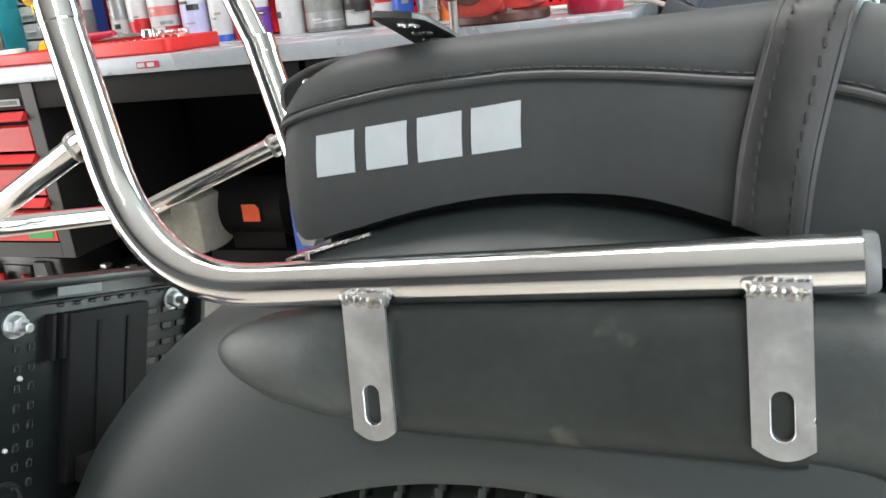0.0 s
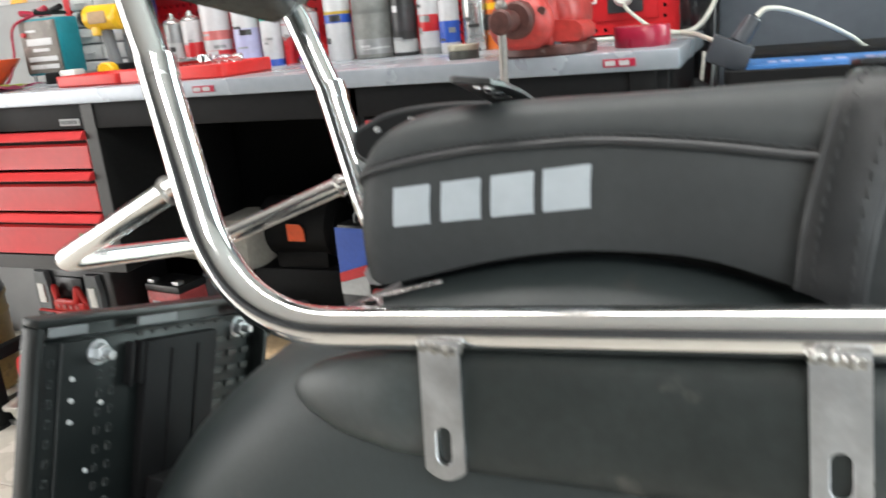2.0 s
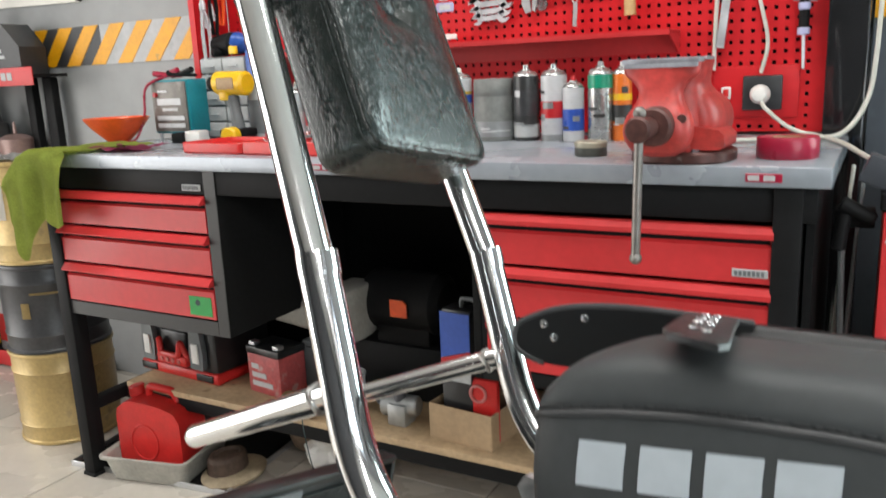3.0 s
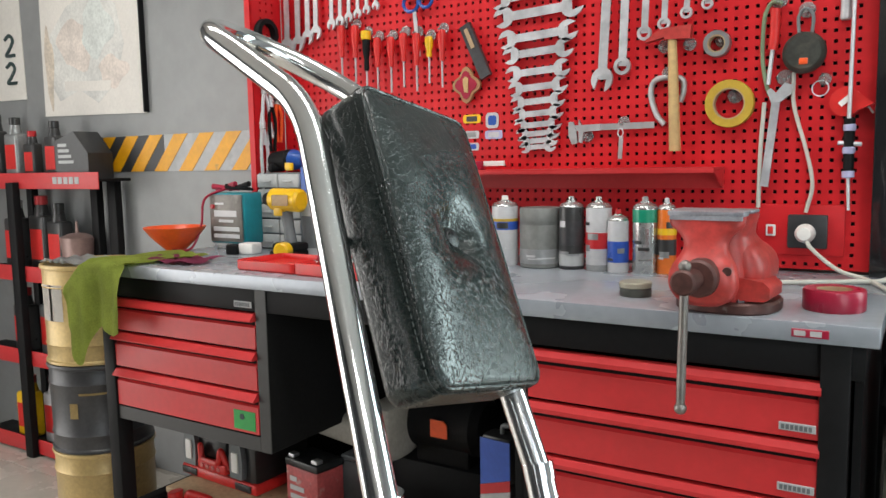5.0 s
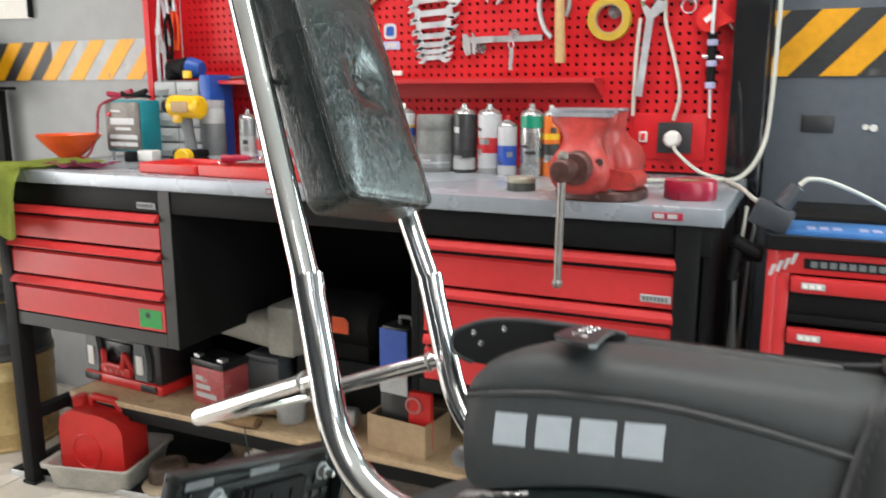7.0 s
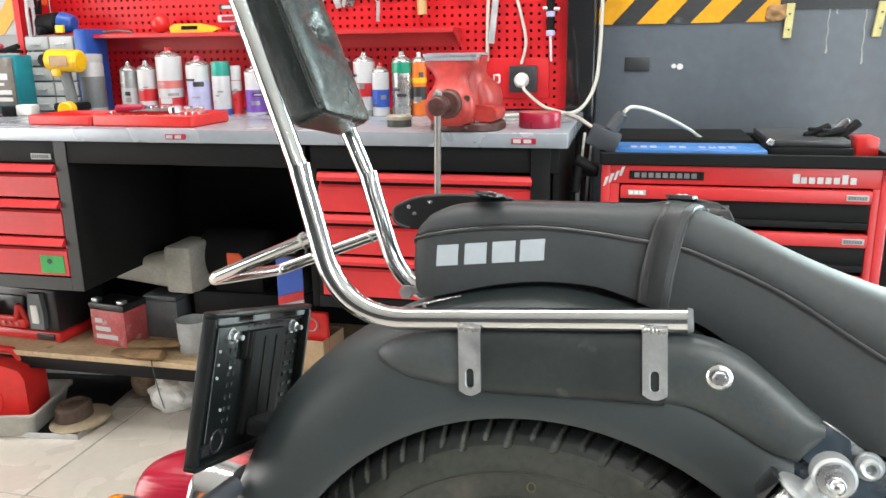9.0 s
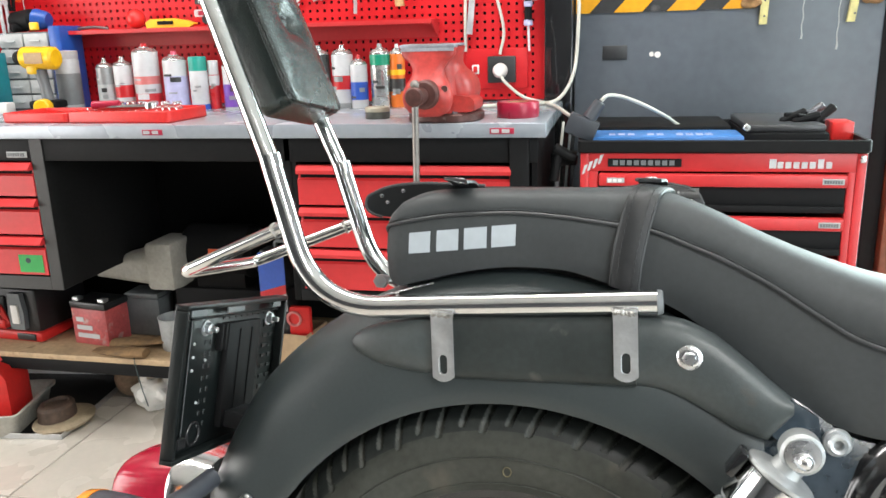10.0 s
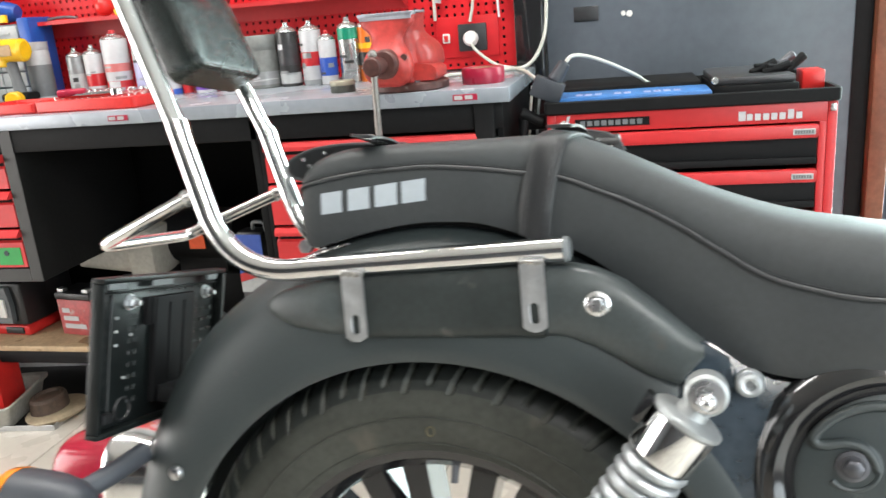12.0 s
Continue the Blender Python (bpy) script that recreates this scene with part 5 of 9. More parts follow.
slab(bm, FRONT_TAB, 0.061, 0.0575, 0.001)
tab = part("front_tab", bm, YOKE_LEATHER, yoke)
bm = B()
pipe(bm, [(a, 0.0592, c) for a, c in FRONT_TAB], 0.0020, 6)
part("edge_roll", bm, PIPING, tab)
for a, c in ((0.424, -0.0225), (0.438, -0.030)):
    bm = B()
    lathe(bm, [(0.0030, 0.0), (0.0030, 0.0008), (0.0022, 0.0022), (0.0, 0.0027)], pose(a, 0.0575, c, 90, 0, 0), 14)
    part("stud", bm, CHROME, tab, "chrome stud")


def tongue(name, x0, x1, y_line, rows, label, shear=0.0, curl=None):
    """A strap end lying across the seat, with punched oblong holes edged in metal."""
    bm = B()
    rings = []
    def raised(p):
        """The free end curls up along its rear edge."""
        if not curl:
            return p
        up = float(np.interp(-p[1], [-a for a, c in y_line], curl))
        return (p[0], p[1], p[2] + up * max(0.0, min(1.0, (x1 - shear * p[1] - p[0]) / (x1 - x0))))

    for y, z in y_line:
        w = 0.0 if y > y_line[-1][0] + 0.004 else 0.004
        h = -shear * y
        row = [(x0 + w + h, z), (x0 + w + h, z + 0.0022), (x0 + w + h + 0.001, z + 0.003), ((x0 + x1) / 2 + h, z + 0.003), (x1 - w + h - 0.001, z + 0.003), (x1 - w + h, z + 0.0022), (x1 - w + h, z), ((x0 + x1) / 2 + h, z)]
        rings.append([raised((a, y, c)) for a, c in row])
    grid_faces(bm, rings, True, True, True)
    t_ = part(name, bm, STRAP_VINYL, yoke, label, angle=60)
    for r_ in range(rows):
        f_ = 0.25 + 0.6 * r_ / rows
        k = f_ * (len(y_line) - 1)
        i = int(k)
        y = y_line[i][0] + (y_line[i + 1][0] - y_line[i][0]) * (k - i)
        z = y_line[i][1] + (y_line[i + 1][1] - y_line[i][1]) * (k - i)
        for dx in (-0.0030, 0.0030):
            bm = B()
            pipe(bm, [raised(((x0 + x1) / 2 - shear * y + dx + 0.0020 * math.cos(a), y + 0.0034 * math.sin(a), z + 0.0034)) for a in np.linspace(0, 2 * math.pi, 13)[:-1]], 0.0006, 5, closed=True)
            if curl:
                pipe(bm, [raised(((x0 + x1) / 2 - shear * y + dx + 0.0022 * math.cos(a), y + 0.0034 * math.sin(a), z - 0.0003)) for a in np.linspace(0, 2 * math.pi, 13)[:-1]], 0.0008, 5, closed=True)
            part("eyelet", bm, BRIGHT, t_)


tongue("strap_end", 0.1850, 0.2140, [(0.062, -0.0225), (0.045, -0.0205), (0.025, -0.0190), (0.0, -0.0182), (-0.020, -0.0182), (-0.045, -0.0185), (-0.062, -0.0190), (-0.070, -0.0194)], 4, "stiff strap end with metal eyelets", 0.20, (0.0, 0.0, 0.0, 0.0, 0.001, 0.002, 0.003, 0.003))
tongue("strap_end", 0.383, 0.413, [(0.062, -0.0150), (0.045, -0.0125), (0.025, -0.0115), (0.005, -0.0110), (-0.012, -0.0115), (-0.022, -0.0125)], 3, "strap end with metal eyelets")

# ---- chrome backrest bar ----
bar = thing("sissy_bar", "chrome sissy bar with a black padded backrest beside the seat", "sissy bar", m=BIKE)
RL, RU = 0.0114, 0.0103
for s in (-1, 1):
    y = s * 0.0905
    low = rounded([(0.4135, y, -0.1220), (0.0705, y, -0.1530), (0.0143, s * 0.0888, 0.0)], 0.075, 14)
    bm = B()
    pipe(bm, low, RL, 28)
    tube = part("lower_tube", bm, CHROME, bar, "bent chrome tube", angle=50)
    bm = B()
    a, c = Vector(low[0]), Vector(low[1])
    d = (a - c).normalized()
    rod(bm, a - d * 0.001, a + d * 0.0050, RL + 0.0004, RL - 0.0004, 24, bevel=0.0012)
    part("end_cap", bm, GREY_PLASTIC, tube, "dull grey end cap")
    bm = B()
    e0, e1 = Vector((0.0178, s * 0.0889, -0.0085)), Vector((0.0139, s * 0.0886, 0.0030))
    pipe(bm, [e0, e1], RL + 0.0006, 28)
    part("collar", bm, CHROME, tube)
up = [Vector((0.0193, -0.0893, -0.0120)), Vector((-0.1060, -0.0715, 0.2445)), Vector((-0.186, -0.0680, 0.2870))]
arc = []
for k in range(13):
    a = math.pi * k / 12
    t = math.sin(a)
    arc.append(Vector((-0.206 - 0.074 * t, -0.067 * math.cos(a), 0.2975 + 0.036 * t)))
near = rounded([up[0], up[1], up[2]], 0.035, 10)
path = near[:-1] + [up[2]] + arc
path = path + [Vector((p.x, -p.y, p.z)) for p in (near[:-1] + [up[2]])[::-1]]
bm = B()
pipe(bm, path, RU, 28)
part("upper_hoop", bm, CHROME, bar, "bent chrome hoop", angle=50)
brace = rounded([(0.0340, -0.0905, -0.0700), (-0.1010, -0.0740, -0.1275), (-0.1010, 0.0760, -0.1275), (0.0330, 0.0915, -0.0720)], 0.014, 8)
bm = B()
pipe(bm, brace, 0.0073, 22)
part("rear_brace", bm, CHROME, bar, "chrome brace loop", angle=50)
for e0, e1 in ((brace[0], brace[1]), (brace[-1], brace[-2])):
    d, u_, w_ = frame_of(Vector(e1) - Vector(e0))
    bm = B()
    pipe(bm, [Vector(e0) + d * (0.0120 + 0.0012 * math.sin(3 * a)) + (u_ * math.cos(a) + w_ * math.sin(a)) * 0.0076 for a in np.linspace(0, 2 * math.pi, 25)[:-1]], 0.0015, 8, closed=True)
    part("weld", bm, WELD, bar, "shiny weld bead")


def slotted_plate(x0, z0, x1, z1, w, thick, y):
    """A flat strip from (x0, z0) down to (x1, z1) with a rounded foot and an oblong hole."""
    n_ = 40
    L = math.hypot(x1 - x0, z1 - z0)
    dx, dz = (x1 - x0) / L, (z1 - z0) / L
    outer, inner = [], []
    sc, sl, sw = L - 0.0165, 0.0055, 0.0040
    for k in range(n_):
        a = 2 * math.pi * (k + 0.5) / n_
        c, sn = math.cos(a), math.sin(a)
        inner.append((sw * c, sc + (sl if sn > 0 else -sl) + sw * sn))
        # outer: rectangle with shallow arc at the foot
        t = 1e9
        if abs(c) > 1e-6:
            t = min(t, (w / 2) / abs(c))
        if sn > 1e-6:
            t = min(t, (L - sc) / sn)
        if sn < -1e-6:
            t = min(t, sc / -sn)
        u, v = t * c, sc + t * sn
        v = min(v, L - 0.0045 * (u / (w / 2)) ** 2)
        outer.append((u, v))
    # exact top corners
    for s_ in (-1, 1):
        k = min(range(n_), key=lambda q: (outer[q][0] - s_ * w / 2) ** 2 + outer[q][1] ** 2)
        outer[k] = (s_ * w / 2, 0.0)

    def world(p, yy):
        u, v = p
        return (x0 + dx * v - dz * u, yy, z0 + dz * v + dx * u)
    bm = B()
    lay = []
    for yy in (y - thick / 2, y + thick / 2):
        lay.append(([bm.verts.new(world(p, yy)) for p in outer], [bm.verts.new(world(p, yy)) for p in inner]))
    for k in range(n_):
        j = (k + 1) % n_
        for o, i in lay:
            bm.faces.new((o[k], o[j], i[j], i[k]))
        bm.faces.new((lay[0][0][k], lay[0][0][j], lay[1][0][j], lay[1][0][k]))
        bm.faces.new((lay[0][1][k], lay[0][1][j], lay[1][1][j], lay[1][1][k]))
    bm.normal_update()
    rim = [e for e in bm.edges if len(e.link_faces) == 2 and e.calc_face_angle(0) > 0.9]
    bmesh.ops.bevel(bm, geom=rim, offset=0.0004, segments=1, affect="EDGES")
    return bm


for s in (-1, 1):
    for x0, z0, x1, z1 in ((0.2125, -0.1440, 0.2174, -0.2122), (0.3860, -0.1290, 0.3902, -0.1948)):
        br = part("bracket", slotted_plate(x0, z0, x1, z1, 0.0212, 0.0030, s * 0.1035), STEEL, bar, "flat steel lug with an oblong hole", smooth=False)
        bm = B()
        pipe(bm, [(x0 - 0.0105 + 0.021 * k / 44, s * 0.1020, z0 - 0.0035 + 0.0007 * math.sin(k * 0.9)) for k in range(45)], lambda t_: 0.0036 + 0.0004 * math.sin(t_ * 44 * 0.85) + 0.0003 * math.sin(t_ * 19), 12)
        part("weld", bm, WELD, br, "shiny weld bead")
# bolt and nut beneath the seat's tail
bm = B()
rod(bm, (0.098, 0.020, -0.1345), (0.098, 0.055, -0.1345), 0.0042, seg=12)
rod(bm, (0.098, 0.020, -0.1345), (0.098, 0.029, -0.1345), 0.0085, seg=6)
part("bolt", bm, STEEL, bar, "zinc bolt and nut")

# backrest pad
PO = Vector((0.0065, 0.002, 0.0555))
PU = Vector((-0.096, 0, 0.196)).normalized()
PN = Vector((0.196, 0, 0.096)).normalized()
PL, PW = 0.219, 0.0630


def pad_point(u, v, w):
    return PO + PU * v + PN * w + Vector((0, u, 0))


def pad_ring(inset, w_fn, n=9, r=0.012):
    x0, x1, z0, z1 = -PW + inset, PW - inset, inset, PL - inset
    ring = []
    rr = max(0.002, r - inset * 0.4)
    base = []
    for cx, cz, a0 in ((x1 - rr, z1 - rr, 0), (x0 + rr, z1 - rr, 90), (x0 + rr, z0 + rr, 180), (x1 - rr, z0 + rr, 270)):
        for k in range(n + 1):
            a = radians(a0 + 90 * k / n)
            base.append((cx + rr * math.cos(a), cz + rr * math.sin(a)))
    # extra points along the straight sides
    out = []
    for (a, b), (c, d) in zip(base, base[1:] + base[:1]):
        m_ = max(1, int(math.hypot(c - a, d - b) / 0.010))
        for k in range(m_):
            out.append((a + (c - a) * k / m_, b + (d - b) * k / m_))
    return out


outline = pad_ring(0.0, None)
bm = B()
rings = []
bu, bv = 0.004, PL * 0.505
for inset, w in ((0.006, -0.0225), (0.001, -0.020), (0.0, -0.016), (0.0, 0.0), (0.0, 0.014), (0.0006, 0.0185), (0.0028, 0.0215)):
    rings.append([pad_point(u * (1 - inset / PW), PL / 2 + (v - PL / 2) * (1 - inset / (PL / 2)), w) for u, v in outline])


def pad_front(s):
    ring = []
    for u, v in outline:
        uu = bu + (u * (1 - 0.0028 / PW) - bu) * s
        vv = bv + ((PL / 2 + (v - PL / 2) * (1 - 0.0028 / (PL / 2))) - bv) * s
        d = math.hypot(uu - bu, vv - bv)
        ang = math.atan2(vv - bv, uu - bu)
        puff = 0.0065 * (1 - s ** 3.2)
        dim = 0.0130 * math.exp(-(d / 0.0200) ** 1.7)
        fold = 0.0005 * math.sin(7 * ang + 1.3 * math.sin(2 * ang)) * math.exp(-d / 0.022) * min(1, d / 0.006)
        wr = 0.0007 * noise.noise(Vector((uu * 45, vv * 90, 2.0)))
        ring.append(pad_point(uu, vv, 0.0225 + puff - dim + fold + wr * (1 - s ** 6)))
    return ring


for s in (0.985, 0.95, 0.9, 0.84, 0.77, 0.7, 0.62, 0.54, 0.46, 0.39, 0.32, 0.26, 0.21, 0.165, 0.125, 0.09, 0.06, 0.03):
    rings.append(pad_front(s))
grid_faces(bm, rings, True, True, True)
pad = part("backrest_pad", bm, PAD_VINYL, bar, "creased black vinyl backrest pad", angle=70)
bm = B()
mm = Matrix.Translation(pad_point(bu, bv, 0.0160)) @ PN.to_track_quat("Z", "Y").to_matrix().to_4x4()
lathe(bm, [(0.0, -0.004), (0.0085, -0.002), (0.0088, 0.001), (0.0075, 0.0035), (0.004, 0.0050), (0.0, 0.0055)], mm, 24)
part("button", bm, YOKE_LEATHER, pad, "black tuft button")
bm = B()
pipe(bm, [pad_point(u * (1 - 0.0018 / PW), PL / 2 + (v - PL / 2) * (1 - 0.0018 / (PL / 2)), 0.0212) for u, v in outline], 0.0017, 8, closed=True)
part("seam", bm, PAD_VINYL, pad)
bm = B()
pts_ = [pad_point(u * (1 + 0.0002 / PW), PL / 2 + (v - PL / 2) * (1 + 0.0002 / (PL / 2)), 0.0160) for u, v in outline]
for a, c in zip(pts_, pts_[1:] + pts_[:1]):
    n_ = max(1, int((c - a).length / 0.0036))
    for k in range(n_):
        rod(bm, a.lerp(c, (k + 0.2) / n_), a.lerp(c, (k + 0.8) / n_), 0.0005, seg=4)
tagged(part("stitching", bm, PAD_THREAD, pad), kind="stuff")
bm = B()
rod(bm, (-0.074, -0.076, 0.150), (-0.074, 0.076, 0.150), 0.0045, seg=12)
part("cross_bar", bm, DARK_STEEL, bar)
bm = B()
box(bm, (-0.050, 0.012, -0.006), (0.050, PL - 0.02, -0.002), 0.002, m=Matrix(((0, PU.x, PN.x, PO.x), (1, 0, 0, 0), (0, PU.z, PN.z, PO.z), (0, 0, 0, 1))) @ Matrix.Translation((0, 0, -0.0195)))
part("back_board", bm, CARDBOARD, pad, "bare brown backing board")

# ---- things on the bench ----


def spray_can(x, y, r, top, body, bands, cap, label, z=BT, style="nozzle"):
    """An aerosol can: body, label bands, rolled rim, dome and nozzle or cap."""
    can = thing("spray_can", label, "spray can", "cans on the bench", pose(x, y, z))
    h = top - z
    tall = h - (0.030 if style == "nozzle" else 0.045)
    bm = B()
    lathe(bm, [(0.0, 0.0), (r * 0.96, 0.0), (r, 0.003), (r, tall), (r * 0.985, tall + 0.003)], None, 32)
    part("body", bm, body, can)
    for a, b, mt in bands:
        bm = B()
        lathe(bm, [(r, tall * a), (r + 0.0005, tall * a + 0.0004), (r + 0.0005, tall * b - 0.0004), (r, tall * b)], None, 32, cap=False)
        part("label_band", bm, mt, can)
    if style == "nozzle":
        bm = B()
        lathe(bm, [(r * 0.98, tall + 0.002), (r * 1.0, tall + 0.004), (r * 0.97, tall + 0.006), (r * 0.80, tall + 0.012), (r * 0.42, tall + 0.016), (r * 0.40, tall + 0.019), (0.0, tall + 0.019)], None, 32)
        part("dome", bm, CAN_METAL, can)
        bm = B()
        lathe(bm, [(0.0, tall + 0.018), (r * 0.26, tall + 0.019), (r * 0.24, h - 0.002), (r * 0.18, h), (0.0, h)], None, 16)
        part("nozzle", bm, cap, can)
    else:
        bm = B()
        lathe(bm, [(r * 0.97, tall), (r * 0.99, tall + 0.002), (r * 0.985, h - 0.006), (r * 0.93, h - 0.001), (0.0, h)], None, 32)
        part("cap", bm, cap, can)
    for k in range(3):
        a0 = radians(CAN_RNG.uniform(205, 290))
        a1 = a0 + radians(CAN_RNG.uniform(25, 60))
        za = tall * CAN_RNG.uniform(0.12, 0.78)
        zb = za + tall * CAN_RNG.choice((0.03, 0.05, 0.10))
        bm = B()
        rows = []
        for rr in (r + 0.0006, r + 0.0010):
            rows.append([[(rr * math.cos(a0 + (a1 - a0) * j / 6), rr * math.sin(a0 + (a1 - a0) * j / 6), z_) for j in range(7)] for z_ in (za, zb)])
        loop_in, loop_out = rows[0][0] + rows[0][1][::-1], rows[1][0] + rows[1][1][::-1]
        made = grid_faces(bm, [loop_in, loop_out], True)
        for j in range(6):
            bm.faces.new((made[1][j], made[1][j + 1], made[1][12 - j], made[1][13 - j]))
        part("label_print", bm, CAN_RNG.choice((CAN_BLACK, CAN_WHITE, CAN_GREY, CAN_GREY)), can)
    return can


CAN_RNG = random.Random(5)
spray_can(-0.520, 2.20, 0.034, 1.147, CAN_WHITE, [(0.62, 0.76, CAN_BLUE), (0.76, 0.81, DULL_YELLOW)], WHITE_PLASTIC, "white spray can with blue and yellow bands")
spray_can(-0.424, 2.21, 0.054, 1.118, TIN_DULL, [(0.10, 0.45, CAN_GREY)], TIN_DULL, "wide dull grey metal tin with a dark label", style="cap")
spray_can(-0.336, 2.20, 0.031, 1.147, CAN_BLACK, [(0.06, 0.26, LIGHT_GREY), (0.40, 0.80, DRUM_DARK)], CAN_METAL, "black spray can with a white foot label")
spray_can(-0.265, 2.20, 0.031, 1.147, CAN_WHITE, [(0.36, 0.62, CAN_RED), (0.0, 0.10, CAN_GREY)], CAN_METAL, "white spray can with a red label")
spray_can(-0.213, 2.19, 0.025, 1.117, CAN_WHITE, [(0.20, 0.62, CAN_BLUE)], CAN_RED, "small white spray can with a blue label")
spray_can(-0.151, 2.20, 0.029, 1.147, CAN_METAL, [(0.80, 1.0, CAN_GREEN)], CAN_GREY, "silver spray can with a green shoulder")
spray_can(-0.103, 2.21, 0.022, 1.144, CAN_ORANGE, [(0.30, 0.55, CAN_BLACK), (0.62, 0.72, YELLOW)], CAN_WHITE, "slim orange spray can")
spray_can(-1.041, 2.20, 0.0265, 1.126, CAN_GREY, [(0.05, 0.24, CAN_WHITE), (0.24, 0.62, LIGHT_GREY)], CAN_METAL, "silver grey spray can with a pale label")
spray_can(-0.979, 2.20, 0.0280, 1.130, CAN_WHITE, [(0.30, 0.58, CAN_RED), (0.0, 0.18, BLUE)], CAN_METAL, "white spray can with red and blue bands")
spray_can(-0.898, 2.20, 0.0385, 1.168, CAN_WHITE, [(0.0, 0.30, CAN_RED), (0.46, 0.60, LIGHT_RED)], CAN_RED, "large white and red spray can")
spray_can(-0.801, 2.20, 0.0355, 1.142, CAN_WHITE, [(0.05, 0.70, CAN_VIOLET)], PINK_CAP, "pale violet spray can with a pink nozzle")
spray_can(-0.725, 2.20, 0.0275, 1.125, CAN_WHITE, [(0.0, 0.14, CAN_BLUE)], CAN_TEAL, "white spray can with a sea green cap", style="cap")
spray_can(-0.683, 2.215, 0.016, 1.112, CAN_RED, [(0.7, 1.0, CAN_WHITE)], CAN_WHITE, "slim dark red can with a white top", style="cap")
spray_can(-0.613, 2.20, 0.0300, 1.120, CAN_WHITE, [(0.06, 0.60, CAN_PURPLE)], CAN_BLACK, "white and purple spray can")

bottle = thing("grease_tube", "clear grey upright tube bottle", "bottle", m=pose(-1.165, 2.19, BT))
bm = B()
lathe(bm, [(0.0, 0.0), (0.034, 0.0), (0.036, 0.004), (0.036, 0.150), (0.034, 0.160), (0.036, 0.163), (0.036, 0.184), (0.0, 0.186)], None, 28)
part("body", bm, LIGHT_GREY, bottle)
bm = B()
lathe(bm, [(0.0362, 0.02), (0.0366, 0.021), (0.0366, 0.115), (0.0362, 0.116)], None, 28, cap=False)
part("label_band", bm, GREY_PLASTIC, bottle)

# bench vise
vise = thing("bench_vise", "worn red cast iron bench vise with a hanging steel handle", "vise", m=pose(0.100, 1.845, BT, 0, 0, -4))
bm = B()
rings = []
for z_, k_ in ((0.0, 0.97), (0.003, 1.0), (0.016, 1.0), (0.020, 0.96)):
    rings.append([(0.016 + k_ * 0.088 * math.copysign(abs(math.cos(a)) ** 0.75, math.cos(a)), k_ * 0.084 * math.copysign(abs(math.sin(a)) ** 0.75, math.sin(a)), z_) for a in np.linspace(0, 2 * math.pi, 41)[:-1]])
grid_faces(bm, rings, True, True, True)
part("base_flange", bm, VISE_GRIME, vise, "grimy dark red base flange")
bm = B()
lathe(bm, [(0.0, 0.020), (0.078, 0.020), (0.080, 0.026), (0.078, 0.044), (0.070, 0.050), (0.056, 0.054), (0.050, 0.066), (0.0, 0.068)], Matrix.Translation((0.008, 0.004, 0.0)), 36)
part("swivel_plate", bm, VISE_RED, vise)
bm = B()
slab(bm, [(0.030, 0.024), (0.092, 0.024), (0.101, 0.030), (0.101, 0.048), (0.090, 0.058), (0.030, 0.066)], -0.066, 0.030, 0.009, 3)
part("clamp_lug", bm, VISE_RED, vise, angle=60)
for ang in (-130, -50, 20):
    bm = B()
    c_, s_ = 0.078 * math.cos(radians(ang)), 0.074 * math.sin(radians(ang))
    rod(bm, (c_, s_, 0.018), (c_, s_, 0.026), 0.010, seg=6)
    part("base_bolt", bm, DARK_STEEL, vise)


def casting(bm, rows, cx, power=0.62, n=36):
    """A rounded casting from rows of height, half width, front and back."""
    rings = []
    for z, hw, ya, yb in fine_rows(rows, 4):
        ring = []
        for j in range(n):
            a = 2 * math.pi * j / n
            c, s_ = math.cos(a), math.sin(a)
            ring.append((cx + hw * math.copysign(abs(c) ** power, c), (ya + yb) / 2 + (yb - ya) / 2 * math.copysign(abs(s_) ** power, s_), z))
        rings.append(ring)
    grid_faces(bm, rings, True, True, True)


bm = B()
casting(bm, [(0.030, 0.050, -0.070, 0.085), (0.045, 0.062, -0.075, 0.100), (0.070, 0.066, -0.075, 0.108), (0.095, 0.064, -0.072, 0.102), (0.115, 0.058, -0.068, 0.080), (0.132, 0.052, -0.064, 0.045), (0.150, 0.058, -0.062, 0.015), (0.172, 0.067, -0.062, -0.008)], 0.006)
casting(bm, [(0.046, 0.044, -0.052, 0.092), (0.060, 0.051, -0.060, 0.100), (0.080, 0.051, -0.062, 0.100), (0.098, 0.045, -0.060, 0.092), (0.112, 0.035, -0.054, 0.070), (0.122, 0.022, -0.046, 0.045)], 0.036)
part("rear_jaw", bm, VISE_RED, vise, angle=60)
bm = B()
box(bm, (-0.068, -0.064, 0.1725), (0.068, -0.010, 0.1785), 0.002)
part("jaw_plate", bm, JAW_STEEL, vise, "bare steel jaw top")
bm = B()
casting(bm, [(0.016, 0.026, -0.108, -0.066), (0.026, 0.044, -0.122, -0.066), (0.045, 0.056, -0.130, -0.066), (0.066, 0.058, -0.132, -0.066), (0.086, 0.052, -0.126, -0.066), (0.104, 0.041, -0.114, -0.066), (0.122, 0.037, -0.106, -0.066), (0.138, 0.046, -0.102, -0.066), (0.152, 0.062, -0.100, -0.066), (0.170, 0.065, -0.098, -0.066)], 0.0, 0.70)
part("front_jaw", bm, VISE_RED, vise, angle=60)
bm = B()
box(bm, (-0.065, -0.097, 0.1690), (0.065, -0.066, 0.1775), 0.002)
part("jaw_plate", bm, JAW_STEEL, vise, "bare steel jaw top")
bm = B()
rod(bm, (0.004, -0.095, 0.068), (0.004, -0.145, 0.068), 0.034, 0.032, 28, bevel=0.004)
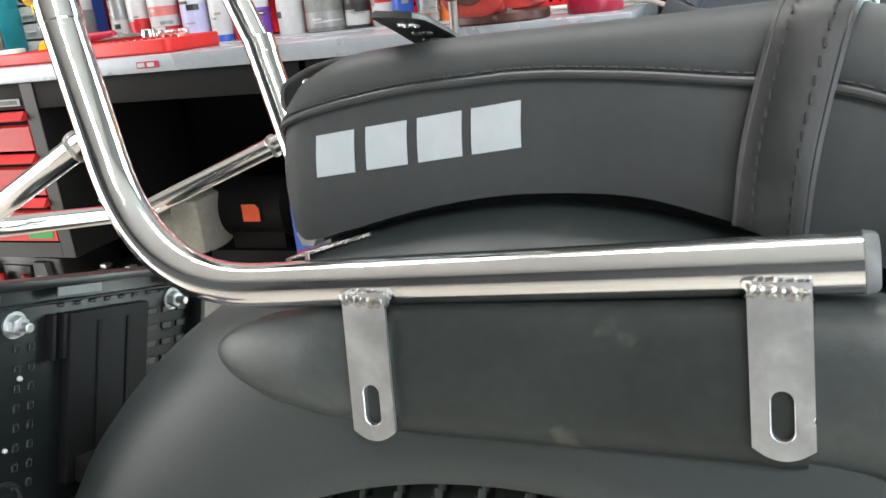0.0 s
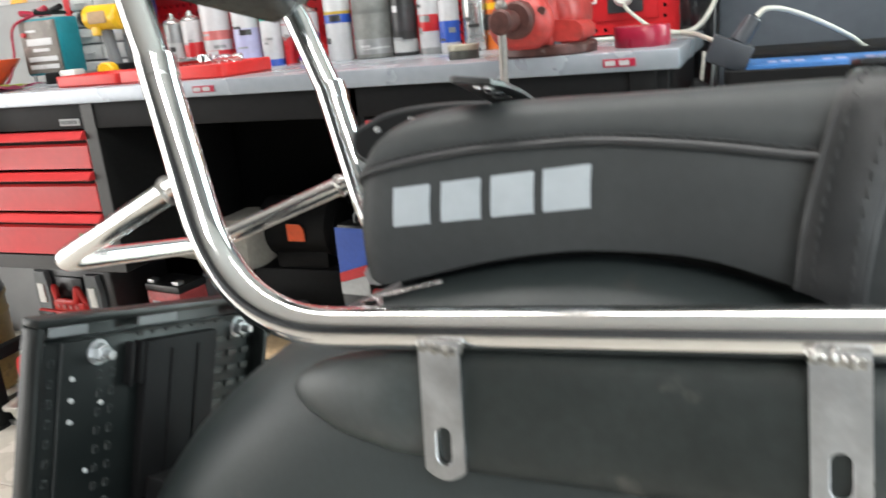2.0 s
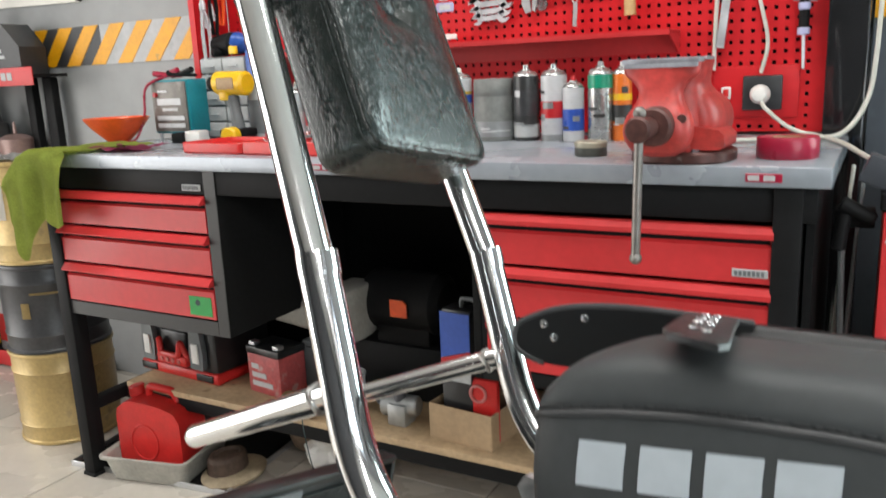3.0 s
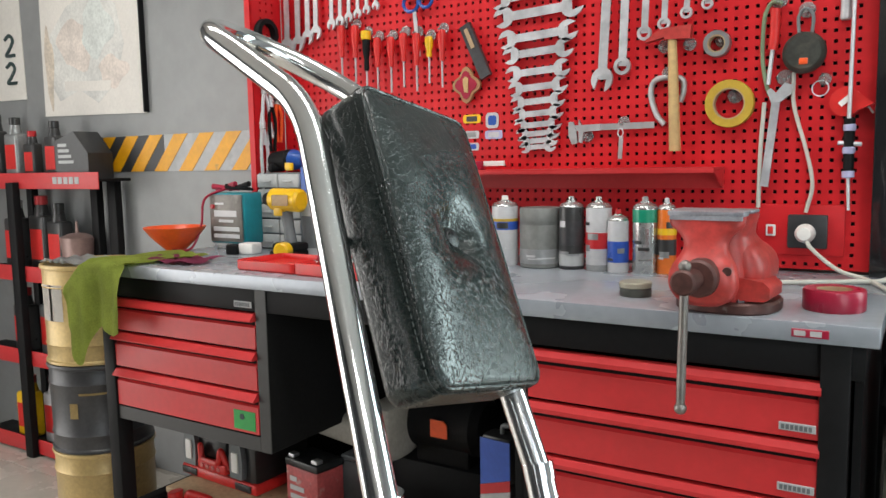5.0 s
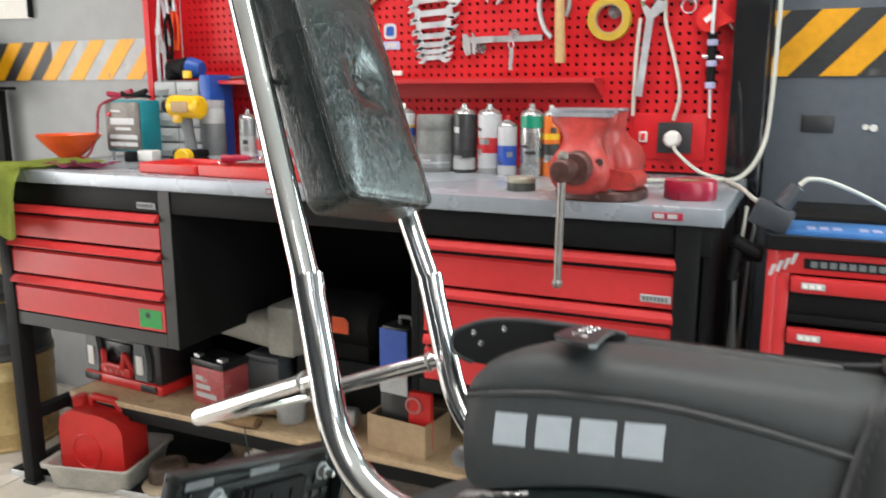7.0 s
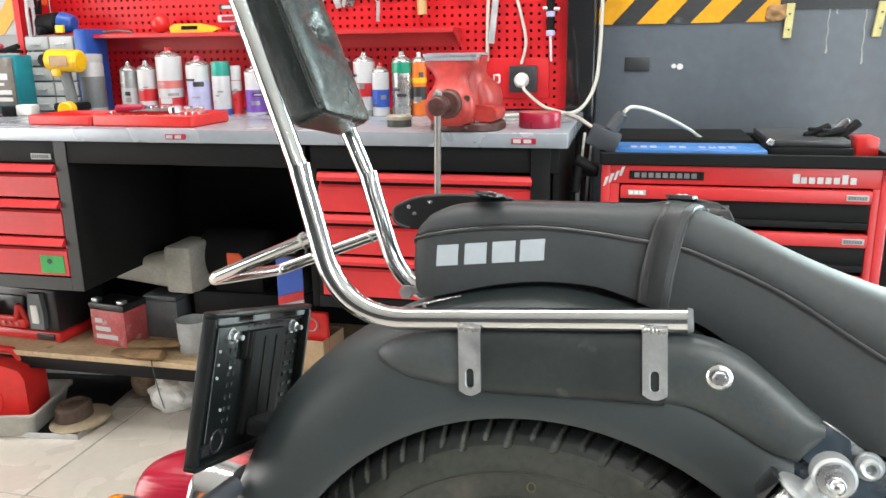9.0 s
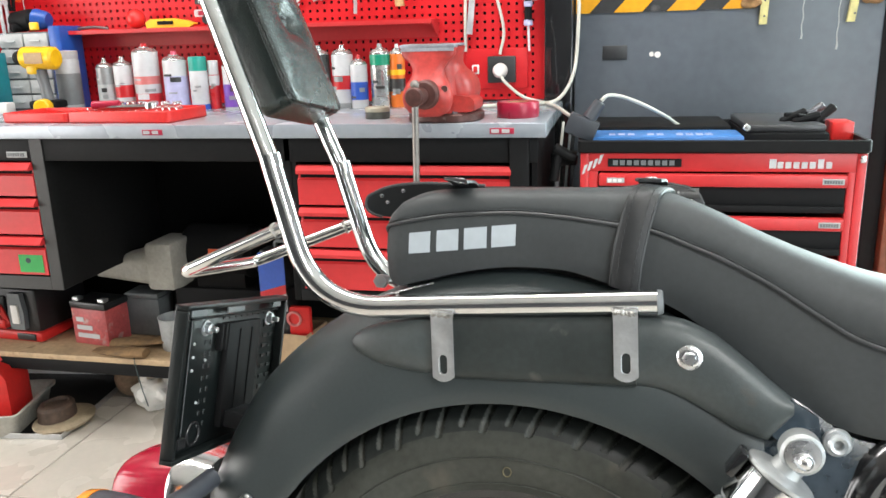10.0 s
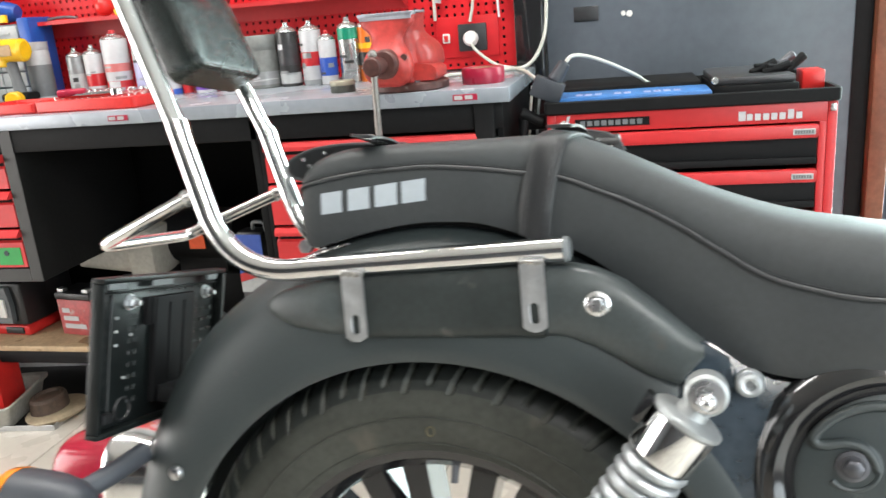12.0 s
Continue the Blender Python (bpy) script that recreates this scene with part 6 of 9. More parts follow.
part("slide_boss", bm, VISE_GRIME, vise, "oily dark boss round the screw")
bm = B()
rod(bm, (-0.002, -0.140, 0.068), (-0.002, -0.172, 0.068), 0.018, seg=20, bevel=0.002)
rod(bm, (-0.002, -0.170, 0.068), (-0.002, -0.200, 0.068), 0.0215, seg=24, bevel=0.004)
part("screw_head", bm, VISE_GRIME, vise, "oily brown screw head")
bm = B()
slab(bm, [(-0.1000, 0.1625), (-0.0980, 0.1700), (-0.0930, 0.1700), (-0.0930, 0.1625)], -0.060, 0.063, 0.001, 1, axis="x")
part("worn_jaw_edge", bm, JAW_STEEL, vise, "bare worn jaw edge")
bm = B()
rod(bm, (-0.002, -0.187, 0.092), (-0.006, -0.187, -0.142), 0.0075, seg=16)
bmesh.ops.create_uvsphere(bm, u_segments=16, v_segments=10, radius=0.0105, matrix=Matrix.Translation((-0.006, -0.187, -0.143)))
bmesh.ops.create_uvsphere(bm, u_segments=16, v_segments=10, radius=0.0105, matrix=Matrix.Translation((-0.002, -0.187, 0.094)))
part("handle", bm, WORN_STEEL, vise, "hanging worn steel handle bar")
# solid dark disc on the jaw, coloured like the shade of a hole
bm = B()
rod(bm, (0.042, -0.100, 0.080), (0.046, -0.1225, 0.080), 0.0075, seg=16)
part("grub_hole", bm, VISE_GRIME, vise, "dark disc drawn for the shade of a bored hole")

roll = thing("tape_roll", "crimson tape roll lying flat on the bench", "tape", m=pose(0.282, 1.895, BT))
bm = B()
lathe(bm, [(0.030, 0.0), (0.049, 0.0), (0.051, 0.003), (0.051, 0.034), (0.049, 0.037), (0.030, 0.037), (0.030, 0.0)], None, 40, cap=False)
part("tape", bm, TAPE_RED, roll)
bm = B()
lathe(bm, [(0.027, 0.001), (0.030, 0.001), (0.030, 0.036), (0.027, 0.036), (0.027, 0.001)], None, 40, cap=False)
part("core", bm, CARDBOARD, roll)
tin = thing("small_tin", "small round tin with a cream lid on the bench", "tin", m=pose(-0.070, 1.885, BT))
bm = B()
lathe(bm, [(0.0, 0.0), (0.030, 0.0), (0.031, 0.002), (0.031, 0.0165), (0.0, 0.0165)], None, 32)
part("body", bm, material("dark_olive_tin", (0.085, 0.088, 0.075), 0.4, 0.3, vary=0.2, scale=40), tin, "dark olive tin body")
bm = B()
lathe(bm, [(0.0, 0.0168), (0.0305, 0.0168), (0.0318, 0.0185), (0.0318, 0.0260), (0.0300, 0.0285), (0.0, 0.0280)], None, 32)
part("lid", bm, material("cream_lid", (0.36, 0.34, 0.26), 0.4, 0.2, vary=0.12, scale=40), tin, "cream lid")

# red socket set case, open
case = thing("socket_set_case", "open red plastic case with chrome sockets on the bench", "tool case", m=pose(-0.85, 1.895, BT, 0, 0, -3))


def tray(bm, x0, x1, y0, y1, h, t=0.006, z0=0.0):
    """An open tray as one shell with a rounded rim."""
    def loop(i, z):
        return [(px, py, z) for px, py in round_rect(x0 + i, y0 + i, x1 - i, y1 - i, max(0.004, 0.014 - i), 4)]
    grid_faces(bm, [loop(0.004, z0), loop(0.0, z0 + 0.004), loop(0.0, z0 + h - 0.002), loop(0.002, z0 + h), loop(t - 0.001, z0 + h), loop(t, z0 + h - 0.002), loop(t, z0 + 0.45 * h), loop(t + 0.004, z0 + 0.42 * h)], True, True, True)


bm = B()
tray(bm, -0.262, -0.050, -0.085, 0.085, 0.027)
part("lid", bm, RED_PLASTIC, case, "red plastic lid")
bm = B()
tray(bm, -0.048, 0.262, -0.090, 0.095, 0.031)
part("base_tray", bm, RED_PLASTIC, case)
for k in range(14):
    bm = B()
    x = -0.030 + 0.0205 * k
    r = 0.0065 + 0.0004 * k
    rod(bm, (x, -0.030, 0.026), (x, 0.000, 0.026 + 0.0004 * k), r, seg=12, bevel=0.001)
    part("socket", bm, CHROME, case)
for k in range(6):
    bm = B()
    x = 0.02 + 0.036 * k
    rod(bm, (x, 0.045, 0.014), (x, 0.045, 0.046), 0.0125, seg=14, bevel=0.002)
    part("socket", bm, CHROME, case)
bm = B()
rod(bm, (0.03, -0.06, 0.038), (0.20, -0.055, 0.040), 0.007, seg=10)
rod(bm, (0.19, -0.055, 0.034), (0.19, -0.055, 0.052), 0.016, seg=16, bevel=0.002)
part("ratchet", bm, CHROME, case)
bm = B()
rod(bm, (0.02, -0.068, 0.045), (0.095, -0.052, 0.048), 0.011, 0.009, seg=12, bevel=0.003)
part("ratchet_grip", bm, TAPE_RED, case, "dark red grip")

# cordless drill standing on its battery
drill = thing("cordless_drill", "yellow cordless drill standing on its battery", "drill", m=pose(-1.204, 2.12, BT, 0, 0, 0) @ Matrix.Diagonal((0.90, 1.0, 1.0, 1.0)))
bm = B()
box(bm, (-0.050, -0.035, 0.0), (0.055, 0.035, 0.016), 0.005)
part("battery_foot", bm, BENCH_BLACK, drill)
bm = B()
box(bm, (-0.042, -0.032, 0.016), (0.060, 0.032, 0.040), 0.008)
part("battery", bm, BENCH_BLACK, drill)
bm = B()
pipe(bm, [(0.012, 0, 0.038), (0.006, 0, 0.085), (-0.004, 0, 0.130)], lambda t: 0.020 - 0.003 * math.sin(math.pi * t), 16)
part("grip", bm, GREY_PLASTIC, drill)
bm = B()
rod(bm, (-0.062, 0, 0.168), (0.066, 0, 0.164), 0.033, 0.034, 24, bevel=0.008)
box(bm, (-0.040, -0.022, 0.118), (0.000, 0.022, 0.150), 0.006)
part("motor_housing", bm, YELLOW, drill)
bm = B()
rod(bm, (-0.092, 0, 0.168), (-0.060, 0, 0.168), 0.018, 0.026, 20, bevel=0.003)
part("chuck", bm, BENCH_BLACK, drill)
bm = B()
box(bm, (-0.028, -0.0365, 0.150), (0.040, -0.0335, 0.182), 0.003)
part("maker_label", bm, CARDBOARD, drill, "faded maker label")

tm = thing("tape_measure", "yellow and black tape measure lying on the bench", "tape measure", m=pose(-1.160, 2.050, BT, 0, 0, 15))
bm = B()
box(bm, (-0.030, -0.020, 0.0), (0.030, 0.020, 0.012), 0.004)
part("foot", bm, BENCH_BLACK, tm)
bm = B()
rod(bm, (0.0, -0.019, 0.024), (0.0, 0.019, 0.024), 0.024, seg=24, bevel=0.005)
part("case", bm, YELLOW, tm)
bm = B()
box(bm, (-0.026, -0.026, 0.0), (0.026, 0.026, 0.034), 0.006)
solo("white_jar", bm, WHITE_PLASTIC, "small square white plastic jar standing on the bench", "jar", m=pose(-1.352, 2.110, BT, 0, 0, 10))
bm = B()
box(bm, (-0.018, -0.018, 0.0), (0.018, 0.018, 0.030), 0.004)
solo("black_jar", bm, BENCH_BLACK, "small black plastic jar standing on the bench", "jar", m=pose(-1.392, 2.080, BT, 0, 0, 20))

# parts organiser with clear drawers, tools on top
org = thing("parts_organiser", "grey parts organiser with small clear drawers", "organiser", m=pose(-1.33, 2.285, BT))
bm = B()
box(bm, (-0.100, -0.050, 0.0), (0.085, 0.060, 0.245), 0.004)
part("cabinet", bm, GREY_PLASTIC, org)
for i in range(2):
    for j in range(5):
        bm = B()
        x0, z0 = -0.096 + i * 0.091, 0.006 + j * 0.048
        box(bm, (x0, -0.060, z0), (x0 + 0.086, -0.049, z0 + 0.042), 0.003)
        box(bm, (x0 + 0.025, -0.066, z0 + 0.016), (x0 + 0.061, -0.059, z0 + 0.022), 0.002)
        part("small_drawer", bm, LIGHT_GREY, org)
bm = B()
box(bm, (0.087, -0.060, 0.0), (0.130, 0.050, 0.262), 0.005)
solo("blue_box_file", bm, BLUE, "tall blue plastic case beside the organiser", "case", m=pose(-1.33, 2.285, BT))
gun = thing("heat_gun", "black and blue power tool lying on the organiser", "power tool", m=pose(-1.335, 2.28, BT + 0.245))
bm = B()
rod(bm, (-0.075, 0.0, 0.036), (0.010, 0.0, 0.040), 0.028, 0.034, 18, bevel=0.008)
rod(bm, (-0.030, 0.010, 0.018), (-0.050, -0.04, 0.014), 0.014, 0.014, 12, bevel=0.004)
part("housing", bm, BENCH_BLACK, gun)
bm = B()
rod(bm, (0.012, 0.0, 0.040), (0.062, 0.0, 0.036), 0.034, 0.026, 18, bevel=0.006)
part("nose", bm, BLUE, gun)
bm = B()
box(bm, (0.020, -0.045, 0.006), (0.050, -0.034, 0.030), 0.003)
part("trigger_block", bm, YELLOW, gun)

# battery charger with clamps
ch = thing("battery_charger", "teal battery charger with a worn grey front on short legs", "battery charger", m=pose(-1.485, 2.15, BT))
bm = B()
box(bm, (-0.083, 0.0, 0.022), (0.076, 0.078, 0.184), 0.006)
part("case", bm, TEAL, ch)
bm = B()
box(bm, (-0.076, -0.006, 0.028), (0.068, 0.0, 0.178), 0.003)
panel_ = part("front_panel", bm, material("worn_panel", (0.16, 0.145, 0.13), 0.4, 0.3, vary=0.2, scale=30, wear=(0.30, 0.28, 0.26), wear_at=0.6), ch, "worn grey-brown panel")
for x0, x1, z0, z1 in ((-0.055, 0.045, 0.108, 0.128), (-0.035, 0.030, 0.090, 0.099), (-0.060, 0.055, 0.062, 0.076), (-0.060, 0.055, 0.040, 0.053), (-0.050, -0.010, 0.146, 0.153)):
    bm = B()
    box(bm, (x0, -0.0075, z0), (x1, -0.0055, z1), 0.0008, 1)
    part("print_bar", bm, CAN_WHITE, panel_, "plain pale print bar")
bm = B()
rod(bm, (-0.058, -0.014, 0.140), (-0.058, -0.005, 0.140), 0.007, seg=12, bevel=0.001)
part("knob", bm, CAN_RED, panel_, "red knob")
for lx, ly in ((-0.068, 0.008), (0.060, 0.008), (-0.068, 0.070), (0.060, 0.070)):
    bm = B()
    rod(bm, (lx, ly, 0.0), (lx, ly, 0.024), 0.005, seg=8)
    part("leg", bm, TOOL, ch)
for sx, mt, nm in ((-0.030, TAPE_RED, "crimson clamp"), (0.030, BENCH_BLACK, "black clamp")):
    bm = B()
    rod(bm, (sx - 0.055, 0.02, 0.204), (sx + 0.055, 0.03, 0.194), 0.009, 0.005, 10, bevel=0.002)
    clamp = part("clamp", bm, mt, ch, nm)
    bm = B()
    rod(bm, (sx - 0.050, 0.03, 0.192), (sx + 0.050, 0.02, 0.212), 0.005, 0.009, 10, bevel=0.002)
    part("grip", bm, mt, clamp)
bm = B()
pipe(bm, smooth_line([(-0.02, 0.02, 0.198), (-0.080, -0.02, 0.165), (-0.092, -0.03, 0.08), (-0.110, -0.06, 0.008), (-0.15, -0.10, 0.006)]), 0.004, 8)
part("lead", bm, TAPE_RED, ch)

bm = B()
lathe(bm, [(0.030, 0.0), (0.034, 0.0), (0.045, 0.012), (0.085, 0.050), (0.110, 0.082), (0.114, 0.090), (0.110, 0.090), (0.080, 0.050), (0.040, 0.014), (0.0, 0.012)], None, 40)
solo("funnel_bowl", bm, ORANGE, "orange plastic funnel bowl on the bench", "bowl", m=pose(-1.655, 2.08, BT) @ Matrix.Diagonal((0.86, 0.86, 0.86, 1.0)))

# green cloth hanging over the bench corner: a sheet with folds
bm = B()
rings = []
NU, NV = 40, 46
for i in range(NU + 1):
    u = i / NU
    ring = []
    x = -1.715 + 0.285 * u
    drop = 0.175 + 0.11 * math.exp(-((u - 0.30) / 0.22) ** 2) + 0.020 * math.sin(9 * u)
    for j in range(NV + 1):
        v = j / NV
        fold = 0.010 * math.sin(10 * u + 2.0 * v) + 0.006 * math.sin(23 * u + 1.0)
        if v < 0.42:
            t = v / 0.42
            y = 2.02 - 0.285 * t
            z = BT + 0.004 + abs(0.006 * math.sin(12 * u + 5 * t)) + 0.004 * t * abs(math.sin(7 * u))
            if x < BX0:
                z -= min(0.10, (BX0 - x) * 0.9)
            ring.append((x + 0.02 * (1 - t), y + 0.02 * math.sin(5 * u), z))
        else:
            t = (v - 0.42) / 0.58
            y = 1.735 - 0.012 * min(1, t * 6) - 0.012 + fold * min(1.0, t * 2.5) * 0.9
            z = BT + 0.004 - drop * t
            if x < BX0:
                z -= min(0.10, (BX0 - x) * 0.9) * (1 - t)
            ring.append((x + 0.025 * t * (0.35 - u), min(y, 1.738), z))
    rings.append(ring)
grid_faces(bm, rings, False)
ext = bmesh.ops.solidify(bm, geom=bm.faces[:], thickness=0.0022)
solo("cleaning_cloth", bm, GREEN_CLOTH, "green cleaning cloth hanging over the bench corner", "cloth", angle=80)
bm = B()
rings = []
for i in range(25):
    u = i / 24
    ring = []
    for j in range(17):
        v = j / 16
        ring.append((-1.52 + 0.22 * u + 0.02 * math.sin(6 * v), 1.82 + 0.14 * v + 0.015 * math.sin(7 * u), BT + 0.0035 + 0.009 * abs(math.sin(9 * u + 3 * v)) * abs(math.sin(6 * v + 2 * u))))
    rings.append(ring)
grid_faces(bm, rings, False)
bmesh.ops.solidify(bm, geom=bm.faces[:], thickness=0.002)
solo("purple_rag", bm, PURPLE_CLOTH, "crumpled purple rag on the bench top", "rag", angle=80)

# things on the narrow wall shelf
bm = B()
bmesh.ops.create_uvsphere(bm, u_segments=24, v_segments=14, radius=0.030, matrix=Matrix.Translation((-0.985, 2.315, 1.2425)))
solo("red_ball", bm, RED_PLASTIC, "red plastic knob ball on the wall shelf", "knob")
kn = thing("utility_knife", "yellow utility knife lying on the wall shelf", "knife")
bm = B()
slab(bm, [(-0.945, 1.2125), (-0.800, 1.2125), (-0.775, 1.222), (-0.800, 1.232), (-0.850, 1.240), (-0.930, 1.240), (-0.948, 1.230)], 2.305, 2.330, 0.004)
part("handle", bm, YELLOW, kn)
bm = B()
box(bm, (-0.905, 2.302, 1.222), (-0.850, 2.306, 1.233), 0.001)
part("slider", bm, BENCH_BLACK, kn)
bar2 = thing("feeler_gauge", "red handled gauge with a pale blade on the shelf", "gauge")
bm = B()
box(bm, (-0.735, 2.30, 1.2125), (-0.645, 2.33, 1.236), 0.004)
part("handle", bm, TAPE_RED, bar2)
bm = B()
box(bm, (-0.645, 2.312, 1.222), (-0.580, 2.318, 1.236), 0.001)
part("blade", bm, WHITE_PLASTIC, bar2)
rope = B()
pipe(rope, smooth_line([(-1.30, 2.325, 1.216), (-1.22, 2.32, 1.2175), (-1.14, 2.315, 1.222), (-1.085, 2.31, 1.2165)]), 0.0045, 8)
solo("hose_end", rope, GREY_PLASTIC, "short grey hose lying on the wall shelf", "hose")

# ---- tools hanging on the board ----
TY = PY - 0.001


def hook(parent, x, z, r=0.016):
    """Clear plastic peg hook."""
    bm = B()
    rod(bm, (x, TY, z), (x, TY - 0.004, z), r, seg=18, bevel=0.001)
    rod(bm, (x, TY - 0.003, z - r * 0.3), (x, TY - 0.030, z - r * 0.3), 0.0035, seg=8)
    part("hook", bm, CLEAR, parent, "clear plastic hook")


def open_end(bm, cx, cz, r, ang, y0, y1):
    """Open jaw of a spanner: a head with a slot, facing ang degrees."""
    pts = []
    a = radians(ang)
    for k in range(15):
        t = radians(38 + (360 - 76) * k / 14)
        pts.append((r * math.cos(t) * 1.08, r * math.sin(t)))
    pts += [(r * 0.98, -r * 0.46), (-r * 0.10, -r * 0.40), (-r * 0.28, 0.0), (-r * 0.10, r * 0.40), (r * 0.98, r * 0.46)]
    out = [(cx + p * math.cos(a) - q * math.sin(a), cz + p * math.sin(a) + q * math.cos(a)) for p, q in pts]
    slab(bm, out, y0, y1, 0.0)


def ring_end(bm, cx, cz, r, y0, y1):
    n_ = 24
    o = [[(cx + q * math.cos(2 * math.pi * k / n_), y, cz + q * math.sin(2 * math.pi * k / n_)) for k in range(n_)] for q, y in ((r, y0), (r, y1), (r * 0.58, y1), (r * 0.58, y0), (r, y0))]
    grid_faces(bm, o, True)


def bar_between(bm, p, q, w, y0, y1):
    p, q = Vector((p[0], 0, p[1])), Vector((q[0], 0, q[1]))
    d = (q - p).normalized()
    n_ = Vector((-d.z, 0, d.x)) * w / 2
    slab(bm, [(a.x, a.z) for a in (p + n_, q + n_, q - n_, p - n_)], y0, y1, min(0.0014, w * 0.2))


def open_spanner(x, z, length, tilt, group):
    sp = thing("open_end_spanner", "double open end spanner hung level on the red board", "spanner", group)
    r = length * 0.085 + 0.0065
    y0, y1 = TY - 0.016, TY - 0.011
    t = radians(tilt)
    dx, dz = math.cos(t) * (length / 2 - r), math.sin(t) * (length / 2 - r)
    bm = B()
    bar_between(bm, (x - dx, z - dz), (x + dx, z + dz), r * 0.85, y0 + 0.001, y1 - 0.001)
    part("shank", bm, TOOL, sp)
    bm = B()
    open_end(bm, x - dx, z - dz, r, 180 + tilt + 15, y0, y1)
    part("jaw", bm, TOOL, sp, smooth=False)
    bm = B()
    open_end(bm, x + dx, z + dz, r * 1.05, tilt + 15, y0, y1)
    part("jaw", bm, TOOL, sp, smooth=False)
    for px in (x - 0.012, x + 0.012):
        bm = B()
        rod(bm, (px, TY, z - r * 0.5 - 0.0015), (px, TY - 0.020, z - r * 0.5 - 0.0015), 0.0014, seg=6)
        part("peg", bm, DARK_STEEL, sp)


for px, ln in ((-14, 0.275), (20, 0.258), (61, 0.230), (90, 0.205), (124, 0.188), (152, 0.172), (177, 0.158), (199, 0.147), (219, 0.137), (235, 0.127), (248, 0.117), (259, 0.105)):
    open_spanner(-0.500, 1.661 - 0.0015 * px, ln, 3.0, "spanner ladder")


def combination(x, z_low, length, width, ring_down, tilt=0.0, group="hanging spanners"):
    """A spanner hanging upright; its lower end an open jaw or a ring."""
    sp = thing("combination_spanner", "chrome combination spanner hanging upright on the board", "spanner", group)
    y0, y1 = TY - 0.020, TY - 0.013
    r = width * 1.05
    t = radians(tilt)
    top = (x + math.sin(t) * length, z_low + math.cos(t) * length)
    bm = B()
    bar_between(bm, (x, z_low + r), top, width, y0 + 0.001, y1 - 0.001)
    part("shank", bm, TOOL, sp)
    bm = B()
    if ring_down:
        ring_end(bm, x, z_low + r, r, y0 - 0.002, y1 + 0.001)
    else:
        open_end(bm, x, z_low + r, r * 1.15, -105, y0, y1)
    part("lower_head", bm, TOOL, sp, smooth=ring_down)
    bm = B()
    if ring_down:
        open_end(bm, top[0], top[1], r, 100, y0, y1)
    else:
        ring_end(bm, top[0], top[1], r, y0, y1)
    part("upper_head", bm, TOOL, sp, smooth=not ring_down)
    bm = B()
    rod(bm, (top[0], TY, top[1] + (0 if not ring_down else -r)), (top[0], TY - 0.026, top[1] + (0 if not ring_down else -r)), 0.003, seg=8)
    part("peg", bm, DARK_STEEL, sp)


combination(-0.316, 1.414, 0.30, 0.024, False, 3)
combination(-0.262, 1.447, 0.27, 0.021, True, 2)
for x, z, w in ((-0.206, 1.527, 0.017), (-0.157, 1.547, 0.015), (-0.103, 1.569, 0.014), (-0.054, 1.585, 0.013)):
    combination(x, z, 0.20, w, True, 2)
for x, z, w in ((-1.392, 1.600, 0.020), (-1.345, 1.603, 0.020), (-1.303, 1.622, 0.018), (-1.268, 1.634, 0.017)):
    combination(x, z, 0.24, w, False, 1)
for k in range(6):
    combination(-1.203 + 0.0345 * k, 1.656 + 0.008 * k, 0.14, 0.0135 - 0.0006 * k, False, 1)

# screwdrivers on clear hooks
for k, (x, z, mt, ln) in enumerate(((-1.165, 1.615, RED_PLASTIC, 0.100), (-1.112, 1.610, RED_PLASTIC, 0.100), (-1.070, 1.575, BENCH_BLACK, 0.115), (-1.028, 1.570, RED_PLASTIC, 0.090), (-0.978, 1.567, RED_PLASTIC, 0.090),
                                    (-0.932, 1.577, RED_PLASTIC, 0.085), (-0.886, 1.567, RED_PLASTIC, 0.095), (-0.842, 1.570, YELLOW, 0.060), (-0.798, 1.570, RED_PLASTIC, 0.090))):
    sd = thing("screwdriver", "screwdriver hanging handle up from a clear hook", "screwdriver", "screwdrivers on the board")
    bm = B()
    lathe(bm, [(0.0, 0.0), (0.007, 0.0), (0.0085, 0.006), (0.0075, ln * 0.3), (0.0115, ln * 0.5), (0.0125, ln * 0.85), (0.010, ln * 0.97), (0.0, ln)], pose(x, TY - 0.018, z - ln / 2), 18)
    part("handle", bm, mt, sd, "red plastic handle" if mt is RED_PLASTIC else "plastic handle")
    bm = B()
    rod(bm, (x, TY - 0.018, z - ln / 2), (x, TY - 0.018, z - ln / 2 - 0.075), 0.0030, seg=8)
    part("shaft", bm, TOOL, sd)
    hook(sd, x - 0.002, z + ln / 2 + 0.004, 0.017)
    if mt is BENCH_BLACK:
        bm = B()
        rod(bm, (x, TY - 0.018, z + ln / 2 - 0.022), (x, TY - 0.018, z + ln / 2 + 0.004), 0.0155, seg=16, bevel=0.002)
        part("end_band", bm, YELLOW, sd, "yellow end band")
pk = thing("scissors", "blue handled scissors hanging on the board", "scissors")
bm = B()
pipe(bm, [(-0.905 + 0.026 * math.cos(a), TY - 0.014, 1.700 + 0.024 * math.sin(a)) for a in np.linspace(0, 2 * math.pi, 25)[:-1]], 0.005, 8, closed=True)
pipe(bm, [(-0.853 + 0.022 * math.cos(a), TY - 0.014, 1.705 + 0.022 * math.sin(a)) for a in np.linspace(0, 2 * math.pi, 25)[:-1]], 0.005, 8, closed=True)
part("finger_loops", bm, BLUE, pk, smooth=True)
bm = B()
bar_between(bm, (-0.893, 1.676), (-0.880, 1.545), 0.012, TY - 0.016, TY - 0.012)
part("blade", bm, TOOL, pk)
hook(pk, -0.88, 1.72)

